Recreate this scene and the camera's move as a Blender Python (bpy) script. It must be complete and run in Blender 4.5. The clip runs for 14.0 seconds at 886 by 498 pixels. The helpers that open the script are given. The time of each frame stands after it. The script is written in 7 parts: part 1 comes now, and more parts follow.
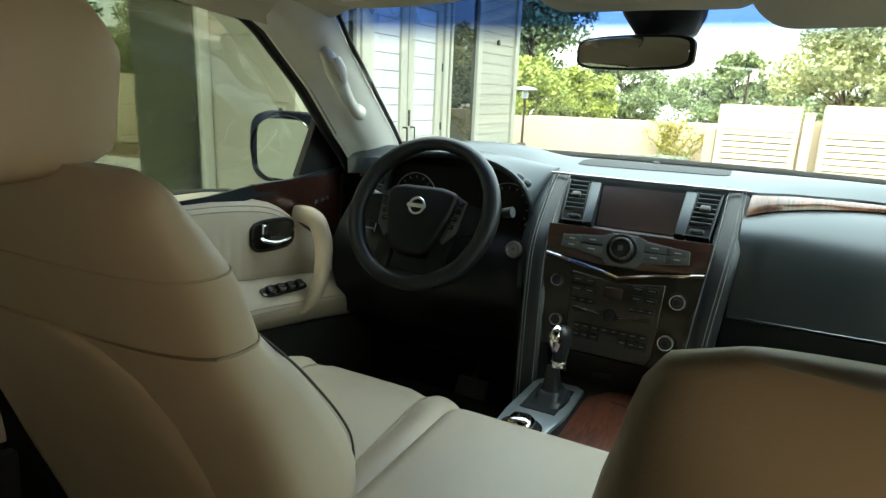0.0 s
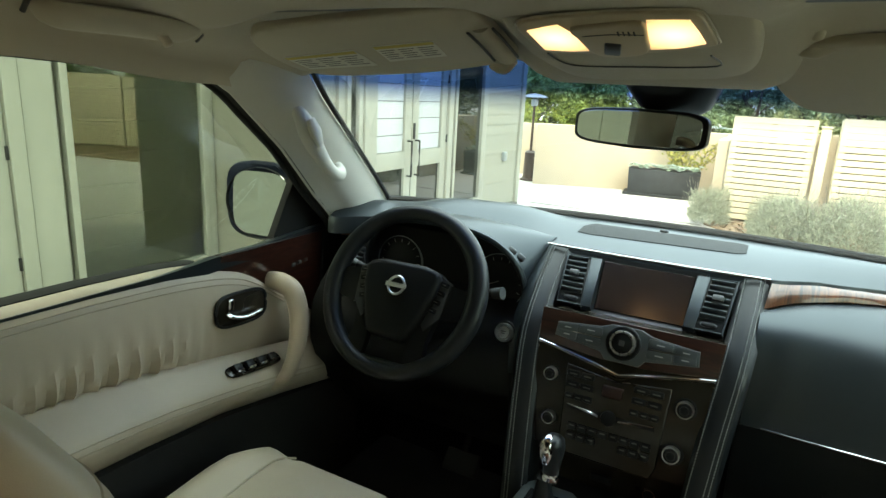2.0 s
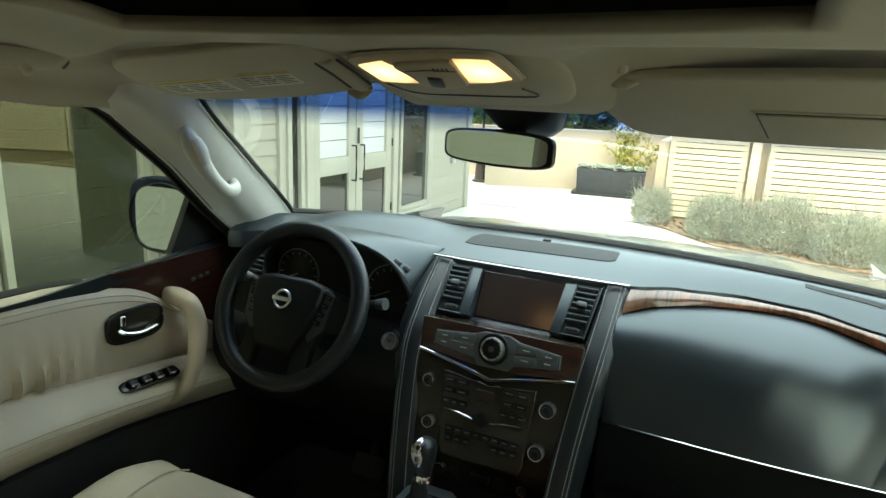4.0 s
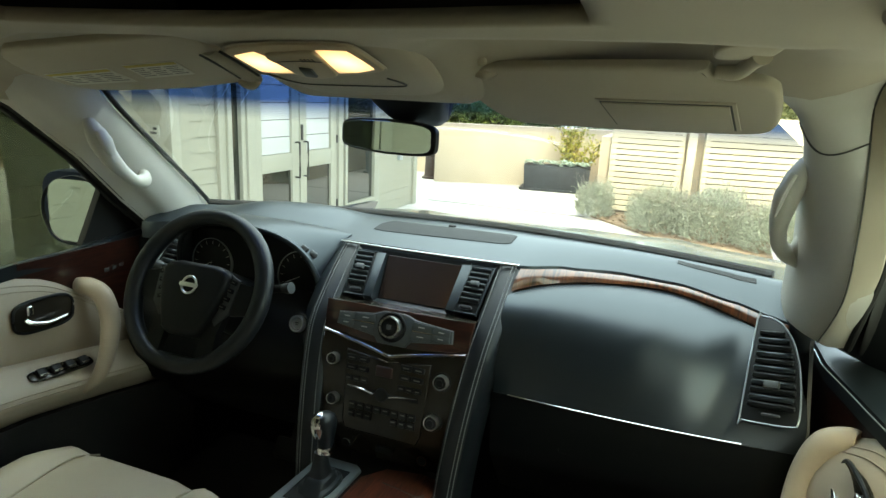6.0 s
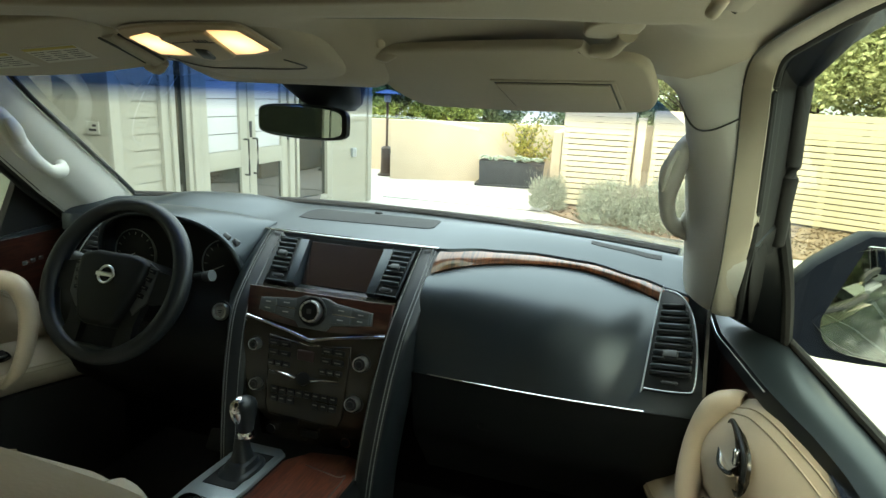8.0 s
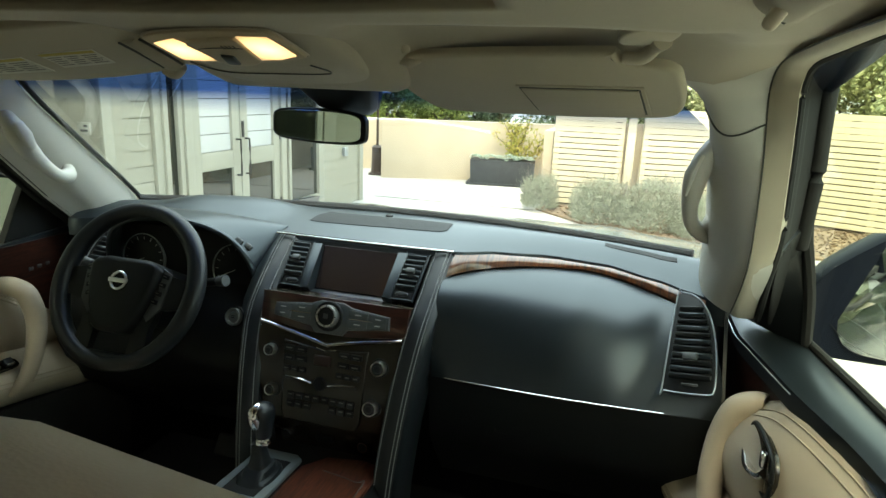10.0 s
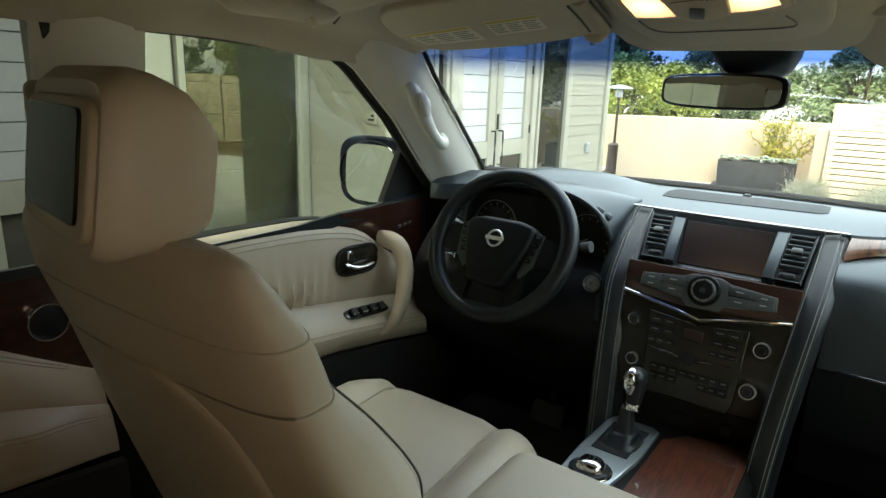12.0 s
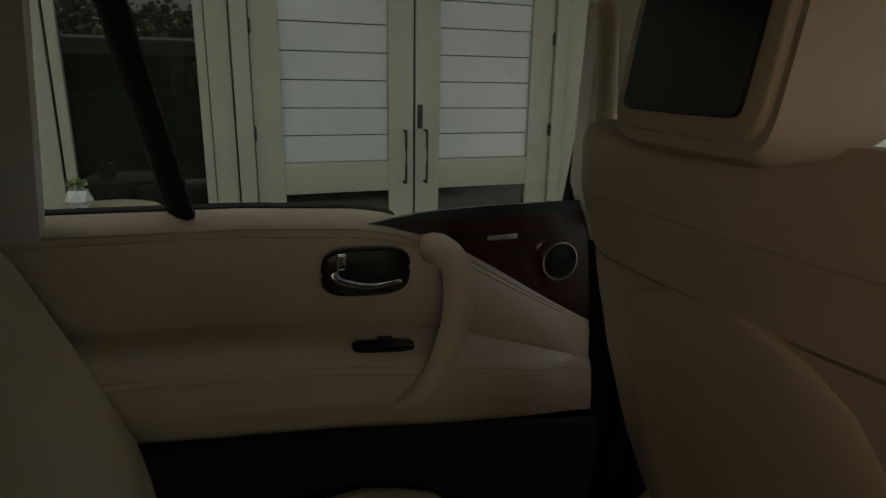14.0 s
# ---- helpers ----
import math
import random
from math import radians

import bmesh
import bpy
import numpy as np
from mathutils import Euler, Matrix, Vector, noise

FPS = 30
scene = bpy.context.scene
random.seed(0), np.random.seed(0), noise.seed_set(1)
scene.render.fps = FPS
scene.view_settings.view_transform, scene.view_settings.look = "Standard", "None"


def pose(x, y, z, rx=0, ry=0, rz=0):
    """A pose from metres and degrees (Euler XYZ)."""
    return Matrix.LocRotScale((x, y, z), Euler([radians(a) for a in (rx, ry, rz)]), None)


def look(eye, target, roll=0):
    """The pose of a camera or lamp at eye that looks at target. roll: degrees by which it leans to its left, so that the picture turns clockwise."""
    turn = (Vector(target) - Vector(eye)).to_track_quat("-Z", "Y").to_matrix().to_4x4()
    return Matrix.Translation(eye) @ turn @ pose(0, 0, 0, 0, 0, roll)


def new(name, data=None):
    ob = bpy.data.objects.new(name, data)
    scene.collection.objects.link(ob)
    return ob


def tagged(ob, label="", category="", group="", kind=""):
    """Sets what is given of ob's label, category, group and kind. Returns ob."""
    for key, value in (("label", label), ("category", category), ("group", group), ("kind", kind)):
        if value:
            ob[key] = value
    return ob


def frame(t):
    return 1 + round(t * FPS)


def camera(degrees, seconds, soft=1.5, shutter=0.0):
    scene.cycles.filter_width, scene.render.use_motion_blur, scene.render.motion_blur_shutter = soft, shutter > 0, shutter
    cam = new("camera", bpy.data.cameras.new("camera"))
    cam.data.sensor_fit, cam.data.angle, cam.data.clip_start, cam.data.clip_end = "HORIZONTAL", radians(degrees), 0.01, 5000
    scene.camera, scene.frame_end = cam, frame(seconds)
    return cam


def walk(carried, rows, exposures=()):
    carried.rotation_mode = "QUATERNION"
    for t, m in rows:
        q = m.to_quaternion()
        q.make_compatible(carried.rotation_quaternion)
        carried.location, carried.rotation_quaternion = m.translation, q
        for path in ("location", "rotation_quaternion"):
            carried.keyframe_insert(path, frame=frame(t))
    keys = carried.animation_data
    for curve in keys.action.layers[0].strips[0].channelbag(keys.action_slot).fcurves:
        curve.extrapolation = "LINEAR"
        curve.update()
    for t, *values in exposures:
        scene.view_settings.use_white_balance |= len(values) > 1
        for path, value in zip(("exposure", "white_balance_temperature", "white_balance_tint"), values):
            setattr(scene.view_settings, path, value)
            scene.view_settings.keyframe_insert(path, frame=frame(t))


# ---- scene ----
cam = camera(71.4, 14.0)
PATH = [
    (0, (0.231, -0.066, 1.463), (-0.655, 1.657, 0.968), 2.5),
    (0.5, (0.185, -0.024, 1.491), (-0.707, 1.696, 0.996), 2.5),
    (1, (0.156, 0.024, 1.527), (-0.755, 1.733, 1.03), 2.8),
    (1.5, (0.161, 0.067, 1.559), (-0.758, 1.771, 1.061), 2.8),
    (2, (0.194, 0.106, 1.594), (-0.72, 1.814, 1.097), 2.9),
    (2.5, (0.229, 0.128, 1.618), (-0.668, 1.844, 1.122), 2.8),
    (3, (0.275, 0.144, 1.637), (-0.595, 1.876, 1.144), 2.7),
    (5.5, (0.459, 0.118, 1.64), (-0.248, 1.924, 1.149), 2.7),
    (6, (0.495, 0.116, 1.633), (-0.182, 1.933, 1.143), 2.7),
    (6.5, (0.533, 0.117, 1.628), (-0.119, 1.944, 1.138), 2.6),
    (7, (0.565, 0.117, 1.621), (-0.058, 1.953, 1.13), 2.5),
    (7.5, (0.59, 0.117, 1.612), (0.002, 1.965, 1.123), 2.5),
    (10, (0.534, 0.104, 1.621), (0.01, 1.97, 1.127), 2.4),
    (10.5, (0.474, 0.069, 1.621), (-0.09, 1.922, 1.122), 2.4),
    (11, (0.409, 0.029, 1.612), (-0.26, 1.845, 1.106), 2.5),
    (11.5, (0.316, -0.025, 1.573), (-0.561, 1.696, 1.056), 1.8),
    (12, (0.25, -0.061, 1.547), (-0.874, 1.51, 1.028), 1.9),
    (12.5, (0.188, -0.102, 1.515), (-1.157, 1.286, 0.999), 2.0),
    (13, (0.125, -0.131, 1.49), (-1.389, 1.068, 0.97), 1.9),
    (13.5, (0.063, -0.165, 1.459), (-1.627, 0.766, 0.932), 1.6),
    (14, (0.01, -0.184, 1.431), (-1.79, 0.507, 0.899), 1.0),
]
EXPO = [(0.0, 2.28, 7850, -2), (1.5, 2.10, 7850, -3), (3.0, 1.98, 7850, -3), (7.5, 1.95, 7850, -2), (10.0, 1.85, 7850, -1), (10.5, 1.88, 7850, 0),
        (11.0, 1.82, 7850, 4), (11.5, 1.90, 7850, 5), (12.0, 2.10, 7750, 5), (13.0, 2.00, 7750, 8), (14.0, 1.58, 7800, 12)]
walk(cam, [(t, look(eye, target, roll)) for t, eye, target, roll in PATH], EXPO)

# ---- sky and sun ----
world = bpy.data.worlds.new("sky")
scene.world = world
world.use_nodes = True
wn = world.node_tree
sky = wn.nodes.new("ShaderNodeTexSky")
sky.sky_type = "NISHITA"
sky.sun_disc = False
SUN_EL, SUN_AZ = 52.0, 178.0
sky.sun_elevation, sky.sun_rotation = radians(SUN_EL), radians(SUN_AZ)
sky.dust_density = 2.5
wn.nodes["Background"].inputs["Strength"].default_value = 0.15
veil = wn.nodes.new("ShaderNodeMix")
veil.data_type, veil.blend_type = "RGBA", "ADD"
veil.inputs["Factor"].default_value = 1.0
# an overcast sky is brighter overhead than at the horizon
way, height, bright, cloud = wn.nodes.new("ShaderNodeTexCoord"), wn.nodes.new("ShaderNodeSeparateXYZ"), wn.nodes.new("ShaderNodeMapRange"), wn.nodes.new("ShaderNodeVectorMath")
cloud.operation = "SCALE"
cloud.inputs[0].default_value = (3.3, 4.0, 4.8)
bright.inputs["From Min"].default_value, bright.inputs["From Max"].default_value = 0.0, 1.0
bright.inputs["To Min"].default_value, bright.inputs["To Max"].default_value = 0.75, 2.2
wn.links.new(way.outputs["Generated"], height.inputs["Vector"])
wn.links.new(height.outputs["Z"], bright.inputs["Value"])
wn.links.new(bright.outputs["Result"], cloud.inputs["Scale"])
wn.links.new(cloud.outputs["Vector"], veil.inputs["B"])
wn.links.new(sky.outputs["Color"], veil.inputs["A"])
wn.links.new(veil.outputs["Result"], wn.nodes["Background"].inputs["Color"])
sun_data = bpy.data.lights.new("sun", "SUN")
sun_data.energy, sun_data.angle, sun_data.color = 0.62, radians(14.0), (1.0, 0.95, 0.86)
sun = new("sun", sun_data)
sd = Vector((math.sin(radians(SUN_AZ)) * math.cos(radians(SUN_EL)), math.cos(radians(SUN_AZ)) * math.cos(radians(SUN_EL)), math.sin(radians(SUN_EL))))
sun.matrix_world = look(sd * 40, (0, 0, 0))


def fill_light(name, at, toward, wide, high, watts, spread=180):
    """A warm fill lamp at a rear window opening, added to brighten the seats."""
    d = bpy.data.lights.new(name, "AREA")
    d.shape, d.size, d.size_y, d.energy, d.color = "RECTANGLE", wide, high, watts, (1.0, 0.76, 0.54)  # orange picked to warm the leather
    d.spread = radians(spread)
    new(name, d).matrix_world = look(at, toward)


# added fill, narrowed and aimed at the driver's headrest
fill_light("side_fill_light", (0.775, -0.12, 1.43), (-0.42, 0.46, 1.26), 0.44, 0.34, 0.085, 70)
fill_light("rear_fill_light", (0, -2.30, 1.46), (0, 0, 1.30), 1.40, 0.44, 0.10)


# ---- materials ----
def node_mat(name):
    m = bpy.data.materials.new(name)
    m.use_nodes = True
    return m, m.node_tree.nodes, m.node_tree.links, m.node_tree.nodes["Principled BSDF"]


def plain(name, col, rough=0.5, metal=0.0, var=0.12, scale=6.0, grain=0.0, gscale=300.0, coat=0.0, spec=0.5, rvar=0.0, stretch=(1, 1, 1), sheen=0.0, pieces=0.0):
    """A surface with soft colour change at one scale and fine relief at another."""
    m, n, l, b = node_mat(name)
    tc = n.new("ShaderNodeTexCoord")
    mp = n.new("ShaderNodeMapping")
    mp.inputs["Scale"].default_value = stretch
    l.new(tc.outputs["Object"], mp.inputs["Vector"])
    t = n.new("ShaderNodeTexNoise")
    t.inputs["Scale"].default_value, t.inputs["Detail"].default_value = scale, 5.0
    l.new(mp.outputs["Vector"], t.inputs["Vector"])
    r = n.new("ShaderNodeValToRGB")
    r.color_ramp.elements[0].position, r.color_ramp.elements[1].position = 0.3, 0.7
    r.color_ramp.elements[0].color = (*[c * (1 - var) for c in col], 1)
    r.color_ramp.elements[1].color = (*[min(1, c * (1 + var)) for c in col], 1)
    l.new(t.outputs["Fac"], r.inputs["Fac"])
    colour = r.outputs["Color"]
    if pieces:
        oi = n.new("ShaderNodeObjectInfo")
        mm = n.new("ShaderNodeMapRange")
        mm.inputs["To Min"].default_value, mm.inputs["To Max"].default_value = 1 - pieces, 1 + pieces
        l.new(oi.outputs["Random"], mm.inputs["Value"])
        hs = n.new("ShaderNodeHueSaturation")
        l.new(mm.outputs["Result"], hs.inputs["Value"])
        l.new(colour, hs.inputs["Color"])
        colour = hs.outputs["Color"]
    l.new(colour, b.inputs["Base Color"])
    b.inputs["Roughness"].default_value, b.inputs["Metallic"].default_value = rough, metal
    b.inputs["Coat Weight"].default_value, b.inputs["Specular IOR Level"].default_value = coat, spec
    b.inputs["Coat Roughness"].default_value = 0.04
    b.inputs["Sheen Weight"].default_value = sheen
    if rvar:
        rr = n.new("ShaderNodeMapRange")
        rr.inputs["To Min"].default_value, rr.inputs["To Max"].default_value = rough - rvar, rough + rvar
        l.new(t.outputs["Fac"], rr.inputs["Value"])
        l.new(rr.outputs["Result"], b.inputs["Roughness"])
    if grain:
        g = n.new("ShaderNodeTexNoise")
        g.inputs["Scale"].default_value, g.inputs["Detail"].default_value = gscale, 3.0
        l.new(tc.outputs["Object"], g.inputs["Vector"])
        bp = n.new("ShaderNodeBump")
        bp.inputs["Strength"].default_value, bp.inputs["Distance"].default_value = grain, 0.002
        l.new(g.outputs["Fac"], bp.inputs["Height"])
        l.new(bp.outputs["Normal"], b.inputs["Normal"])
    return m


def leather(name, col, rough=0.45):
    """Grained hide: small pebbles and a soft colour change."""
    m = plain(name, col, rough, var=0.07, scale=5.0, rvar=0.05)
    n, l, b = m.node_tree.nodes, m.node_tree.links, m.node_tree.nodes["Principled BSDF"]
    tc = n.new("ShaderNodeTexCoord")
    v = n.new("ShaderNodeTexVoronoi")
    v.inputs["Scale"].default_value = 900.0
    l.new(tc.outputs["Object"], v.inputs["Vector"])
    w = n.new("ShaderNodeTexNoise")
    w.inputs["Scale"].default_value = 22.0
    l.new(tc.outputs["Object"], w.inputs["Vector"])
    a = n.new("ShaderNodeMath")
    a.operation = "MULTIPLY_ADD"
    a.inputs[1].default_value = 2.0
    l.new(w.outputs["Fac"], a.inputs[0])
    l.new(v.outputs["Distance"], a.inputs[2])
    bp = n.new("ShaderNodeBump")
    bp.inputs["Strength"].default_value, bp.inputs["Distance"].default_value = 0.10, 0.0006
    l.new(a.outputs["Value"], bp.inputs["Height"])
    l.new(bp.outputs["Normal"], b.inputs["Normal"])
    return m


def wood_veneer(name, dark, light, across="Y"):
    """Lacquered veneer with streaked figure."""
    m, n, l, b = node_mat(name)
    tc = n.new("ShaderNodeTexCoord")
    mp = n.new("ShaderNodeMapping")
    mp.inputs["Scale"].default_value = {"X": (70, 9, 9), "Y": (9, 70, 9), "Z": (9, 9, 70)}[across]
    l.new(tc.outputs["Object"], mp.inputs["Vector"])
    t = n.new("ShaderNodeTexNoise")
    t.inputs["Scale"].default_value, t.inputs["Detail"].default_value, t.inputs["Distortion"].default_value = 1.6, 8.0, 1.2
    l.new(mp.outputs["Vector"], t.inputs["Vector"])
    r = n.new("ShaderNodeValToRGB")
    r.color_ramp.elements[0].position, r.color_ramp.elements[1].position = 0.35, 0.7
    r.color_ramp.elements[0].color, r.color_ramp.elements[1].color = (*dark, 1), (*light, 1)
    l.new(t.outputs["Fac"], r.inputs["Fac"])
    l.new(r.outputs["Color"], b.inputs["Base Color"])
    b.inputs["Roughness"].default_value, b.inputs["Coat Weight"].default_value, b.inputs["Coat Roughness"].default_value = 0.35, 1.0, 0.03
    return m


def pane_mat(name, tint, gloss=1.0, band=None):
    """A thin glass pane: tinted see-through with a mirror gloss. band: (z from, z to, colour) of a shade strip."""
    m, n, l, b = node_mat(name)
    n.remove(b)
    tr, gl, fr, mx = n.new("ShaderNodeBsdfTransparent"), n.new("ShaderNodeBsdfGlossy"), n.new("ShaderNodeFresnel"), n.new("ShaderNodeMixShader")
    tr.inputs["Color"].default_value = (*tint, 1)
    gl.inputs["Roughness"].default_value = 0.0
    fr.inputs["IOR"].default_value = 1.5
    mul = n.new("ShaderNodeMath")
    mul.operation = "MULTIPLY"
    mul.inputs[1].default_value = gloss
    l.new(fr.outputs["Fac"], mul.inputs[0])
    l.new(mul.outputs["Value"], mx.inputs["Fac"])
    l.new(tr.outputs["BSDF"], mx.inputs[1])
    l.new(gl.outputs["BSDF"], mx.inputs[2])
    l.new(mx.outputs["Shader"], n["Material Output"].inputs["Surface"])
    if band:
        tc, sp, mr, mc = n.new("ShaderNodeTexCoord"), n.new("ShaderNodeSeparateXYZ"), n.new("ShaderNodeMapRange"), n.new("ShaderNodeMix")
        mc.data_type = "RGBA"
        l.new(tc.outputs["Object"], sp.inputs["Vector"])
        l.new(sp.outputs["Z"], mr.inputs["Value"])
        mr.inputs["From Min"].default_value, mr.inputs["From Max"].default_value = band[0], band[1]
        l.new(mr.outputs["Result"], mc.inputs["Factor"])
        mc.inputs["A"].default_value, mc.inputs["B"].default_value = (*tint, 1), (*band[2], 1)
        l.new(mc.outputs["Result"], tr.inputs["Color"])
    return m


def mirror_mat(name, col=(0.85, 0.87, 0.88)):
    m, n, l, b = node_mat(name)
    b.inputs["Base Color"].default_value, b.inputs["Metallic"].default_value, b.inputs["Roughness"].default_value = (*col, 1), 1.0, 0.01
    return m


def lamp_lens(name, col, strength):
    """A lit diffuser, brightest over its bulb."""
    m, n, l, b = node_mat(name)
    b.inputs["Base Color"].default_value = (*col, 1)
    b.inputs["Emission Color"].default_value = (*col, 1)
    tc, d, r = n.new("ShaderNodeTexCoord"), n.new("ShaderNodeVectorMath"), n.new("ShaderNodeMapRange")
    d.operation = "DISTANCE"
    d.inputs[1].default_value = (0.5, 0.5, 0.5)
    l.new(tc.outputs["Generated"], d.inputs[0])
    l.new(d.outputs["Value"], r.inputs["Value"])
    r.inputs["From Min"].default_value, r.inputs["From Max"].default_value = 0.05, 0.75
    r.inputs["To Min"].default_value, r.inputs["To Max"].default_value = strength, 0.22 * strength
    l.new(r.outputs["Result"], b.inputs["Emission Strength"])
    return m





HIDE = leather("beige_leather", (0.49, 0.41, 0.312))
HIDE_DARK = plain("beige_vinyl", (0.47, 0.41, 0.32), 0.5, grain=0.15, gscale=500)
TAN = plain("tan_moulded_plastic", (0.45, 0.37, 0.26), 0.5, grain=0.1, gscale=600, var=0.05)
THREAD = plain("beige_thread", (0.42, 0.355, 0.265), 0.8, grain=0.3)
STITCH = plain("pale_thread", (0.30, 0.305, 0.305), 0.8)
PIPING = plain("dark_piping", (0.05, 0.05, 0.045), 0.5)
LINER = plain("headliner_cloth", (0.37, 0.325, 0.25), 0.95, grain=0.25, gscale=900, var=0.05, sheen=0.2)
VISOR = plain("visor_cloth", (0.42, 0.372, 0.288), 0.9, grain=0.2, gscale=900, var=0.04, sheen=0.2)
PILLAR = plain("pillar_plastic", (0.51, 0.495, 0.452), 0.6, grain=0.12, gscale=700, var=0.03)
SOFT = plain("black_soft_dash", (0.007, 0.0105, 0.0135), 0.37, grain=0.02, gscale=800, var=0.2, rvar=0.03, spec=0.85)
BLACK = plain("black_plastic", (0.0075, 0.0085, 0.0095), 0.42, grain=0.02, gscale=600, var=0.2, spec=0.26)
BLACK_HIDE = leather("black_leather", (0.010, 0.0125, 0.015), 0.40)
BLACK_HIDE.node_tree.nodes["Principled BSDF"].inputs["Specular IOR Level"].default_value = 0.45
SOFT.node_tree.nodes["Principled BSDF"].inputs["Specular Tint"].default_value = (0.84, 0.94, 1.0, 1)
PIANO = plain("gloss_dark_panel", (0.020, 0.0165, 0.012), 0.24, coat=0.1, var=0.2, spec=0.4)
RUBBER = plain("black_rubber", (0.016, 0.016, 0.016), 0.75, grain=0.1, spec=0.25)
CARPET = plain("black_carpet", (0.013, 0.0125, 0.012), 0.98, grain=0.8, gscale=400, var=0.3)
CHROME = plain("chrome", (0.78, 0.79, 0.80), 0.08, metal=1.0, var=0.03, rvar=0.02)
SATIN = plain("satin_silver", (0.42, 0.46, 0.48), 0.35, metal=0.8, var=0.04)
BRUSHED = plain("brushed_knob_metal", (0.40, 0.41, 0.42), 0.42, metal=0.9, var=0.05)
KNOB_METAL = plain("polished_knob_metal", (0.86, 0.87, 0.88), 0.30, metal=1.0, var=0.03)
KEYPAD = plain("smoked_silver_keys", (0.115, 0.130, 0.138), 0.36, metal=0.5, var=0.06)
GREYKEY = plain("grey_switch", (0.055, 0.060, 0.062), 0.4, var=0.08)
INK = plain("pale_print", (0.55, 0.56, 0.56), 0.6, var=0.02)
INK_DIM = plain("dim_print", (0.16, 0.16, 0.15), 0.6, var=0.02)
WOOD = wood_veneer("dark_red_veneer", (0.018, 0.005, 0.003), (0.055, 0.016, 0.009), "Z")
WOOD_LID = wood_veneer("red_brown_veneer", (0.05, 0.012, 0.006), (0.15, 0.042, 0.02), "X")
WOOD_STRIP = wood_veneer("striped_brown_veneer", (0.035, 0.010, 0.004), (0.17, 0.055, 0.019), "X")
DISPLAY = plain("navigation_display_glass", (0.010, 0.006, 0.006), 0.20, coat=0.0, var=0.15, scale=4, spec=1.0)
DISPLAY.node_tree.nodes["Principled BSDF"].inputs["Specular Tint"].default_value = (1.0, 0.84, 0.88, 1)
DISPLAY.node_tree.nodes["Principled BSDF"].inputs["IOR"].default_value = 1.9
SCREEN = plain("display_glass", (0.008, 0.007, 0.006), 0.22, coat=0.0, var=0.05, spec=0.3)
PAINT = plain("dark_navy_paint", (0.006, 0.010, 0.022), 0.25, coat=0.5, spec=0.4, var=0.1)
MESHGREY = plain("speaker_mesh", (0.012, 0.013, 0.014), 0.62, grain=0.6, gscale=420, var=0.4, scale=380, spec=0.35)
SHELLPAINT = plain("dark_navy_mirror_paint", (0.004, 0.006, 0.012), 0.42, var=0.1, spec=0.06)
W_GLASS = pane_mat("windscreen_glass", (0.95, 0.98, 0.94), 0.14, (1.560, 1.605, (0.05, 0.11, 0.32)))
SIDE_GLASS = pane_mat("green_side_glass", (0.72, 0.75, 0.60), 0.12)
# darker copy of the privacy glass for unseen panes, dims the rear cabin
REAR_GLASS = pane_mat("cabin_dimming_glass", (0.055, 0.050, 0.040), 0.3)
DARK_GLASS = pane_mat("privacy_glass", (0.225, 0.222, 0.188), 0.3)
MIRROR = mirror_mat("mirror_glass", (0.62, 0.65, 0.64))
DIM_MIRROR = mirror_mat("dimming_mirror_glass", (0.55, 0.57, 0.55))
LAMP = lamp_lens("warm_lamp_lens", (1.0, 0.66, 0.34), 0.95)
LABEL = plain("label_paper", (0.62, 0.60, 0.53), 0.6, var=0.05)
YELLOW = plain("label_yellow", (0.52, 0.42, 0.10), 0.6)
SIDING = plain("cream_painted_boards", (0.29, 0.28, 0.222), 0.7, var=0.05, scale=2.5, stretch=(1, 1, 8), grain=0.1, gscale=90, pieces=0.03)
TRIMPAINT = plain("cream_trim_paint", (0.31, 0.305, 0.25), 0.6, var=0.04, scale=3)
STUCCO = plain("cream_stucco", (0.44, 0.37, 0.275), 0.9, var=0.06, scale=1.5, grain=0.6, gscale=60)
FENCEPAINT = plain("cream_fence_boards", (0.53, 0.47, 0.335), 0.75, var=0.06, scale=3, stretch=(1, 1, 6), grain=0.2, gscale=80, pieces=0.05)
CONCRETE = plain("pale_concrete", (0.42, 0.405, 0.375), 0.85, var=0.07, scale=0.9, grain=0.4, gscale=50)
MULCH = plain("brown_mulch", (0.20, 0.145, 0.095), 0.95, var=0.45, scale=14, grain=1.0, gscale=40)
SOIL = plain("soil", (0.06, 0.05, 0.04), 0.95, var=0.3)
POT = plain("black_planter_metal", (0.018, 0.020, 0.022), 0.5, var=0.25, scale=9)
BRONZE = plain("dark_bronze", (0.07, 0.05, 0.04), 0.4, metal=0.7)
HOUSE_GLASS = plain("dark_house_glass", (0.014, 0.016, 0.011), 0.02, coat=0.0, spec=0.8, var=0.2)
SHADED_GLASS = pane_mat("shaded_house_glass", (0.62, 0.66, 0.56), 2.2)
SHADE = plain("olive_blind", (0.125, 0.120, 0.072), 0.8, var=0.1, grain=0.2)
BLIND = plain("white_blind", (0.46, 0.48, 0.48), 0.2, coat=0.6, var=0.05, scale=2)
IRON = plain("dark_iron", (0.03, 0.028, 0.026), 0.45, metal=0.5)


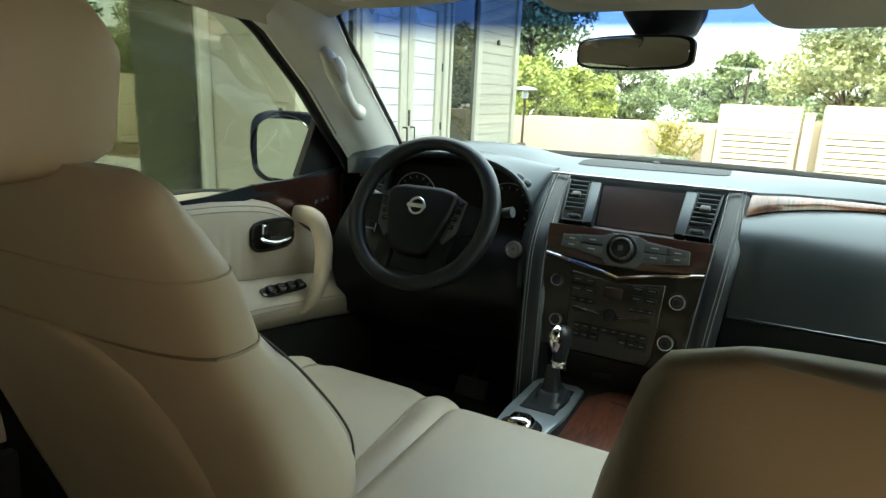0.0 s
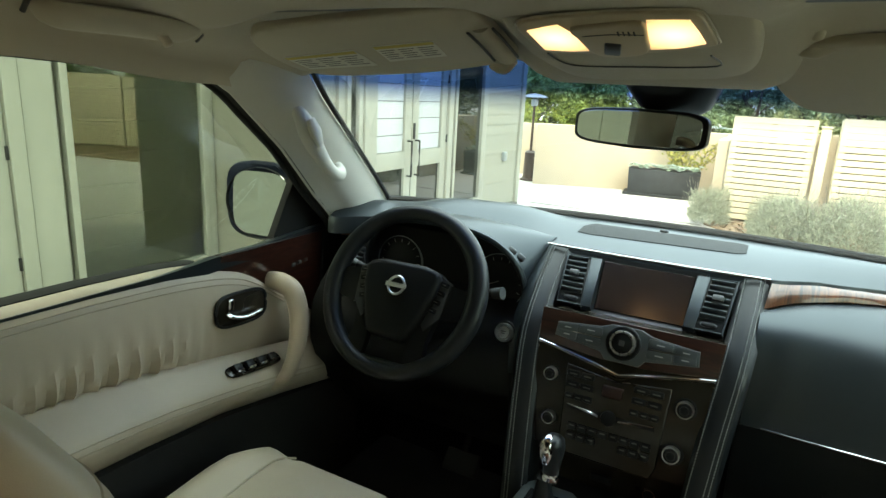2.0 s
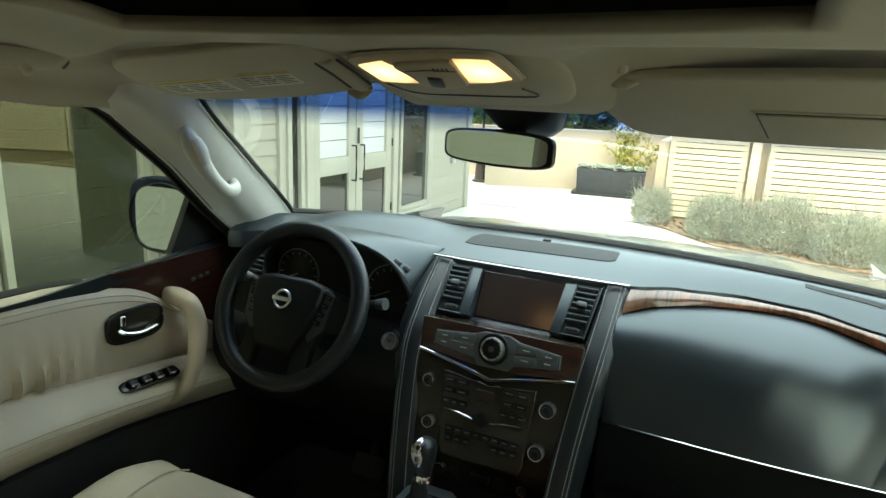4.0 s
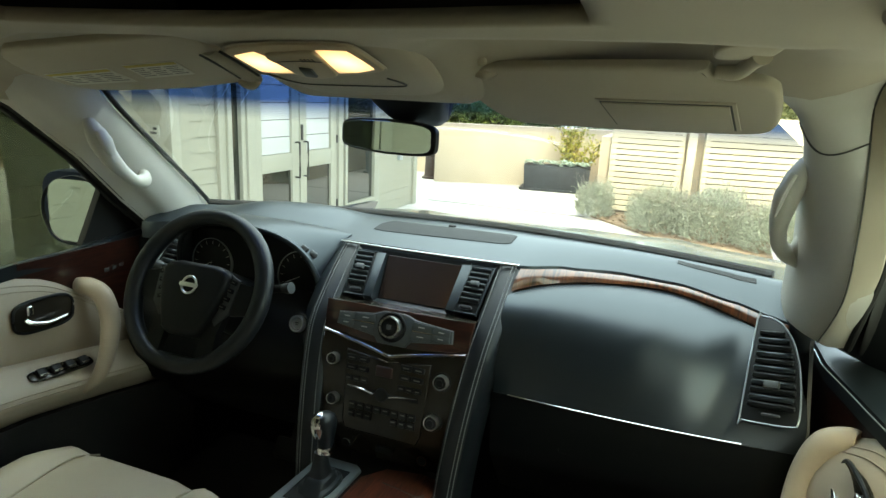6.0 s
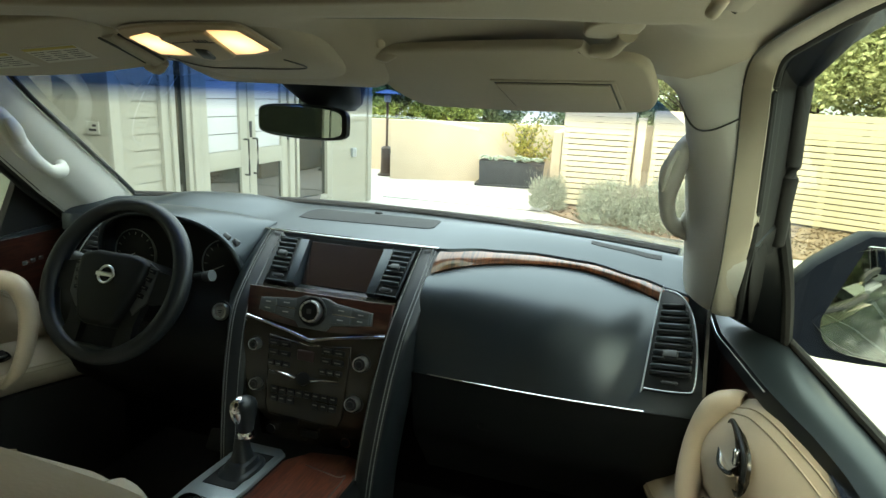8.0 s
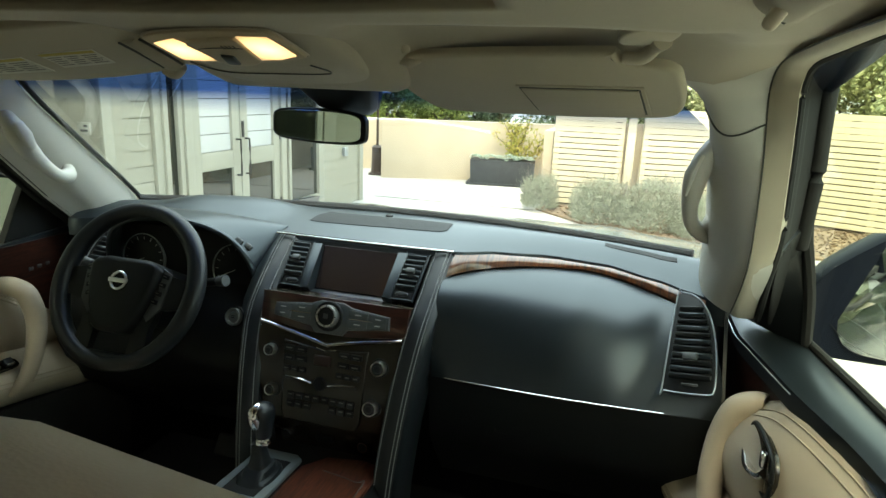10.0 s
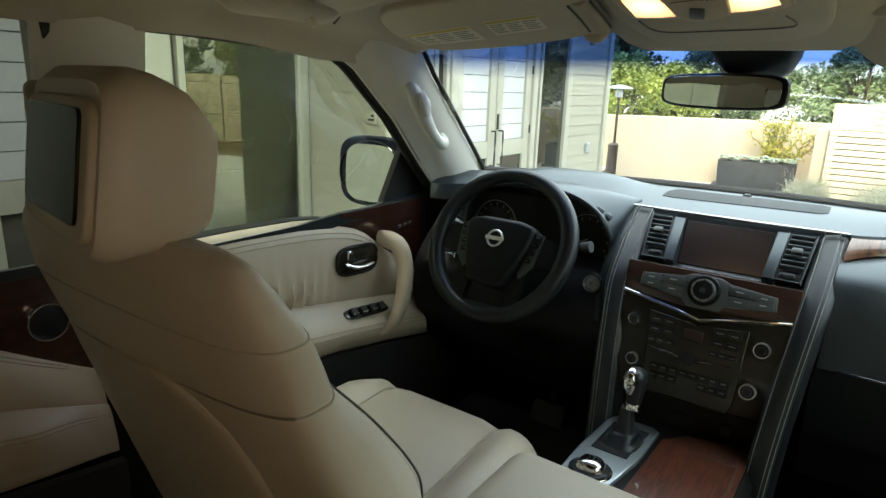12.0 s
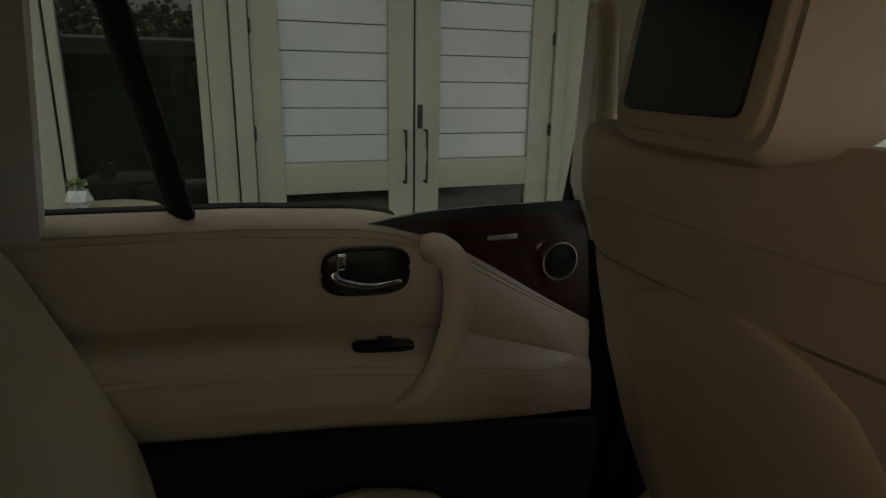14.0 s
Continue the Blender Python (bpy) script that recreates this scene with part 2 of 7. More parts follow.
def leaf_mat(name, dark, light):
    m, n, l, b = node_mat(name)
    g = n.new("ShaderNodeNewGeometry")
    r = n.new("ShaderNodeValToRGB")
    r.color_ramp.elements[0].color, r.color_ramp.elements[1].color = (*dark, 1), (*light, 1)
    l.new(g.outputs["Random Per Island"], r.inputs["Fac"])
    l.new(r.outputs["Color"], b.inputs["Base Color"])
    b.inputs["Roughness"].default_value = 0.6
    b.inputs["Subsurface Weight"].default_value = 0.0
    b.inputs["Transmission Weight"].default_value = 0.0
    return m


LEAF_DARK = leaf_mat("dark_leaves", (0.085, 0.125, 0.055), (0.25, 0.31, 0.14))
LEAF_LIME = leaf_mat("lime_leaves", (0.12, 0.17, 0.03), (0.34, 0.38, 0.08))
LEAF_GREY = leaf_mat("grey_green_leaves", (0.19, 0.22, 0.09), (0.46, 0.47, 0.23))
# dark brown that paints the shade in the fence gaps
GAP_SHADE = plain("dark_gap_shade", (0.045, 0.036, 0.028), 0.9, var=0.2)
LEAF_VINE = leaf_mat("vine_leaves", (0.16, 0.20, 0.03), (0.45, 0.36, 0.08))
LEAF_LAV = leaf_mat("lavender_stems", (0.15, 0.165, 0.115), (0.40, 0.42, 0.325))
LEAF_SPIKE = leaf_mat("dry_lavender_spikes", (0.14, 0.125, 0.105), (0.32, 0.29, 0.25))
LEAF_SUCC = leaf_mat("succulent_leaves", (0.28, 0.36, 0.28), (0.52, 0.58, 0.47))
BARK = plain("bark", (0.09, 0.07, 0.05), 0.9, var=0.3, grain=0.8, gscale=40)


# ---- mesh helpers ----
def thing(name, loc, label, category, group="", kind=""):
    ob = new(name)
    ob.empty_display_size = 0.05
    ob.location = loc
    return tagged(ob, label, category, group, kind)


def attach(ob, parent):
    if parent is not None:
        ob.parent = parent
        if parent.type == "EMPTY":
            ob.matrix_parent_inverse = Matrix.Translation(-parent.location)
    return ob


def from_data(name, verts, faces, material, parent=None, label="", smooth=True, sharp=40):
    me = bpy.data.meshes.new(name)
    me.from_pydata([tuple(v) for v in verts], [], faces)
    me.materials.append(material)
    me.update()
    if smooth:
        me.polygons.foreach_set("use_smooth", [True] * len(me.polygons))
        me.set_sharp_from_angle(angle=radians(sharp))
    ob = new(name, me)
    if label:
        ob["label"] = label
    return attach(ob, parent)


def part(name, bm, material, parent=None, label="", smooth=True, sharp=40):
    bmesh.ops.recalc_face_normals(bm, faces=bm.faces)
    me = bpy.data.meshes.new(name)
    bm.to_mesh(me)
    bm.free()
    me.materials.append(material)
    if smooth:
        me.polygons.foreach_set("use_smooth", [True] * len(me.polygons))
        me.set_sharp_from_angle(angle=radians(sharp))
    ob = new(name, me)
    if label:
        ob["label"] = label
    return attach(ob, parent)


def rbox(size, bevel=0.004, seg=2, m=Matrix()):
    """A bevelled box of that size about the origin, moved by m."""
    bm = bmesh.new()
    bmesh.ops.create_cube(bm, size=1.0, matrix=Matrix.Diagonal((*size, 1)))
    if bevel:
        bmesh.ops.bevel(bm, geom=bm.edges[:], offset=min(bevel, 0.49 * min(size)), segments=seg, profile=0.5, affect="EDGES")
    bm.transform(m)
    return bm


def box2(a, b, bevel=0.004, seg=2):
    """A bevelled box between two corners."""
    a, b = Vector(a), Vector(b)
    return rbox([abs(c) for c in (b - a)], bevel, seg, Matrix.Translation((a + b) / 2))


def prism(poly, depth, bevel=0.003, seg=2, m=Matrix()):
    """A flat polygon (x, y), extruded from z 0 to depth."""
    bm = bmesh.new()
    f = bm.faces.new([bm.verts.new((x, y, 0)) for x, y in poly])
    r = bmesh.ops.extrude_face_region(bm, geom=[f])
    bmesh.ops.translate(bm, verts=[v for v in r["geom"] if isinstance(v, bmesh.types.BMVert)], vec=(0, 0, depth))
    bmesh.ops.recalc_face_normals(bm, faces=bm.faces)
    if bevel:
        rim = [e for e in bm.edges if all(abs(v.co.z - depth) < 1e-6 for v in e.verts)]
        bmesh.ops.bevel(bm, geom=rim, offset=bevel, segments=seg, profile=0.5, affect="EDGES")
    bm.transform(m)
    return bm


def disc(r, depth, bevel=0.002, n=28, m=Matrix()):
    return prism([(r * math.cos(2 * math.pi * i / n), r * math.sin(2 * math.pi * i / n)) for i in range(n)], depth, bevel, 2, m)


def ring(r0, r1, depth, n=32, m=Matrix()):
    """A bevelled flat ring between two radii."""
    prof = [(r0, 0), (r0, depth * 0.7), (r0 + (r1 - r0) * 0.25, depth), (r0 + (r1 - r0) * 0.75, depth), (r1, depth * 0.7), (r1, 0)]
    bm = bmesh.new()
    rows = [[bm.verts.new((p * math.cos(2 * math.pi * i / n), p * math.sin(2 * math.pi * i / n), z)) for p, z in prof] for i in range(n)]
    for i in range(n):
        a, b = rows[i], rows[(i + 1) % n]
        for j in range(len(prof)):
            k = (j + 1) % len(prof)
            bm.faces.new((a[j], b[j], b[k], a[k]))
    bm.transform(m)
    return bm


def smooth_line(pts, sub=6, closed=False):
    pts = [Vector(p) for p in pts]
    n, out = len(pts), []
    for i in range(n if closed else n - 1):
        p0, p1, p2, p3 = (pts[(i + k) % n] if closed else pts[min(max(i + k, 0), n - 1)] for k in (-1, 0, 1, 2))
        for s in range(sub):
            t = s / sub
            out.append(0.5 * (2 * p1 + (p2 - p0) * t + (2 * p0 - 5 * p1 + 4 * p2 - p3) * t * t + (3 * p1 - p0 - 3 * p2 + p3) * t ** 3))
    if not closed:
        out.append(pts[-1])
    return out


def tube(pts, r, n=10, sub=6, closed=False, up=(0, 0, 1), flat=1.0):
    """A rod along a smooth line. r: a radius, or one for each given point; flat: its thickness against its width."""
    line = smooth_line(pts, sub, closed)
    m = len(line)
    if isinstance(r, (int, float)):
        rr = [r] * m
    else:
        rr = [r[min(int(i / sub), len(r) - 1)] * (1 - (i % sub) / sub) + r[min(int(i / sub) + 1, len(r) - 1)] * ((i % sub) / sub) for i in range(m)]
    bm, rows = bmesh.new(), []
    for i, p in enumerate(line):
        d = (line[(i + 1) % m] - line[i - 1]) if closed else (line[min(i + 1, m - 1)] - line[max(i - 1, 0)])
        d.normalize()
        a = d.cross(Vector(up))
        if a.length < 1e-4:
            a = d.cross(Vector((1, 0, 0)))
        a.normalize()
        b = a.cross(d)
        rows.append([bm.verts.new(p + rr[i] * (math.cos(2 * math.pi * k / n) * a + flat * math.sin(2 * math.pi * k / n) * b)) for k in range(n)])
    for i in range(m if closed else m - 1):
        a, b = rows[i], rows[(i + 1) % m]
        for k in range(n):
            bm.faces.new((a[k], b[k], b[(k + 1) % n], a[(k + 1) % n]))
    if not closed:
        bm.faces.new(rows[0]), bm.faces.new(rows[-1])
    return bm


def loft(rings, cap=True):
    """Closed rings of equally many points, joined to a skin."""
    bm = bmesh.new()
    rows = [[bm.verts.new(p) for p in r] for r in rings]
    n = len(rows[0])
    for a, b in zip(rows, rows[1:]):
        for k in range(n):
            bm.faces.new((a[k], b[k], b[(k + 1) % n], a[(k + 1) % n]))
    if cap:
        bm.faces.new(rows[0]), bm.faces.new(rows[-1])
    return bm


def sheet(fn, us, vs, thick=0.0):
    """A sheet fn(u, v) over a grid; thick: a vector by which its back lies behind."""
    verts = [Vector(fn(u, v)) for u in us for v in vs]
    nv, nu = len(vs), len(us)
    faces = [(i * nv + j, (i + 1) * nv + j, (i + 1) * nv + j + 1, i * nv + j + 1) for i in range(nu - 1) for j in range(nv - 1)]
    if thick:
        o, t = len(verts), Vector(thick)
        verts += [v + t for v in verts]
        faces += [tuple(o + k for k in reversed(f)) for f in faces]
        edge = [(i * nv, (i + 1) * nv) for i in range(nu - 1)] + [((i + 1) * nv + nv - 1, i * nv + nv - 1) for i in range(nu - 1)]
        edge += [(j + 1, j) for j in range(nv - 1)] + [((nu - 1) * nv + j, (nu - 1) * nv + j + 1) for j in range(nv - 1)]
        faces += [(b, a, a + o, b + o) for a, b in edge]
    bm = bmesh.new()
    vv = [bm.verts.new(v) for v in verts]
    for f in faces:
        try:
            bm.faces.new([vv[k] for k in f])
        except ValueError:
            pass
    return bm


def span(a, b, n):
    return [a + (b - a) * i / (n - 1) for i in range(n)]


def table(points, x):
    """Smoothly read a table of (x, value)."""
    if x <= points[0][0]:
        return points[0][1]
    for (a, va), (b, vb) in zip(points, points[1:]):
        if x <= b:
            t = (x - a) / (b - a)
            t = t * t * (3 - 2 * t)
            return va + (vb - va) * t
    return points[-1][1]


def line(points, x):
    """Read a table of (x, value) with straight steps."""
    return float(np.interp(x, [p[0] for p in points], [p[1] for p in points]))


def frame_of(o, x, y):
    """A pose with its origin at o, x axis along x and y axis near y."""
    x = Vector(x).normalized()
    z = x.cross(Vector(y)).normalized()
    y = z.cross(x)
    m = Matrix((x, y, z)).transposed().to_4x4()
    m.translation = o
    return m


def squircle(hx, hy, n=28, p=3.2):
    out = []
    for i in range(n):
        a = 2 * math.pi * i / n
        c, s = math.cos(a), math.sin(a)
        out.append((hx * math.copysign(abs(c) ** (2 / p), c), hy * math.copysign(abs(s) ** (2 / p), s)))
    return out


# ---- car shell ----
def wind_base(x):
    return 1.595 - 0.155 * (x / 0.71) ** 2


def liner_z(x, y):
    a = abs(x)
    z = 1.735 - (table([(0.45, 0), (0.62, 0.025), (0.70, 0.062), (0.745, 0.130)], a) if x < 0 else table([(0.45, 0), (0.62, 0.005), (0.70, 0.010), (0.745, 0.014)], a))
    if x < 0:
        z += 0.016 * max(0.0, (a - 0.62) / 0.125) * table([(0.55, 1.0), (0.90, 0.0)], y)
    z += 0.034 * table([(0.15, 0.0), (0.22, 1.0)], a) * (1 - table([(0.58, 0.0), (0.66, 1.0)], a)) * table([(0.80, 0.0), (0.87, 1.0)], y)  # visor recesses
    return z - table([(0.62, 0), (0.90, 0.034), (1.13, 0.100)], y) * (1 if a < 0.6 else max(0.0, 1 - (a - 0.6) / 0.2))


def liner_front(x):
    return 1.135 - 0.055 * (x / 0.7) ** 2


SUNROOF = (-0.32, 0.40, 0.738)


def build_shell():
    car = thing("vehicle_shell", (0, 0, 0.2), "dark navy sport utility vehicle parked on pale concrete", "car", "", "structure")
    # roof skin and body sides
    part("roof_panel", sheet(lambda u, v: (u, v, 1.83 - 0.10 * (abs(u) / 0.8) ** 3 - 0.10 * max(0, (v - 0.6) / 0.6) ** 2), span(-0.80, 0.80, 17), span(-2.3, 1.14, 16), (0, 0, -0.02)), PAINT, car)
    part("hood", sheet(lambda u, v: (u, v, line([(1.68, 1.243), (1.75, 1.235), (2.2, 1.20), (2.6, 1.13), (2.85, 0.99)], v) - 0.035 * (u / 0.9) ** 2 + 0.012 * math.exp(-((abs(u) - 0.52) / 0.10) ** 2)), span(-0.90, 0.90, 37), span(1.68, 2.85, 24), (0, 0, -0.03)), PAINT, car, "glossy dark bonnet")
    part("grille", box2((-0.7, 2.80, 0.62), (0.7, 2.88, 1.03), 0.03, 3), BLACK, car)
    part("front_bumper", box2((-0.98, 2.72, 0.32), (0.98, 2.95, 0.66), 0.08, 4), PAINT, car)
    part("cowl", sheet(lambda u, v: (u, wind_base(u) + 0.01 + 0.13 * v, 1.255 - 0.06 * v), span(-0.8, 0.8, 17), span(0, 1, 3), (0, 0, -0.02)), RUBBER, car)
    for s in (-1, 1):
        part("body_side", sheet(lambda u, v: (s * (0.86 + 0.14 * math.sin(math.pi * min(1, (1.24 - v) / 0.5) / 2) - 0.05 * max(0, (0.5 - v) / 0.2)), u, v), span(-2.42, 1.62, 24), span(0.32, 1.205, 16), (-s * 0.03, 0, 0)), PAINT, car)
        part("fender", sheet(lambda u, v: (s * (0.90 + 0.10 * math.sin(math.pi * min(1, (1.20 - v) / 0.4) / 2)), u, v - 0.06 * (u - 1.6)), span(1.63, 2.85, 14), span(0.5, 1.17, 12), (-s * 0.03, 0, 0)), PAINT, car)
        part("kick_panel", box2((s * 0.795, 1.30, 0.46), (s * 0.825, 1.622, 1.235), 0.004, 1), BLACK, car)
        part("side_sill", box2((s * 0.80, -1.2, 0.34), (s * 0.96, 1.6, 0.52), 0.03, 3), BLACK, car)
        for y0, y1 in ((-2.42, -2.12), (-0.98, -0.48)):
            part("rear_pillar", sheet(lambda u, v: (s * (0.87 - 0.12 * (v - 1.24) / 0.5), u, v), span(y0, y1, 4), span(1.24, 1.70, 5), (-s * 0.03, 0, 0)), PAINT, car)
        part("quarter_glass", sheet(lambda u, v: (s * (0.862 - 0.12 * (v - 1.24) / 0.5), u, v), span(-2.12, -0.98, 4), span(1.24, 1.66, 4)), REAR_GLASS, car, "dark rear quarter window")
        part("roof_rail_panel", sheet(lambda u, v: (s * (0.86 - 0.07 * (v - 1.62) / 0.12), u, v), span(-2.3, 1.0, 10), span(1.62 if s < 0 else 1.745, 1.775, 4), (-s * 0.02, 0, 0)), PAINT, car)
        for y in (-1.75, 2.05):
            w = part("wheel", disc(0.39, 0.24, 0.04, 40, frame_of((s * 0.99 - s * 0.0, y, 0.39), (0, 1, 0), (0, 0, 1) if s < 0 else (0, 0, -1))), RUBBER, car)
            part("rim", disc(0.25, 0.245, 0.02, 30, frame_of((s * 0.994, y, 0.39), (0, 1, 0), (0, 0, 1) if s < 0 else (0, 0, -1))), SATIN, w)
    part("tailgate", box2((-0.93, -2.46, 0.45), (0.93, -2.40, 1.22), 0.02, 3), PAINT, car)
    part("tailgate_header", box2((-0.80, -2.43, 1.66), (0.80, -2.36, 1.78), 0.02, 3), PAINT, car)
    part("rear_window", sheet(lambda u, v: (u * (0.84 - 0.10 * v), -2.43 + 0.05 * v, 1.21 + 0.46 * v), span(-1, 1, 9), span(0, 1, 4)), REAR_GLASS, car, "dark rear window")
    part("floor_pan", box2((-0.84, -2.4, 0.44), (0.84, 1.62, 0.47), 0.005, 1), BLACK, car)
    part("firewall", box2((-0.92, 1.625, 0.30), (0.92, 1.655, 1.235), 0.004, 1), BLACK, car)
    # carpet
    floor = part("floor", box2((-0.80, -2.38, 0.474), (0.80, 1.62, 0.50), 0.004, 1), CARPET)
    tagged(floor, "black carpet on the car floor", "carpet", kind="structure")
    # headliner
    xs = sorted(set(span(-0.745, 0.745, 61) + [-SUNROOF[1], SUNROOF[1]]))
    vs = span(0, 1, 71)
    bm = bmesh.new()
    grid = {}
    for i, x in enumerate(xs):
        for j, v in enumerate(vs):
            front = liner_front(x)
            cut = SUNROOF[2] + 0.022 * math.cos(min(1.5, abs(x) / SUNROOF[1] * 1.4))
            if v < 0.3:
                y = -2.36 + (SUNROOF[0] + 2.36) * v / 0.3
            elif v < 0.6:
                y = SUNROOF[0] + (cut - SUNROOF[0]) * (v - 0.3) / 0.3
            else:
                y = cut + (front - cut) * (v - 0.6) / 0.4
            grid[i, j] = bm.verts.new((x, y, liner_z(x, y)))
    for i in range(len(xs) - 1):
        for j in range(len(vs) - 1):
            mx, mv = (xs[i] + xs[i + 1]) / 2, (vs[j] + vs[j + 1]) / 2
            if abs(mx) < SUNROOF[1] and 0.30 < mv < 0.60:
                continue
            bm.faces.new((grid[i, j], grid[i + 1, j], grid[i + 1, j + 1], grid[i, j + 1]))
    liner = part("ceiling", bm, LINER, None)
    so = liner.modifiers.new("thickness", "SOLIDIFY")
    so.thickness, so.offset = 0.018, -1.0
    tagged(liner, "beige cloth headliner with a sunroof opening", "headliner", kind="structure")
    shade = thing("sunroof_shade", (0, 0.2, 1.77), "dark sunroof shade above the opening in the headliner", "sunroof shade")
    part("shade_panel", box2((-0.56, -0.46, 1.766), (0.56, 0.88, 1.776), 0.003, 1), BLACK, shade)
    part("shade_lining", box2((-0.56, 0.775, 1.7), (0.56, 0.88, 1.766), 0.002, 1), BLACK, shade)
    part("shade_frame", tube([(-0.41, -0.3, 1.756), (-0.41, 0.72, 1.756), (-0.3, 0.765, 1.756), (0.3, 0.765, 1.756), (0.41, 0.72, 1.756), (0.41, -0.3, 1.756)], 0.012, 8, 4), RUBBER, shade)
    # windscreen
    glass = part("window_windscreen", sheet(lambda u, v: (u * (0.78 - 0.085 * v - (0.40 * max(0.0, v - 0.75) if u > 0 else 0)), (wind_base(u * 0.74) + 0.06) * (1 - v) + (1.125 - 0.05 * u * u) * v, 1.245 + (1.665 - 1.245) * v - 0.035 * u * u * v), span(-1, 1, 21), span(0, 1, 12)), W_GLASS)
    tagged(glass, "clear curved windscreen with a blue shade band", "windscreen", kind="structure")
    part("windscreen_seal", tube([(u * 0.70, wind_base(u * 0.70) + 0.018, 1.311) for u in span(-1, 1, 9)], 0.009, 8, 3), RUBBER, glass)
    for u in (-0.35, 0.30):
        blade = thing("wiper_blade", (u, wind_base(u) + 0.07, 1.26), "black windscreen wiper resting at the foot of the windscreen", "wiper", "wipers")
        part("blade", tube([(u - 0.30, wind_base(u - 0.3) + 0.050, 1.292), (u, wind_base(u) + 0.055, 1.300), (u + 0.30, wind_base(u + 0.3) + 0.055, 1.288)], 0.006, 6, 5), RUBBER, blade)
        part("wiper_arm", tube([(u - 0.05, wind_base(u) + 0.10, 1.262), (u, wind_base(u) + 0.06, 1.302)], 0.006, 6, 3), BLACK, blade)


def pillar_edge(z, s=-1):
    """The rear edge of the driver's windscreen pillar trim: x and y at a height."""
    return line([(1.25, 0.768), (1.341, 0.752), (1.457, 0.742), (1.581, 0.736), (1.66, 0.733)], z), line([(1.25, 1.335), (1.341, 1.225), (1.457, 1.108), (1.581, 0.955), (1.605, 0.90)], z)


def opening_right():
    """The passenger door opening: glass edge, trim crease, inner and outer edge of its seal, as matched lines."""
    glass = [(0.722, 1.470, 1.270), (0.705, 1.370, 1.360), (0.692, 1.270, 1.415), (0.671, 1.180, 1.513), (0.657, 1.120, 1.585), (0.636, 1.098, 1.6275), (0.596, 1.068, 1.655)]
    crease = [(0.742, 1.210, 1.270), (0.726, 1.070, 1.360), (0.720, 1.018, 1.423), (0.720, 1.032, 1.531), (0.720, 1.058, 1.600), (0.720, 1.070, 1.645), (0.720, 1.025, 1.676), (0.720, 0.878, 1.687), (0.720, 0.706, 1.691), (0.720, 0.450, 1.691)]
    inner = [(0.785, 1.230, 1.260), (0.757, 1.075, 1.370), (0.750, 1.013, 1.440), (0.750, 1.020, 1.530), (0.750, 1.032, 1.600), (0.750, 1.038, 1.645), (0.750, 1.000, 1.672), (0.750, 0.890, 1.681), (0.750, 0.697, 1.690), (0.750, 0.450, 1.690)]
    outer = [(0.840, 1.235, 1.255), (0.805, 1.145, 1.360), (0.790, 1.090, 1.450), (0.790, 1.080, 1.530), (0.790, 1.090, 1.607), (0.792, 1.095, 1.662), (0.796, 1.072, 1.690), (0.798, 0.985, 1.705), (0.800, 0.800, 1.726), (0.800, 0.450, 1.755)]
    return [smooth_line(c, 5) for c in (glass, crease, inner, outer)]


def pillar_right():
    p = thing("pillar_trim", (0.72, 1.3, 1.25), "grey-beige moulded windscreen pillar trim with a grab handle", "pillar trim", "pillar trims")
    glass, crease, inner, outer = opening_right()
    cover = lambda u, v: tuple(glass[u].lerp(crease[u], v) - Vector((0.024, 0.012, 0)) * math.sin(math.pi * v) ** 0.8)
    part("pillar_cover", sheet(cover, range(len(glass)), span(0, 1, 13), (0.034, 0.012, 0)), PILLAR, p)
    seam = []
    for k in range(13):
        v = k / 12
        f = 23.5 - 5.0 * math.sin(math.pi * 0.72 * v)
        seam.append(Vector(cover(int(f), v)).lerp(Vector(cover(int(f) + 1, v)), f - int(f)) - Vector((0.0004, 0.001, 0)))
    part("cover_seam", tube(seam, 0.0014, 6, 3), PIPING, p, "dark seam between pillar trim and roof lining")
    part("opening_trim", sheet(lambda u, v: tuple(crease[u].lerp(inner[u], v) + Vector((-0.004, 0, -0.004)) * math.sin(math.pi * v)), range(len(crease)), span(0, 1, 7), (0.008, 0.008, 0.006)), LINER, p, "beige trim band round the door opening")
    part("crease_line", tube([q - Vector((0.0005, 0.001, 0.001)) for q in crease[::2]], 0.0012, 5, 2), PIPING, p)
    part("door_seal", sheet(lambda u, v: tuple(inner[u].lerp(outer[u], v) + Vector((0.004, 0.006, 0.004)) * math.sin(3 * math.pi * v)), range(len(inner)), span(0, 1, 19), (0.006, 0.008, 0.006)), RUBBER, p, "black rubber door seal")
    part("seal_lip", tube([inner[i].lerp(outer[i], 0.1) for i in range(0, len(inner), 2)], 0.006, 8, 2), RUBBER, p)
    bar = [(0.712, 1.145, 1.580), (0.682, 1.135, 1.568), (0.657, 1.120, 1.538), (0.646, 1.125, 1.495), (0.646, 1.140, 1.458), (0.658, 1.156, 1.426), (0.688, 1.178, 1.412), (0.720, 1.200, 1.408)]
    cap = [(0.648, 1.104, 1.546), (0.636, 1.106, 1.515), (0.634, 1.120, 1.485)]
    h = part("grab_handle", tube(bar, [0.014, 0.019, 0.022, 0.020, 0.015, 0.014, 0.018, 0.021], 14, 6, up=(1, 0, 0), flat=0.8), PILLAR, p)
    part("handle_cap", tube(cap, [0.011, 0.016, 0.010], 12, 5, up=(1, 0, 0), flat=0.5), PILLAR, h)
    part("handle_foot", tube([(0.705, 1.170, 1.452), (0.688, 1.162, 1.436), (0.684, 1.168, 1.420)], [0.020, 0.017, 0.014], 12, 4), PILLAR, h)


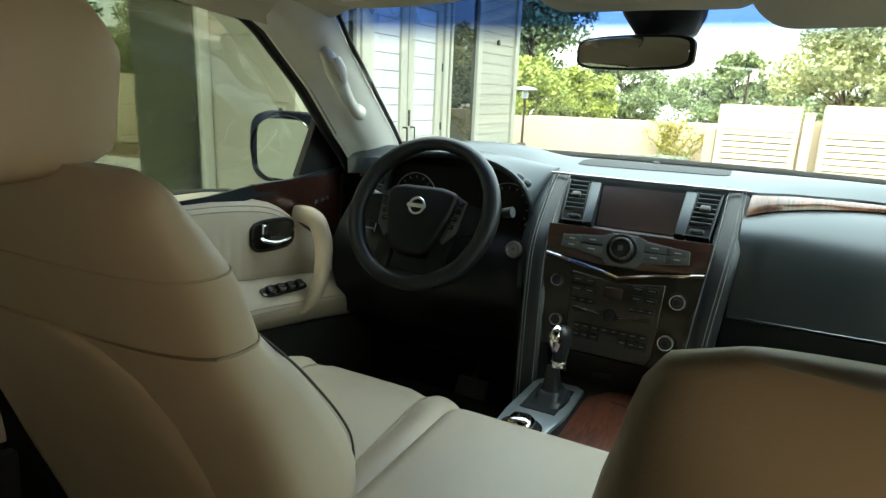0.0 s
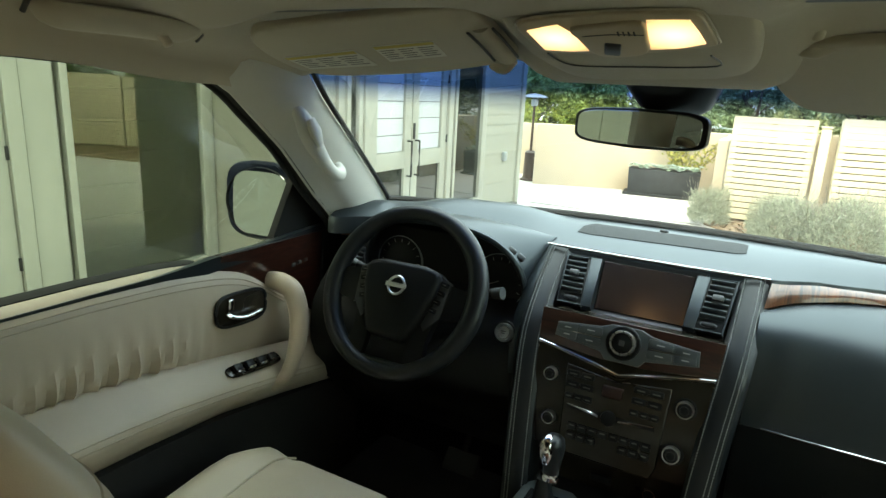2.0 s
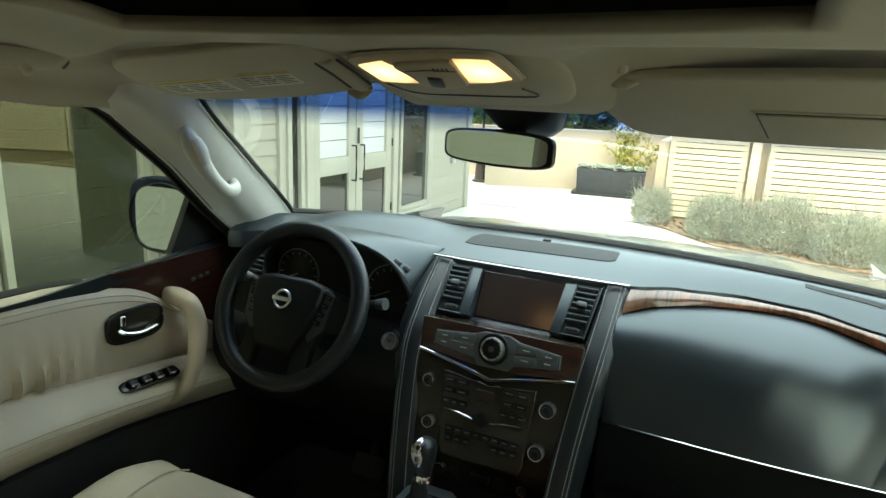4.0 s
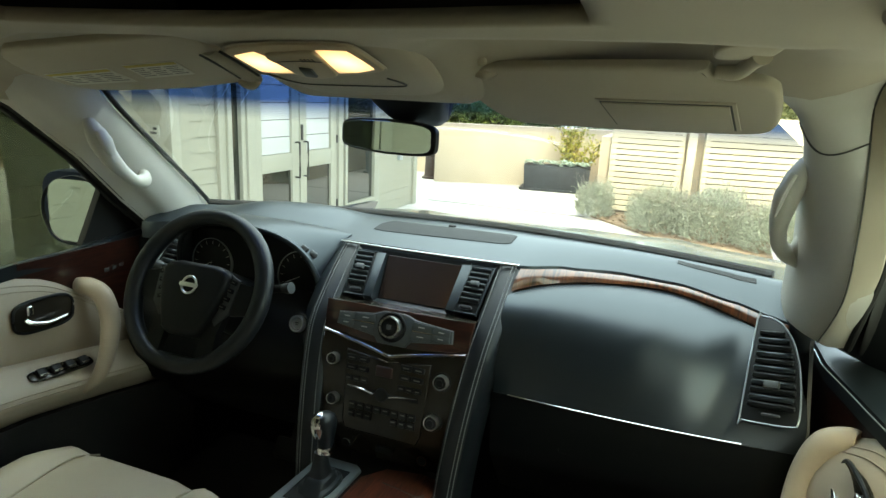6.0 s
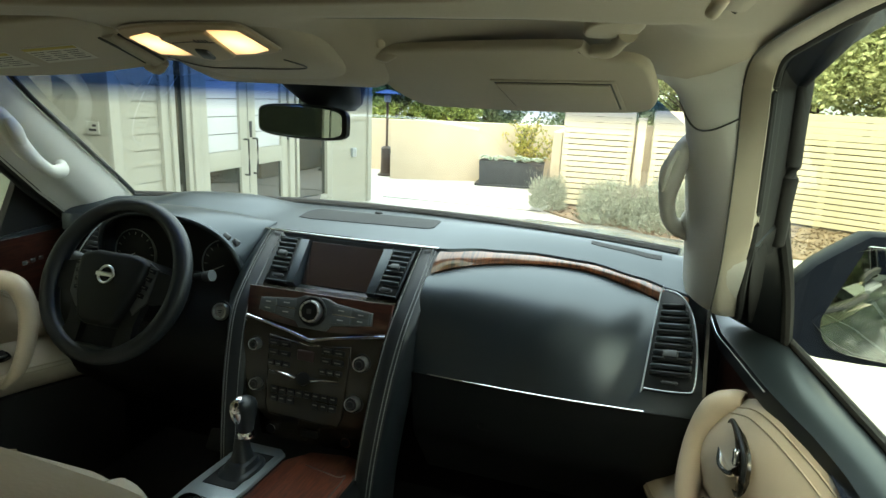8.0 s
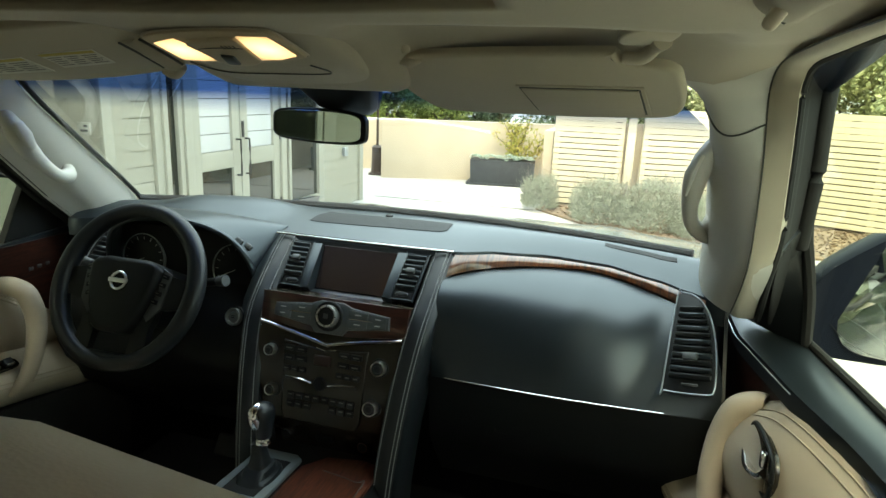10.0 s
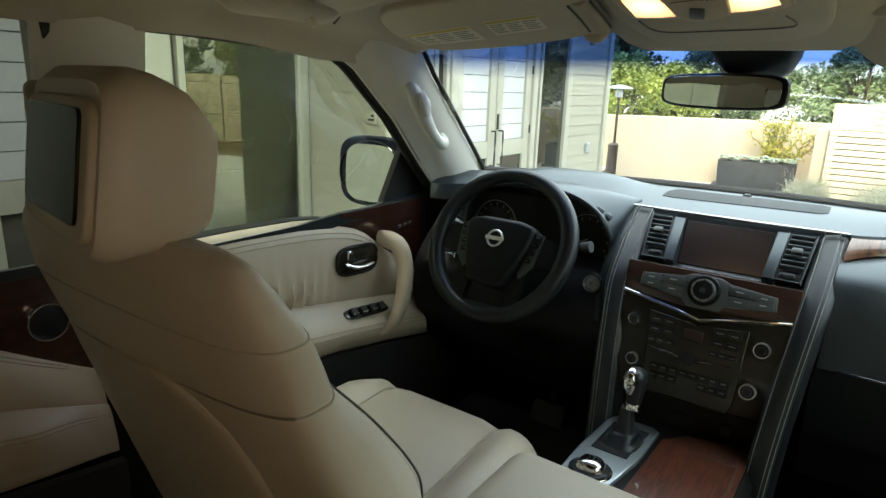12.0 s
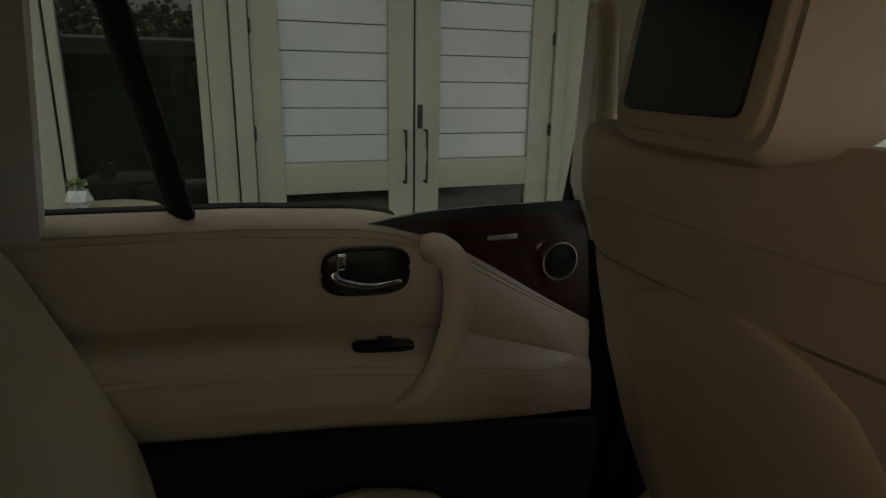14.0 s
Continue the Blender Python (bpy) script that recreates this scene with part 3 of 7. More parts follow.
def a_pillar(s):
    if s > 0:
        return pillar_right()
    name = "pillar_trim"
    p = thing(name, (s * 0.72, 1.3, 1.25), "grey-beige moulded windscreen pillar trim with a grab handle", "pillar trim", "pillar trims")
    rings = []
    for k in range(15):
        z = 1.255 + ((1.655 if s < 0 else 1.692) - 1.255) * k / 14
        ix, iy = line([(1.255, 0.722), (1.59, 0.664), (1.66, 0.655)], z), line([(1.255, 1.50), (1.32, 1.45), (1.59, 1.118), (1.66, 1.06)], z)
        ox, oy = pillar_edge(z, s)
        pts = []
        for t in (0, 0.12, 0.25, 0.38, 0.5, 0.62, 0.72, 0.745, 0.87, 1):
            bul = 0.022 * math.sin(math.pi * t) - (0.006 if t > 0.73 else 0)
            pts.append((s * (ix + (ox - ix) * t - bul), iy + (oy - iy) * t, z))
        pts += [(s * (ox + (0.035 if s < 0 else 0.006)), oy + (0.01 if s < 0 else 0.02), z), (s * (ox + 0.05), (oy + iy) / 2, z), (s * (ix + 0.04), iy + 0.02, z)]
        rings.append(pts)
    part("pillar_cover", loft(rings), PILLAR, p)
    if s < 0:
        part("glass_seal", tube([(-line([(1.255, 0.722), (1.59, 0.664), (1.66, 0.655)], z) + 0.004, line([(1.255, 1.50), (1.32, 1.45), (1.59, 1.118), (1.66, 1.06)], z) + 0.010, z) for z in span(1.26, 1.62, 8)], 0.006, 8, 3), RUBBER, p, "black glass seal")
    bar = [(0.715, 1.108, 1.540), (0.676, 1.092, 1.530), (0.660, 1.092, 1.500), (0.653, 1.110, 1.466), (0.654, 1.142, 1.432), (0.660, 1.180, 1.406), (0.680, 1.225, 1.402), (0.722, 1.255, 1.412)]
    cap = [(0.646, 1.084, 1.526), (0.638, 1.092, 1.500), (0.642, 1.108, 1.472)]
    h = part("grab_handle", tube([(s * x, y, z) for x, y, z in bar], [0.014, 0.019, 0.022, 0.020, 0.015, 0.014, 0.018, 0.021], 14, 6, up=(s, 0, 0), flat=0.8), PILLAR, p)
    part("handle_cap", tube([(s * x, y, z) for x, y, z in cap], [0.011, 0.016, 0.010], 12, 5, up=(s, 0, 0), flat=0.5), PILLAR, h)
    edge = [(*pillar_edge(z, s), z) for z in span(1.235, 1.592 if s < 0 else 1.680, 14)] + ([(0.738, y, line([(0.50, 1.619), (0.60, 1.617), (0.75, 1.610), (0.88, 1.602)], y)) for y in span(0.88, 0.50, 8)] if s < 0 else [(0.746, y, 1.690) for y in span(0.91, 0.42, 8)])
    part("door_seal", sheet(lambda u, v: (s * (edge[u][0] + 0.002 + (0.060 if s < 0 else 0.046) * v), edge[u][1] + ((0.012 if s < 0 else 0.115) if u < 14 else 0.0) * v - 0.004 * math.sin(math.pi * v), edge[u][2] + (0.0 if u < 14 else 0.012) * v + 0.004 * math.cos(6.28 * v)), range(len(edge)), span(0, 1, 9), (0, 0.012, 0.012)), RUBBER, p, "black rubber door seal")
    part("seal_lip", tube([(s * (x + (0.030 if s < 0 else 0.014)), y + (-0.006 if s < 0 else 0.016), z) for x, y, z in edge], 0.007, 8, 2), RUBBER, p)


def b_pillar(s):
    p = thing("centre_pillar_trim", (s * 0.74, 0.42, 1.2), "beige moulded door pillar trim between the side windows", "pillar trim", "door pillars")
    rings = []
    for z in span(0.62, 1.66, 12):
        y0, y1 = line([(0.6, 0.415), (1.10, 0.392), (1.19, 0.375), (1.25, 0.345), (1.66, 0.33)], z), line([(0.6, 0.50), (1.25, 0.487), (1.66, 0.50)], z)
        x = line([(0.6, 0.80), (1.2, 0.785), (1.45, 0.755), (1.66, 0.735)], z)
        c = 0.5 * (y0 + y1)
        rings.append([(s * (x + 0.04), y0, z), (s * (x + 0.01), y0, z), (s * (x - 0.012), y0 + 0.03, z), (s * (x - 0.018), c, z), (s * (x - 0.012), y1 - 0.03, z), (s * (x + 0.01), y1, z), (s * (x + 0.04), y1, z)])
    part("pillar_cover", loft([r for r in rings if r[0][2] > 1.15]), PILLAR, p)
    part("lower_cover", loft([r for r in rings if r[0][2] < 1.2]), BLACK, p, "black lower pillar cover")
    part("belt_loop", box2((s * 0.728, 0.39, 1.43), (s * 0.742, 0.45, 1.50), 0.006, 3), HIDE_DARK, p)
    part("seat_belt", sheet(lambda u, v: (s * line([(0, 0.758), (1, 0.733)], v), 0.40 + 0.047 * u, 1.20 + 0.27 * v), (0, 1), span(0, 1, 8), (s * 0.002, 0, 0)), HIDE_DARK, p, "beige woven seat belt")


def c_pillar(s):
    p = thing("rear_pillar_trim", (s * 0.74, -0.6, 1.2), "dark grey-beige rear side pillar trim", "pillar trim", "rear pillars")
    for nm, y0, y1, z0, z1 in (("side_trim", -2.36, -0.42, 0.5, 1.24), ("pillar_cover", -0.98, -0.370, 1.243, 1.66), ("pillar_cover", -2.36, -2.10, 1.243, 1.66)):
        part(nm, sheet(lambda u, v: (s * line([(0.6, 0.80), (1.25, 0.79), (1.66, 0.735)], v), u + 0.10 * (v - 1.25), v), span(y0, y1, 6), span(z0, z1, 6), (s * 0.03, 0, 0)), PILLAR, p)


build_shell()
for s in (-1, 1):
    a_pillar(s), b_pillar(s), c_pillar(s)


# ---- doors ----
def front_top(y):
    return line([(0.42, 1.238), (0.70, 1.238), (0.85, 1.234), (0.94, 1.225), (0.984, 1.217), (1.03, 1.203), (1.07, 1.182), (1.11, 1.152), (1.15, 1.120), (1.30, 1.015), (1.44, 0.945)], y)


def front_top_right(y):
    return line([(0.42, 1.220), (0.90, 1.222), (0.98, 1.222), (1.03, 1.215), (1.06, 1.203), (1.10, 1.180), (1.14, 1.158), (1.185, 1.132), (1.24, 1.092), (1.44, 0.975)], y)


def rear_top(y):
    return line([(-0.42, 1.268), (-0.15, 1.264), (0.0, 1.255), (0.04, 1.248), (0.08, 1.235), (0.141, 1.207), (0.235, 1.152), (0.38, 1.062), (0.41, 1.045)], y)


ARM_FRONT = [(0.0, 0.785), (0.10, 0.765), (0.30, 0.742), (0.48, 0.732), (0.58, 0.735), (0.70, 0.748), (0.85, 0.772), (1.0, 0.797)]
ARM = [(0.0, 0.785), (0.10, 0.765), (0.40, 0.735), (0.66, 0.722), (0.78, 0.721), (0.86, 0.730), (0.94, 0.758), (1.0, 0.795)]


def door(s, rear):
    pos = "rear" if rear else "front"
    y0, y1 = (-0.42, 0.405) if rear else (0.50, 1.44)
    top = rear_top if rear else front_top_right if s > 0 else front_top
    d = thing("door_%d" % (1 + (s > 0) + 2 * rear), (s * 0.85, y0, 0.55), "closed %s car door with beige leather trim and wood inlay" % pos, "car door", "car doors", "structure")
    zb = (lambda y: line([(-0.42, 0.985), (-0.246, 0.961), (-0.04, 0.939), (0.38, 0.877), (0.405, 0.873)], y)) if rear else (lambda y: line([(0.5, 0.910), (0.76, 0.903), (0.95, 0.890), (1.15, 0.857), (1.44, 0.80)], y))
    zc = (lambda y: line([(-0.42, 1.118), (-0.18, 1.111), (-0.03, 1.095), (0.138, 1.064), (0.28, 1.016), (0.405, 0.965)], y)) if rear else (lambda y: line([(0.5, 1.062), (0.65, 1.056), (0.78, 1.045), (0.97, 1.012), (1.137, 0.985), (1.44, 0.93)], y))

    flare = (lambda y: line([(0.50, 0.044), (0.83, 0.020), (0.90, 0.008), (0.97, -0.010), (1.04, -0.026), (1.10, -0.036), (1.24, -0.061)], y)) if s > 0 and not rear else (lambda y: 0.0)

    def lower(u, v):
        z = zb(u) + (zc(u) - zb(u)) * v
        x, lean = line(ARM if rear else ARM_FRONT, v) + flare(u), 0.0
        if rear:
            lean = 0.22 * (1.06 - z) * table([(0.15, 0.0), (0.388, 1.0)], u)
            x += (0.800 - x) * table([(0.10, 0.0), (0.24, 0.35), (0.35, 0.92), (0.39, 1.0)], u)
        return (s * x, u + lean, z)

    def upper(u, v):
        z = zc(u) + (max(top(u), zc(u) + 0.004) - zc(u)) * v
        x = 0.803 - 0.020 * (1 - table([(0.24, 0.0), (0.38, 1.0)], u) if rear else 1) * math.sin(math.pi * min(1, v * 1.0)) ** 0.7 + (0.018 * max(0, v - 0.86) / 0.14 if s < 0 or rear else 0.050 * (max(0, v - 0.30) / 0.70) ** 1.7)
        if not rear:
            g = math.exp(-((v - 0.06) / 0.28) ** 2) * max(0.0, math.sin(math.pi * min(1, max(0, (u - 0.50) / 0.47))))
            x -= 0.019 * g * (0.5 + 0.5 * math.sin(2 * math.pi * u / 0.036 + 1.2 * math.sin(u * 21) + 2.5 * v)) ** 3
        lean = 0.22 * (1.06 - z) * table([(0.15, 0.0), (0.388, 1.0)], u) if rear else 0.0
        return (s * (x + flare(u)), u + lean, z)

    us = span(y0, 0.388 if rear else y1, 90)
    part("door_armrest", sheet(lower, us, span(0, 1, 18), (s * 0.03, 0, 0)), HIDE, d, "padded beige leather armrest")
    part("door_panel", sheet(upper, us, span(0, 1, 20), (s * 0.03, 0, 0)), HIDE, d, "beige leather door trim with gathered folds")
    part("lower_panel", sheet(lambda u, v: (s * (0.795 - 0.03 * v), u, 0.50 + (zb(u) - 0.50) * v), span(y0, y1, 24), span(0, 1, 4), (s * 0.02, 0, 0)), CARPET, d)
    # stitched seams along the armrest and the upper edge
    for dz in (0.0, 0.012):
        part("seam", tube([lower(u, (0.74 if rear else 0.50)) if dz == 0 else lower(u, (0.80 if rear else 0.58)) for u in span(y0 + 0.02, y1 - 0.02, 14)], 0.0014, 5, 3), THREAD, d)
        part("seam", tube([(p[0] - s * 0.0005, p[1], p[2]) for p in (upper(u, 0.86 if dz else 0.80) for u in span(y0 + 0.02, y1 - 0.06, 16))], 0.0014, 5, 3), THREAD, d)
    # wood field and black capping under the glass
    right = s > 0 and not rear
    part("wood_inlay", sheet(lambda u, v: (s * (0.806 - 0.01 * v + (0.040 + flare(u) if right else 0)), u, top(u) - 0.02 + ((1.224 if right else 1.236) - top(u) + 0.02) * v), span(0.05 if rear else 0.98, y1, 20), span(0, 1, 5), (s * 0.02, 0, 0)), WOOD, d, "dark lacquered wood inlay")
    yb0, yb1 = (y0, 0.42) if rear else (y0 - 0.02, 1.46)
    if right:
        cap_edge = lambda u: (0.831 + flare(u), line([(0.48, 0.905), (0.83, 0.905), (1.04, 0.882), (1.21, 0.862), (1.46, 0.850)], u))
        part("door_capping", sheet(lambda u, v: (cap_edge(u)[0] + (cap_edge(u)[1] - cap_edge(u)[0]) * v, u, 1.222 + 0.014 * v + 0.007 * math.sin(math.pi * v)), span(yb0, yb1, 24), span(0, 1, 8), (0, 0, -0.03)), SOFT, d, "black soft capping")
        part("glass_seal", tube([(cap_edge(u)[1] + 0.004, u, 1.240) for u in span(yb0, 1.20, 10)], 0.007, 8, 3), RUBBER, d)
        part("inlay_line", tube([(cap_edge(u)[0] - 0.008, u, 1.2215) for u in span(1.02, 1.40, 8)], 0.0012, 6, 3), SATIN, d)
    else:
        part("door_capping", sheet(lambda u, v: (s * (0.800 + flare(u) + (0.068 if s < 0 else 0.075) * v), u, 1.238 + (line([(-0.42, -0.012), (-0.05, -0.010), (0.10, 0.010), (0.2, 0.014)], u) if rear else line([(0.48, -0.013), (0.86, -0.011), (1.0, 0.0)], u)) - 0.026 * v + 0.006 * math.sin(math.pi * v) + (0.022 * max(0, (u - 1.1) / 0.36) if not rear else 0.0)), span(yb0, yb1, 20), span(0, 1, 6), (0, 0, -0.03)), SOFT, d, "black soft capping")
    if not right:
        part("belt_seal", sheet(lambda u, v: (s * (0.8215 + (0.030 if rear else 0.038) * v), u, top(u) + 0.0020 + 0.0015 * math.sin(math.pi * v)), span(y0, 0.06 if rear else 0.94, 14), span(0, 1, 4), (0, 0, -0.02)), RUBBER, d, "black rubber belt seal along the glass")
    # inner handle in its oval recess
    hy, hz = (0.007, 1.176) if rear else (1.012, 1.118)
    hw, hh = (0.059, 0.032) if rear else (0.070, 0.036)
    base = frame_of((s * 0.786, hy, hz), (0, 1, -0.05), (0, 0.1, 1)) if s < 0 else frame_of((s * 0.786, hy, hz), (0, -1, 0.05), (0, 0.1, 1))
    cup = part("handle_cup", prism(squircle(hw, hh, 30, 3.4), 0.010, 0.003, 2, base), PIANO, d, "black oval handle cup")
    part("cup_bezel", tube([base @ Vector((x, y, 0.009)) for x, y in squircle(hw, hh, 24, 3.4)], 0.0035, 8, 2, True), BLACK, cup)
    fl = 1 if s < 0 else -1
    part("lever", tube([base @ Vector((fl * x, y, z)) for x, y, z in ((-0.045, 0.000, 0.012), (-0.035, -0.010, 0.018), (0.0, -0.016, 0.024), (0.045, -0.012, 0.020))], [0.010, 0.009, 0.007, 0.005], 12, 6, flat=0.6), CHROME, cup, "chrome release lever")
    part("lock_tab", rbox((0.014, 0.024, 0.010), 0.004, 3, base @ Matrix.Translation((fl * -0.036, 0.016, 0.014))), CHROME, cup)
    # pull handle
    if rear:
        pts = [(0.80, 0.102, 1.196), (0.765, 0.110, 1.200), (0.740, 0.124, 1.180), (0.725, 0.122, 1.125), (0.716, 0.098, 1.060), (0.718, 0.062, 1.010), (0.738, 0.034, 0.985)]
    else:
        o = 0.0 if s < 0 else 0.022
        pts = [(0.80, 1.118, 1.150), (0.768 + o, 1.124, 1.148), (0.742 + o, 1.134, 1.128), (0.724 + o, 1.134, 1.070), (0.713 + o, 1.110, 1.003), (0.717 + o, 1.084, 0.950), (0.742, 1.062, 0.912)]
    part("pull_handle", tube([(s * x, y, z) for x, y, z in pts], [0.020, 0.024, 0.025, 0.024, 0.021, 0.017, 0.009], 16, 8, up=(0, 1, 0), flat=0.85), HIDE, d, "stitched beige leather pull handle")
    # window switches on the armrest
    sy, sx, sz = (0.020, 0.742, 1.078) if rear else (1.025, 0.760, 0.982)
    w = 0.044 if rear else 0.078
    b2 = frame_of((s * sx, sy, sz), (0, 1, -0.10), (-0.90, 0, 0.42) if rear else (-0.83, 0, 0.55)) if s < 0 else frame_of((s * sx, sy, sz), (0, -1, 0.10), (0.90, 0, 0.42) if rear else (0.83, 0, 0.55))
    sp = part("switch_panel", prism(squircle(w, 0.011 if rear else 0.016, 24, 4), 0.004, 0.002, 2, b2), PIANO, d, "glossy black window switch panel")
    for k in range(1 if rear else 4):
        x = (k - 1.5) * 0.034 * (1 if s < 0 else -1) if not rear else 0
        part("switch", rbox((0.022, 0.014 if rear else 0.020, 0.010), 0.003, 2, b2 @ Matrix.Translation((x, 0, 0.010)) @ pose(0, 0, 0, 8, 0, 0)), BLACK, sp)
        if not rear:
            part("switch_tip", rbox((0.020, 0.004, 0.003), 0.001, 1, b2 @ Matrix.Translation((x, -0.009, 0.0145))), CHROME, sp)
    if rear:
        m = frame_of((s * 0.795, 0.318, 1.160), (0, 1, 0), (0, 0, 1)) if s < 0 else frame_of((s * 0.795, 0.318, 1.160), (0, -1, 0), (0, 0, 1))
        part("tweeter_ring", ring(0.0275, 0.032, 0.010, 32, m), CHROME, d, "chrome tweeter ring")
        part("tweeter_grille", disc(0.0275, 0.005, 0.002, 28, m), BLACK, d)
        part("lamp_strip", rbox((0.050, 0.008, 0.004), 0.002, 2, m @ Matrix.Translation(((-0.10 if s < 0 else 0.10), 0.045, 0.004))), SATIN, d)
    else:
        for k in range(3):
            part("memory_key", rbox((0.004, 0.013, 0.010), 0.002, 2, Matrix.Translation((s * 0.800, 1.20 + 0.022 * k, 1.168 + 0.002 * k))), GREYKEY, d)
    # glass in its frame
    if rear:
        g = sheet(lambda u, v: (s * (0.845 - 0.095 * v), -0.43 + 0.87 * u, 1.235 + 0.40 * v), span(0, 1, 4), span(0, 1, 4))
        # the right pane, out of view, is darkened to let in less light
        part("window_glass", g, DARK_GLASS if s < 0 else REAR_GLASS, d, "dark privacy glass")
        part("window_frame", tube([(s * 0.83, 0.355, 1.245), (s * 0.745, 0.352, 1.615), (s * 0.742, 0.30, 1.635), (s * 0.742, -0.36, 1.625), (s * 0.80, -0.44, 1.40), (s * 0.83, -0.44, 1.25)], 0.012, 8, 5), RUBBER, d)
        part("glass_divider", tube([(s * 0.825, -0.218, 1.245), (s * 0.752, -0.292, 1.63)], 0.021, 10, 4, flat=0.6), RUBBER, d)
    else:
        base_x = lambda y: 0.868 if s < 0 else line([(0.48, 0.911), (0.83, 0.911), (1.04, 0.889), (1.21, 0.869), (1.46, 0.856)], y)
        g = sheet(lambda u, v: (s * (base_x(0.47 + (0.98 - 0.40 * v) * u) - (0.070 if s < 0 else 0.105) * v), 0.47 + (0.98 - 0.40 * v) * u, 1.205 + (0.43 if s < 0 else 0.53) * v), span(0, 1, 6), span(0, 1, 5))
        part("window_glass", g, SIDE_GLASS, d, "lightly tinted side glass")
        if s < 0:
            part("window_frame", tube([(-0.865, 1.43, 1.252), (-0.825, 1.22, 1.425), (-0.800, 1.03, 1.590), (-0.796, 0.95, 1.628), (-0.796, 0.47, 1.636)], 0.014, 10, 6), RUBBER, d)
            part("mirror_sail", prism([(0, 0), (0.40, 0), (0.36, 0.03), (0.09, 0.15), (0.06, 0.15)], 0.018, 0.004, 2, frame_of((-0.845, 1.16, 1.235), (0, 1, 0), (0.12, 0.0, 1))), RUBBER, d, "black mirror corner panel")
        else:
            outer = opening_right()[3]
            part("window_frame", tube([q + Vector((0.010, 0.004, 0.004)) for q in outer[8::2]], 0.011, 10, 2), RUBBER, d)
            lo0, lo1, hi0, hi1 = Vector((0.770, 1.300, 1.245)), Vector((0.858, 1.195, 1.234)), Vector((0.752, 1.030, 1.425)), Vector((0.802, 1.100, 1.455))
            corner = part("mirror_sail", sheet(lambda u, v: tuple(lo0.lerp(lo1, u).lerp(hi0.lerp(hi1, u), v) - Vector((0.006, 0, 0)) * math.sin(math.pi * u)), span(0, 1, 8), span(0, 1, 8), (0.014, 0.010, 0)), BLACK, d, "black mirror corner panel")
            part("sail_edge", tube([lo1 + Vector((0.004, 0, -0.004)), lo1.lerp(hi1, 0.5) + Vector((0.008, 0, 0)), hi1], 0.009, 8, 4), RUBBER, corner)
    return d


for s in (-1, 1):
    for rear in (False, True):
        door(s, rear)


def side_mirror(s):
    """An outside mirror on its foot."""
    c = Vector((-0.965, 1.30, 1.288)) if s < 0 else Vector((1.000, 1.30, 1.302))
    d = thing("side_mirror", (s * 0.88, 1.30, 1.2), "dark navy outside mirror with a black foot and clear glass", "side mirror", "outside mirrors")
    rings = []
    for y, k in ((1.275, 0.97), (1.285, 1.0), (1.31, 1.0), (1.35, 0.93), (1.39, 0.75), (1.42, 0.40)):
        lim = lambda z: -1.0 if s < 0 or z < 0.05 else -1.0 + 0.85 * ((z - 0.05) / 0.95) ** 1.25  # sloping inner shoulder
        rings.append([(c.x + 0.140 * k * max(x, lim(z)), y, c.z + (0.104 if s < 0 else 0.116) * k * z) for x, z in squircle(1, 1, 28, 4.0)])
    part("mirror_shell", loft(rings), SHELLPAINT, d, "dark navy shell")
    m = frame_of((c.x + (0.012 if s > 0 else 0), 1.268, c.z), (1, 0.10 if s < 0 else -0.215, 0), (0, 0.03 if s < 0 else 0.075, 1))
    part("mirror_bezel", ring(0.985, 1.0, 0.01, 40, m @ Matrix.Diagonal((0.112, 0.094, 1, 1))), BLACK, d)
    part("mirror_face", prism([((0.090 if s < 0 else 0.086) * x, (0.084 if s < 0 else 0.096) * y) for x, y in squircle(1, 1, 32, 4.0)], 0.006, 0.001, 1, m @ Matrix.Translation((0, 0, 0.002))), MIRROR, d, "mirror glass")
    part("mirror_foot", tube([(s * 0.855, 1.33, 1.225), (s * 0.90, 1.335, 1.222), (s * 0.95, 1.33, 1.228)], [0.035, 0.032, 0.03], 12, 5, flat=0.6), BLACK, d)


for s in (-1, 1):
    side_mirror(s)


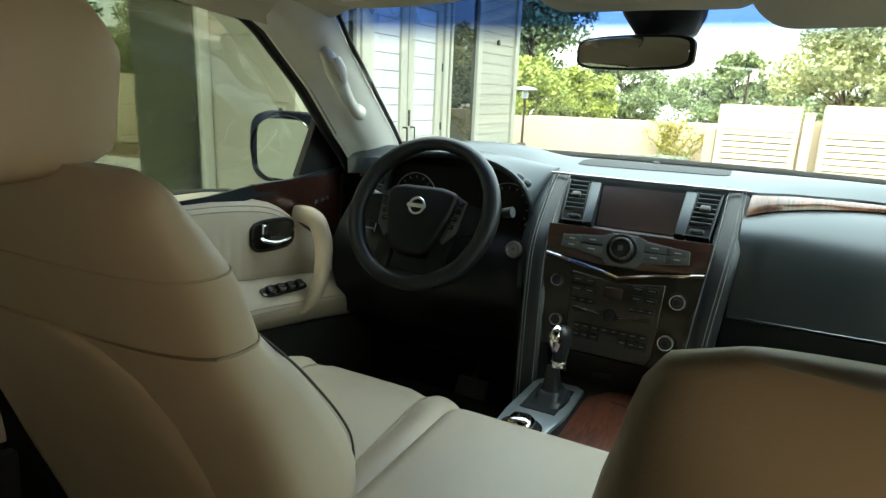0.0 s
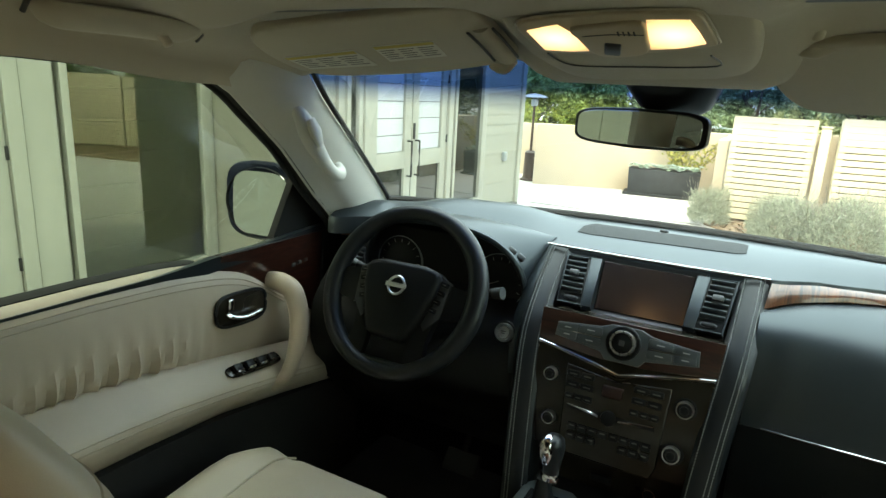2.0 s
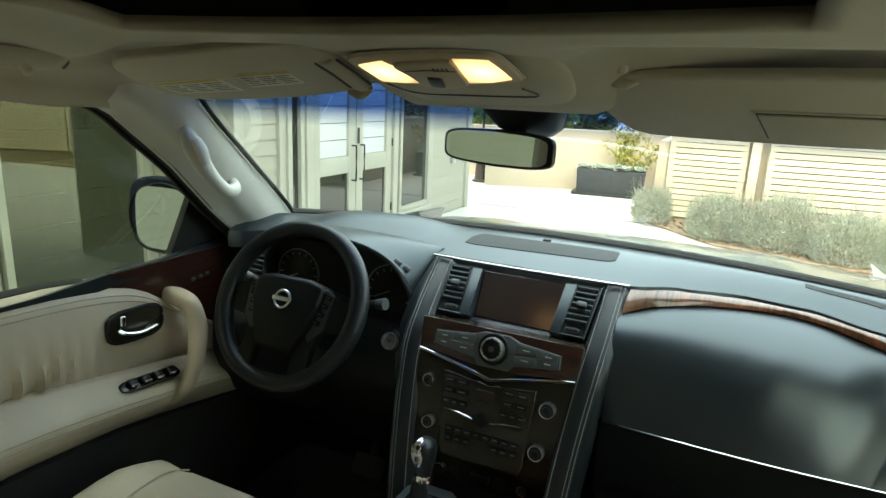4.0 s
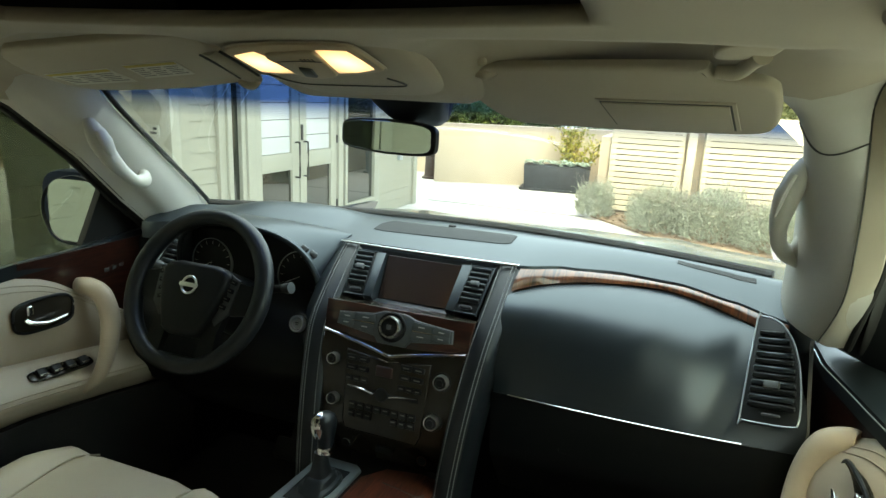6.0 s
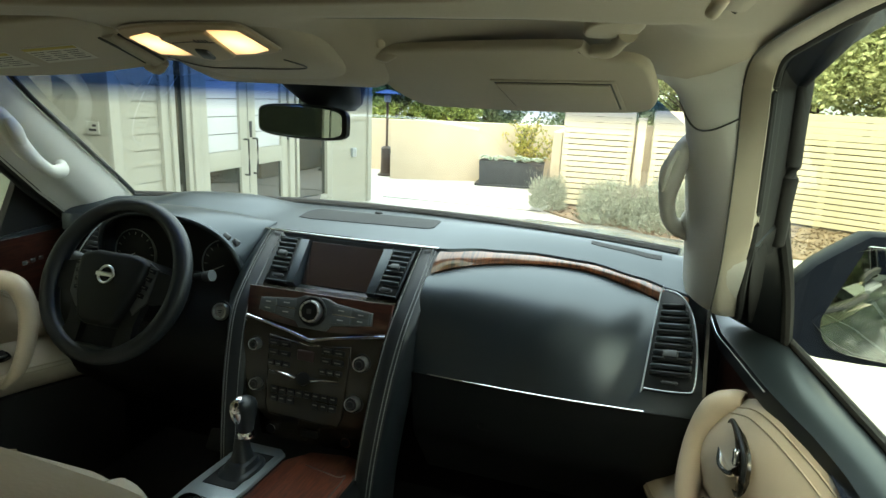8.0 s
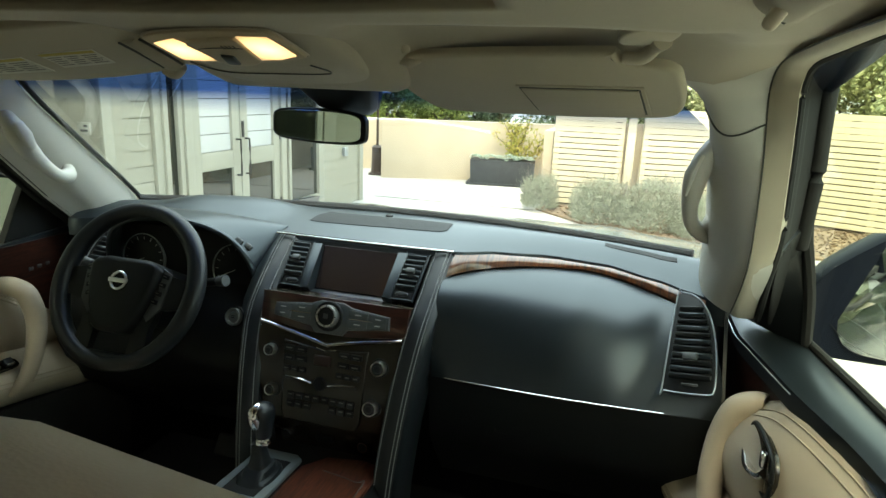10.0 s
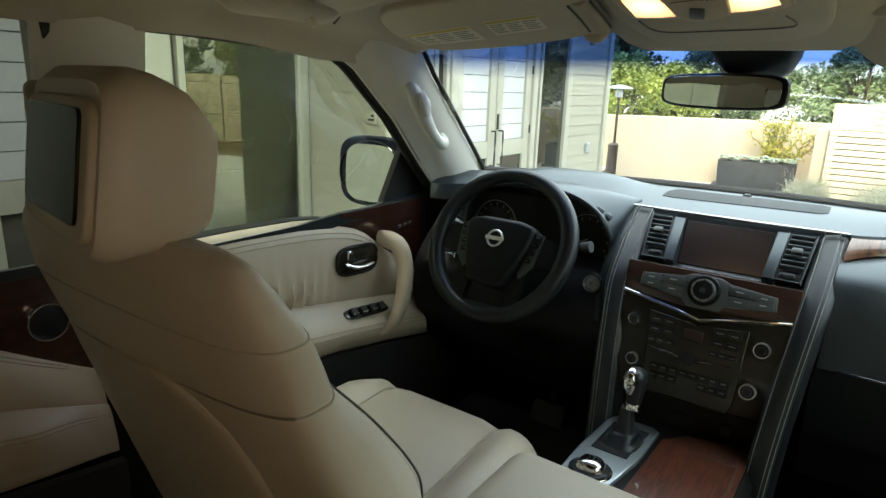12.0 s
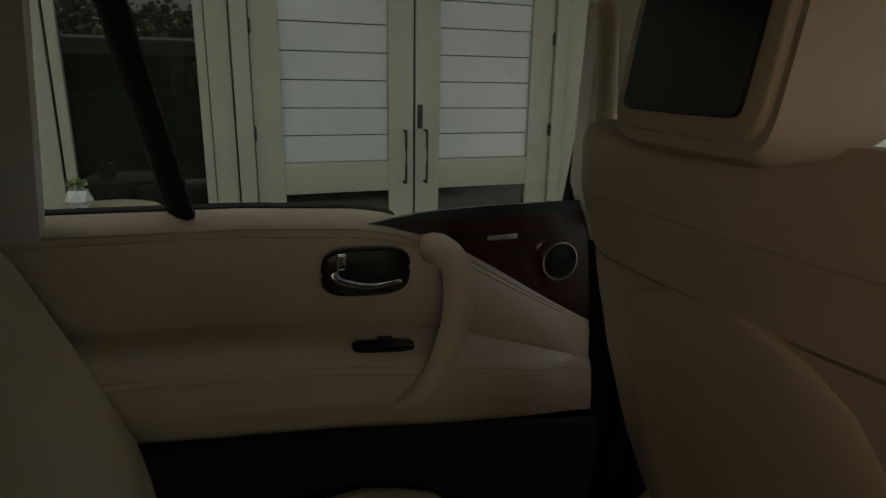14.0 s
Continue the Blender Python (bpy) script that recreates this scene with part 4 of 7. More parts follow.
# ---- seats ----
def front_seat(cx, dy, dz, yaw, label, crest, slim=1.0, lean=0.15, shift=(0, 0, 0)):
    """A bucket seat with a screen in its headrest, about the middle line x = cx."""
    S = thing("car_seat", (cx, 0.5 + dy, 0.50), label, "car seat", "front seats")
    T = lambda x, y, z: (cx + x, y + dy, z + (dz if z > 0.66 else 0))
    turn = Matrix.Translation((cx, 0.25 + dy, 0)) @ Matrix.Rotation(radians(yaw), 4, "Z") @ Matrix.Translation((-cx, -0.25 - dy, 0))

    def back_ring(z, grow=0.0):
        yf = line([(0.74, 0.56), (0.9, 0.50), (1.0, 0.475), (1.11, 0.43), (1.20, 0.388), (1.28, 0.362), (1.34, 0.33), (1.37, 0.305), (1.39, 0.28)], z)
        yr = line([(0.74, 0.430), (0.94, 0.362), (1.11, 0.312), (1.25, 0.265), (1.31, 0.245), (1.36, 0.238), (1.39, 0.255)], z)
        yc, hd = (yf + yr) / 2, (yf - yr) / 2
        hw = line([(0.74, 0.240), (0.9, 0.275), (1.05, 0.284), (1.16, 0.268), (1.215, 0.252), (1.25, 0.257), (1.30, 0.254), (1.335, 0.241), (1.36, 0.234), (1.378, 0.226), (1.386, 0.212), (1.390, 0.195)], z)
        bol = line([(0.74, 0.02), (0.9, 0.065), (1.0, 0.080), (1.08, 0.062), (1.155, 0.040), (1.2, 0.018), (1.25, 0.008), (1.36, 0.0)], z)
        out = []
        for x, y in squircle(1, 1, 44, 3.0):
            yy = y * hd
            if y > 0:
                yy += bol * (math.exp(-((abs(x) - 0.80) / 0.22) ** 2) - 0.35 * math.exp(-(x / 0.5) ** 2))
            out.append(T(x * (hw * (1 if slim == 1 else line([(1.1, slim), (1.25, slim + 0.03), (1.31, 0.985), (1.36, 1.0), (1.38, 1.01), (1.39, 1.0)], z)) + grow), yc + yy, z))
        return out

    part("backrest", loft([back_ring(z) for z in span(0.74, 1.212, 16)]), HIDE, S, "beige leather backrest with side bolsters")
    part("shoulder_pad", loft([back_ring(z, 0.0) for z in (1.216, 1.222, 1.24, 1.26, 1.28, 1.30, 1.32, 1.34, 1.355, 1.37, 1.38, 1.388)]), HIDE, S, "beige leather shoulder section")
    front = back_ring(1.214, 0.0)
    part("seam", tube([Vector(p) for p in front[-2:] + front[:25]], 0.0013, 6, 2), THREAD, S)
    part("seam", tube([Vector(p) for p in back_ring(1.296, 0.0)], 0.0014, 6, 2, True), THREAD, S)
    # piping down the sides of the backrest
    for q in (-1, 1):
        line_pts = [T(q * (line([(0.74, 0.20), (0.9, 0.225), (1.05, 0.232), (1.16, 0.222), (1.21, 0.205)], z)), line([(0.86, 0.575), (0.9, 0.560), (1.0, 0.548), (1.08, 0.500), (1.155, 0.440), (1.205, 0.398)], z) - 0.004, z) for z in span(0.86, 1.205, 8)]
        part("piping", tube(line_pts, 0.0018, 6, 4), PIPING, S)
    # rear shell with map pocket
    part("back_shell", loft([[T(x * line([(0.78, 0.200), (1.05, 0.192), (1.12, 0.178), (1.17, 0.155), (1.20, 0.118), (1.212, 0.085), (1.218, 0.05)], z), line([(0.70, 0.444), (0.94, 0.362), (1.11, 0.312), (1.25, 0.265)], z) + 0.018 + y * 0.025, z) for x, y in squircle(1, 1, 28, 3.5)] for z in (0.70, 0.80, 0.90, 1.0, 1.05, 1.09, 1.12, 1.145, 1.17, 1.186, 1.20, 1.207, 1.213, 1.218)]), HIDE, S, "beige leather map pocket on the seat back")
    # cushion
    rows = []
    for y in span(0.36, 0.965, 16):
        zt = line([(0.36, 0.80), (0.45, 0.845), (0.60, 0.862), (0.85, 0.885), (0.92, 0.880), (0.95, 0.860), (0.965, 0.83)], y)
        hw = line([(0.36, 0.22), (0.5, 0.245), (0.8, 0.255), (0.93, 0.235), (0.965, 0.20)], y)
        rr = []
        for x, z in squircle(1, 1, 40, 4.2):
            zz = (zt + 0.64) / 2 + z * (zt - 0.64) / 2
            if z > 0:
                zz += 0.032 * math.exp(-((abs(x) - 0.82) / 0.2) ** 2) * line([(0.36, 0.3), (0.5, 1), (0.85, 0.9), (0.96, 0.2)], y)
                zz -= 0.010 * math.exp(-((abs(x) - 0.56) / 0.05) ** 2)
            rr.append(T(x * hw, y, zz))
        rows.append(rr)
    part("cushion", loft(rows), HIDE, S, "beige leather seat cushion")
    for q in (-1, 1):
        part("seam", tube([T(q * 0.141, y, line([(0.45, 0.845), (0.60, 0.862), (0.85, 0.885), (0.92, 0.880), (0.955, 0.855)], y) - 0.004) for y in span(0.48, 0.955, 10)], 0.0022, 6, 3), THREAD, S)
    part("seat_base", box2(T(-0.21, 0.40, 0.51), T(0.21, 0.90, 0.66), 0.03, 3), BLACK, S)
    for q in (-1, 1):
        part("seat_rail", box2(T(q * 0.20 - 0.02, 0.30, 0.498), T(q * 0.20 + 0.02, 0.98, 0.52), 0.004, 2), IRON, S)
    # headrest and its screen
    turn = Matrix.Translation(shift) @ turn
    centre = Vector((cx + 0.0085, 0.283 + dy, 1.473 + dz))
    lie = Matrix.Translation(centre)
    if slim != 1:  # the passenger's headrest sits a little askew and is worn round on its outer side
        lie = Matrix.Translation(Vector((-0.0031, -0.0059, 0.010)) + centre) @ Matrix.Rotation(-0.0273, 4, "Z") @ Matrix.Rotation(0.0332, 4, "X") @ Matrix.Rotation(-0.0377, 4, "Y") @ Matrix.Diagonal((0.97, 1, 0.93, 1))
    sag = 0.0 if slim == 1 else 0.0263

    def settle(p):
        q = p - centre
        q.z -= sag * max(0.0, q.x / 0.138 + 0.2) ** 2 * min(1.0, max(0.0, q.z / 0.086)) * (1 + 0.7 / (1 + math.exp(-q.y / 0.018)))
        return lie @ q

    hr = []
    for y in span(0.0, 1.0, 9):
        hw = line([(0, 0.119), (0.06, 0.127), (0.35, 0.131), (0.7, 0.129), (0.88, 0.116), (0.96, 0.095), (1, 0.06)], y) * (1.0 if slim == 1 else 1.014)
        zt, zb = line(crest, y), line([(0, 1.375), (0.06, 1.366), (0.5, 1.372), (0.85, 1.385), (1, 1.41)], y)
        hr.append([settle(turn @ Vector(T(x * hw, 0.220 + 0.128 * y + lean * ((zt + zb) / 2 + z * (zt - zb) / 2 - 1.44), (zt + zb) / 2 + z * (zt - zb) / 2))) for x, z in squircle(1, 1, 44, 7.0)])
    H = part("headrest", loft(hr), HIDE, S, "tan leather headrest")
    m = lie @ Matrix.Translation(-centre) @ turn @ frame_of(T(0, 0.2225, 1.455), (1, 0, 0), (0, lean, 1))
    part("screen_housing", prism(squircle(0.112, 0.070, 32, 7), 0.010, 0.004, 3, m @ Matrix.Translation((0, 0, -0.002))), TAN, H, "tan screen housing")
    part("screen", prism(squircle(0.091, 0.056, 24, 14), 0.004, 0.001, 1, m @ Matrix.Translation((0, 0.004, 0.0075))), SCREEN, H, "dark rear entertainment screen")
    for q in (-1, 1):
        part("headrest_post", tube([T(q * 0.055, 0.262, 1.33), T(q * 0.055, 0.262, 1.385)], 0.007, 12, 2), SATIN, S)
        part("post_sleeve", disc(0.014, 0.010, 0.003, 18, Matrix.Translation(T(q * 0.055, 0.262, 1.384 - 0.006))), HIDE_DARK, S)
    return S


front_seat(-0.436, 0.0, 0.0, -9.0, "beige leather driver seat with a screen in its headrest", [(0, 1.540), (0.06, 1.553), (0.3, 1.553), (0.6, 1.536), (0.85, 1.503), (1, 1.465)])
front_seat(0.436, -0.14, 0.004, 5.4, "beige leather passenger seat with a screen in its headrest", [(0, 1.544), (0.06, 1.555), (0.3, 1.551), (0.6, 1.541), (0.85, 1.524), (0.93, 1.492), (1, 1.438)], 0.90, 0.208, (0.012, -0.004, 0.019))


def rear_seat(cx):
    S = thing("car_seat", (cx, -0.3, 0.5), "beige leather back seat beside the rear door", "car seat", "rear seats")
    rows = []
    for y in span(-0.40, 0.13, 12):
        zt = line([(-0.46, 0.82), (-0.2, 0.852), (0.0, 0.862), (0.08, 0.85), (0.13, 0.80)], y)
        hw = line([(-0.46, 0.23), (0.0, 0.245), (0.10, 0.21)], y)
        rows.append([(cx + x * hw, y, (zt + 0.62) / 2 + z * (zt - 0.62) / 2 + (0.025 * math.exp(-((abs(x) - 0.8) / 0.2) ** 2) if z > 0 else 0)) for x, z in squircle(1, 1, 32, 4)])
    part("cushion", loft(rows), HIDE, S)
    rows = []
    for z in span(0.74, 1.34, 12):
        yc = line([(0.74, -0.36), (1.0, -0.395), (1.15, -0.455), (1.34, -0.53)], z)
        hw = line([(0.74, 0.23), (1.1, 0.255), (1.25, 0.24), (1.34, 0.17)], z)
        rows.append([(cx + x * hw, yc + y * 0.085 + (0.04 * math.exp(-((abs(x) - 0.8) / 0.22) ** 2) if y > 0 else 0), z) for x, y in squircle(1, 1, 36, 3.2)])
    part("backrest", loft(rows), HIDE, S)
    part("headrest", rbox((0.26, 0.11, 0.18), 0.045, 4, Matrix.Translation((cx, -0.56, 1.44))), HIDE, S)
    part("seat_base", box2((cx - 0.2, -0.42, 0.50), (cx + 0.2, 0.0, 0.64), 0.02, 2), BLACK, S)


for cx in (-0.53, 0.53):
    rear_seat(cx)


# ---- dashboard ----
def lip(x):
    """The rear edge of the dash top: y and z."""
    if x >= 0:
        return table([(0.0, 1.340), (0.21, 1.340), (0.30, 1.385), (0.41, 1.408), (0.525, 1.398), (0.63, 1.357), (0.69, 1.318), (0.745, 1.285)], x), line([(0, 1.289), (0.21, 1.288), (0.41, 1.286), (0.525, 1.283), (0.628, 1.273), (0.692, 1.266), (0.745, 1.258)], x)
    return table([(-0.745, 1.275), (-0.64, 1.345), (-0.52, 1.36), (-0.30, 1.365), (-0.21, 1.345)], x), line([(-0.745, 1.282), (-0.45, 1.292), (-0.21, 1.289)], x)





def dash():
    D = thing("dashboard", (0, 1.4, 0.75), "black soft-touch dashboard with dark wood inlays and chrome trim", "dashboard")

    def top(u, v):
        ly, lz = lip(u)
        yb = wind_base(u) + 0.02
        z = lz + (1.304 - lz) * min(1, v * 1.6) + 0.010 * math.sin(math.pi * v)
        if u < -0.23:
            z += 0.024 * math.exp(-((u + 0.43) / 0.15) ** 4) * math.sin(math.pi * min(1, 1.1 - v) / 1.1) ** 1.2
        return (u, ly + (yb - ly) * v, z - (0.010 if v == 0 else 0))

    part("top_pad", sheet(top, span(-0.755, 0.755, 76), [0, 0.02, 0.06, 0.12, 0.2, 0.3, 0.4, 0.5, 0.6, 0.7, 0.8, 0.9, 1.0], (0, 0, -0.03)), SOFT, D, "soft black dash top")
    # centre speaker grille and passenger side defroster
    def on_top(x, y):
        ly, _ = lip(x)
        return top(x, (y - ly) / (wind_base(x) + 0.02 - ly))[2]
    spk_y = lambda x: (line([(-0.176, 1.428), (-0.150, 1.424), (0.150, 1.440), (0.163, 1.452)], x), line([(-0.176, 1.470), (-0.160, 1.505), (0.150, 1.516), (0.163, 1.505)], x))
    part("speaker_grille", sheet(lambda u, v: (u, spk_y(u)[0] + (spk_y(u)[1] - spk_y(u)[0]) * v, on_top(u, spk_y(u)[0] + (spk_y(u)[1] - spk_y(u)[0]) * v) + 0.0012), span(-0.176, 0.163, 40), span(0, 1, 8), (0, 0, -0.004)), MESHGREY, D, "black centre speaker grille")
    part("sensor_dome", disc(0.010, 0.006, 0.004, 18, Matrix.Translation((-0.01, 1.53, on_top(-0.01, 1.53) - 0.001))), BLACK, D)
    part("defroster_slot", sheet(lambda u, v: (u, 1.462 - 0.43 * (u - 0.52) + 0.014 * v, on_top(u, 1.462 - 0.43 * (u - 0.52) + 0.014 * v) + 0.0010), span(0.52, 0.665, 14), span(0, 1, 3), (0, 0, -0.004)), MESHGREY, D)

    # passenger face: a bulging panel whose upper edge arches over and runs down its outer side
    arch = smooth_line([(0.205, 1.292, 1.243), (0.263, 1.340, 1.254), (0.362, 1.375, 1.264), (0.473, 1.385, 1.268), (0.548, 1.374, 1.263), (0.631, 1.343, 1.248), (0.677, 1.310, 1.238), (0.710, 1.270, 1.222), (0.731, 1.235, 1.196), (0.743, 1.200, 1.160), (0.746, 1.178, 1.120), (0.740, 1.170, 1.090)], 8)
    foot = lambda u: Vector((0.205 + 0.535 * u, 1.222 - 0.050 * u - 0.012 * math.sin(math.pi * u), 1.054 + 0.030 * u))

    def face(u, v):
        k = u * (len(arch) - 1)
        i = min(int(k), len(arch) - 2)
        hi = arch[i].lerp(arch[i + 1], k - i)
        lo = foot(table([(0.0, 0.0), (0.62, 0.78), (1.0, 1.0)], u))
        swell = line([(0.0, 0.032), (0.10, 0.047), (0.33, 0.047), (0.43, 0.028), (0.50, 0.008), (0.60, 0.0), (1.0, 0.0)], u)
        out = 1.2 * swell * math.sin(math.pi * v ** 0.85)
        return tuple(hi.lerp(lo, v) + Vector((0, -0.75 * out, 0.66 * out)))

    part("glove_dome", sheet(face, span(0, 1, 56), span(0, 1, 25), (0, 0.02, -0.012)), SOFT, D, "domed black passenger panel")

    def strip(u, v):
        q = arch[int(u)]
        ly, lz = lip(q.x)
        hi = Vector((q.x + 0.006, ly - 0.003, lz - 0.003))
        lo = q + Vector((0, -0.002, 0.003))
        return tuple(hi.lerp(lo, v) + Vector((0, -0.005, 0.004)) * math.sin(math.pi * v))

    part("wood_strip", sheet(strip, range(1, 57), span(0, 1, 7), (0, 0.010, -0.006)), WOOD_STRIP, D, "glossy striped wood strip")
    part("dash_end", sheet(lambda u, v: (0.748 + 0.006 * v, 1.292 + 0.10 * v - 0.14 * u, 1.255 - 0.20 * u), span(0, 1, 6), span(0, 1, 4), (0.006, 0, 0)), BLACK, D, "black end panel beside the door")
    part("glove_chrome", tube([tuple(foot(u) + Vector((0, -0.004, 0.003))) for u in span(0.06, 0.84, 9)], 0.0017, 8, 4), CHROME, D, "thin chrome line")
    part("glovebox", sheet(lambda u, v: (u, line([(0, 1.222), (0.10, 1.226), (0.5, 1.245), (1, 1.36)], v) - 0.09 * max(0, u - 0.2), 1.053 + 0.055 * (u - 0.205) - 0.30 * v), span(0.20, 0.755, 12), span(0, 1, 12), (0, 0.02, 0)), BLACK, D, "black glovebox")
    part("glovebox_latch", rbox((0.11, 0.012, 0.028), 0.004, 2, Matrix.Translation((0.40, 1.228, 0.965))), BLACK, D)

    # driver knee panel and wood end piece
    part("knee_panel", sheet(lambda u, v: (u, line([(0, 1.335), (0.12, 1.27), (0.25, 1.215), (0.45, 1.205), (0.7, 1.25), (1, 1.40)], v), 1.20 - 0.46 * v), span(-0.755, -0.19, 20), span(0, 1, 16), (0, 0.02, 0)), BLACK, D, "black knee panel")
    part("wood_strip", sheet(lambda u, v: (u, 1.352 + 0.05 * v + 0.4 * max(0, -0.68 - u) * -1, 1.228 + 0.050 * v), span(-0.752, -0.585, 12), span(0, 1, 4), (0, 0.012, 0)), WOOD_STRIP, D, "glossy wood strip")
    return D


dashboard = dash()


def corner_vent(s, D):
    tl, bl, br = Vector((s * 0.640, 1.346, 1.244)), Vector((s * 0.651, 1.208, 1.107)), Vector((s * 0.731, 1.174, 1.126))
    if s < 0:
        tl, bl, br = Vector((-0.606, 1.362, 1.240)), Vector((-0.625, 1.220, 1.112)), Vector((-0.672, 1.196, 1.124))
    if s > 0:
        m = frame_of(bl - Vector((0, 0.008, -0.006)), br - bl, tl - bl)
    else:
        m = frame_of(bl - Vector((0, 0.006, -0.004)), bl - br, tl - bl)
    W, H = (br - bl).length, (tl - bl).length
    arc = lambda y: 0.06 * W + 0.96 * W * max(0.0, 1 - (y / H) ** 2) ** 0.42  # the fin's curved outer edge
    shape = [(0.004, -0.002), (0.05, -0.003), (W - 0.006, -0.001), (W, 0.004)] + [(arc(H * math.sin(a)), H * math.sin(a)) for a in span(0.10, 1.52, 12)] + [(0.006, H), (0.0, H - 0.006), (0.0, 0.004)]
    if s < 0:
        shape = [(-x, y) for x, y in shape][::-1]
    V = part("corner_vent", prism(shape, 0.008, 0.002, 2, m), BLACK, D, "fin-shaped corner air vent")
    part("vent_rim", tube([m @ Vector((x, y, 0.008)) for x, y in shape], 0.0015, 8, 2, True), SATIN, V, "satin silver rim")
    for k in range(11):
        y = 0.028 + 0.0132 * k
        xr = arc(y) - 0.007
        xm, w = (0.010 + xr) / 2, xr - 0.010
        part("slat", rbox((max(w, 0.006), 0.0085, 0.010), 0.0015, 1, m @ Matrix.Translation((s * xm, y, 0.012)) @ pose(0, 0, 0, 28, 0, 0)), SOFT if k % 2 else BLACK, V)
    part("vent_tab", rbox((0.026, 0.014, 0.010), 0.003, 2, m @ Matrix.Translation((s * 0.045, 0.062, 0.020))), GREYKEY, V)
    part("vent_dial", rbox((0.030, 0.005, 0.004), 0.002, 1, m @ Matrix.Translation((s * 0.048, 0.013, 0.010))), GREYKEY, V)


corner_vent(1, dashboard)
corner_vent(-1, dashboard)


# ---- instrument cluster ----
def cluster():
    C = thing("instrument_cluster", (-0.425, 1.35, 1.15), "black hooded instrument cluster with two silver-ringed dials", "instrument cluster")
    cx = -0.428

    def hood(u, v):
        a = math.pi * (u * 1.10 - 0.05)
        c, sn = math.cos(a), math.sin(a)
        rim = Vector((cx - 0.200 * math.copysign(abs(c) ** 0.75, c), 1.235 + 0.035 * (1 - max(0, sn)), 1.168 + 0.152 * math.copysign(abs(sn) ** 0.75, sn)))
        back = Vector((cx - 0.222 * math.copysign(abs(c) ** 0.70, c), 1.374, 1.298 + 0.014 * max(0, sn) ** 2))
        k = v * v * (3 - 2 * v)
        p = rim.lerp(back, v)
        p.z = rim.z + (back.z - rim.z) * (0.45 * v + 0.55 * k) + 0.012 * math.sin(math.pi * v)
        return tuple(p)

    part("hood", sheet(hood, span(0, 1, 48), span(0, 1, 9), (0, 0.006, -0.008)), SOFT, C, "black instrument hood")
    part("hood_edge", tube([hood(u, 0) for u in span(0, 1, 24)], 0.007, 8, 2), SOFT, C)
    part("cluster_face", box2((cx - 0.196, 1.305, 1.09), (cx + 0.192, 1.315, 1.285), 0.003, 1), RUBBER, C)
    for dx in (-0.130, 0.126):
        m = frame_of((cx + dx, 1.304, 1.198), (1, 0, 0), (0, 0.12, 1))
        dial = part("dial", disc(0.060, 0.004, 0.001, 36, m), BLACK, C, "round black dial")
        part("dial_ring", ring(0.0588, 0.0610, 0.008, 48, m), SATIN, dial, "silver ring")
        for k in range(13):
            a = radians(225 - 22.5 * k)
            part("tick", rbox((0.008, 0.0012, 0.0008), 0, 1, m @ Matrix.Translation((0.050 * math.cos(a), 0.050 * math.sin(a), 0.005)) @ Matrix.Rotation(a, 4, "Z")), INK, dial)
        part("needle", rbox((0.042, 0.0018, 0.001), 0, 1, m @ Matrix.Rotation(radians(205), 4, "Z") @ Matrix.Translation((0.02, 0, 0.007))), INK, dial)
    side = [(1.352, 1.290), (1.318, 1.266), (1.262, 1.225), (1.215, 1.175), (1.195, 1.12), (1.20, 1.06), (1.22, 1.0)]
    part("hood_flank", sheet(lambda u, v: (-0.206 - 0.024 * u, side[v][0] + 0.006 * u, side[v][1] - 0.012 * u * u), span(0, 1, 6), range(len(side)), (0, 0.02, 0)), SOFT, C, "soft black panel beside the dials")
    for k in range(2):
        part("trip_key", rbox((0.019, 0.014, 0.010), 0.004, 3, Matrix.Translation((-0.262 + 0.017 * k, 1.260 + 0.009 * k, 1.281 - 0.013 * k)) @ pose(0, 0, 0, 48, 30, 0)), GREYKEY, C)


cluster()


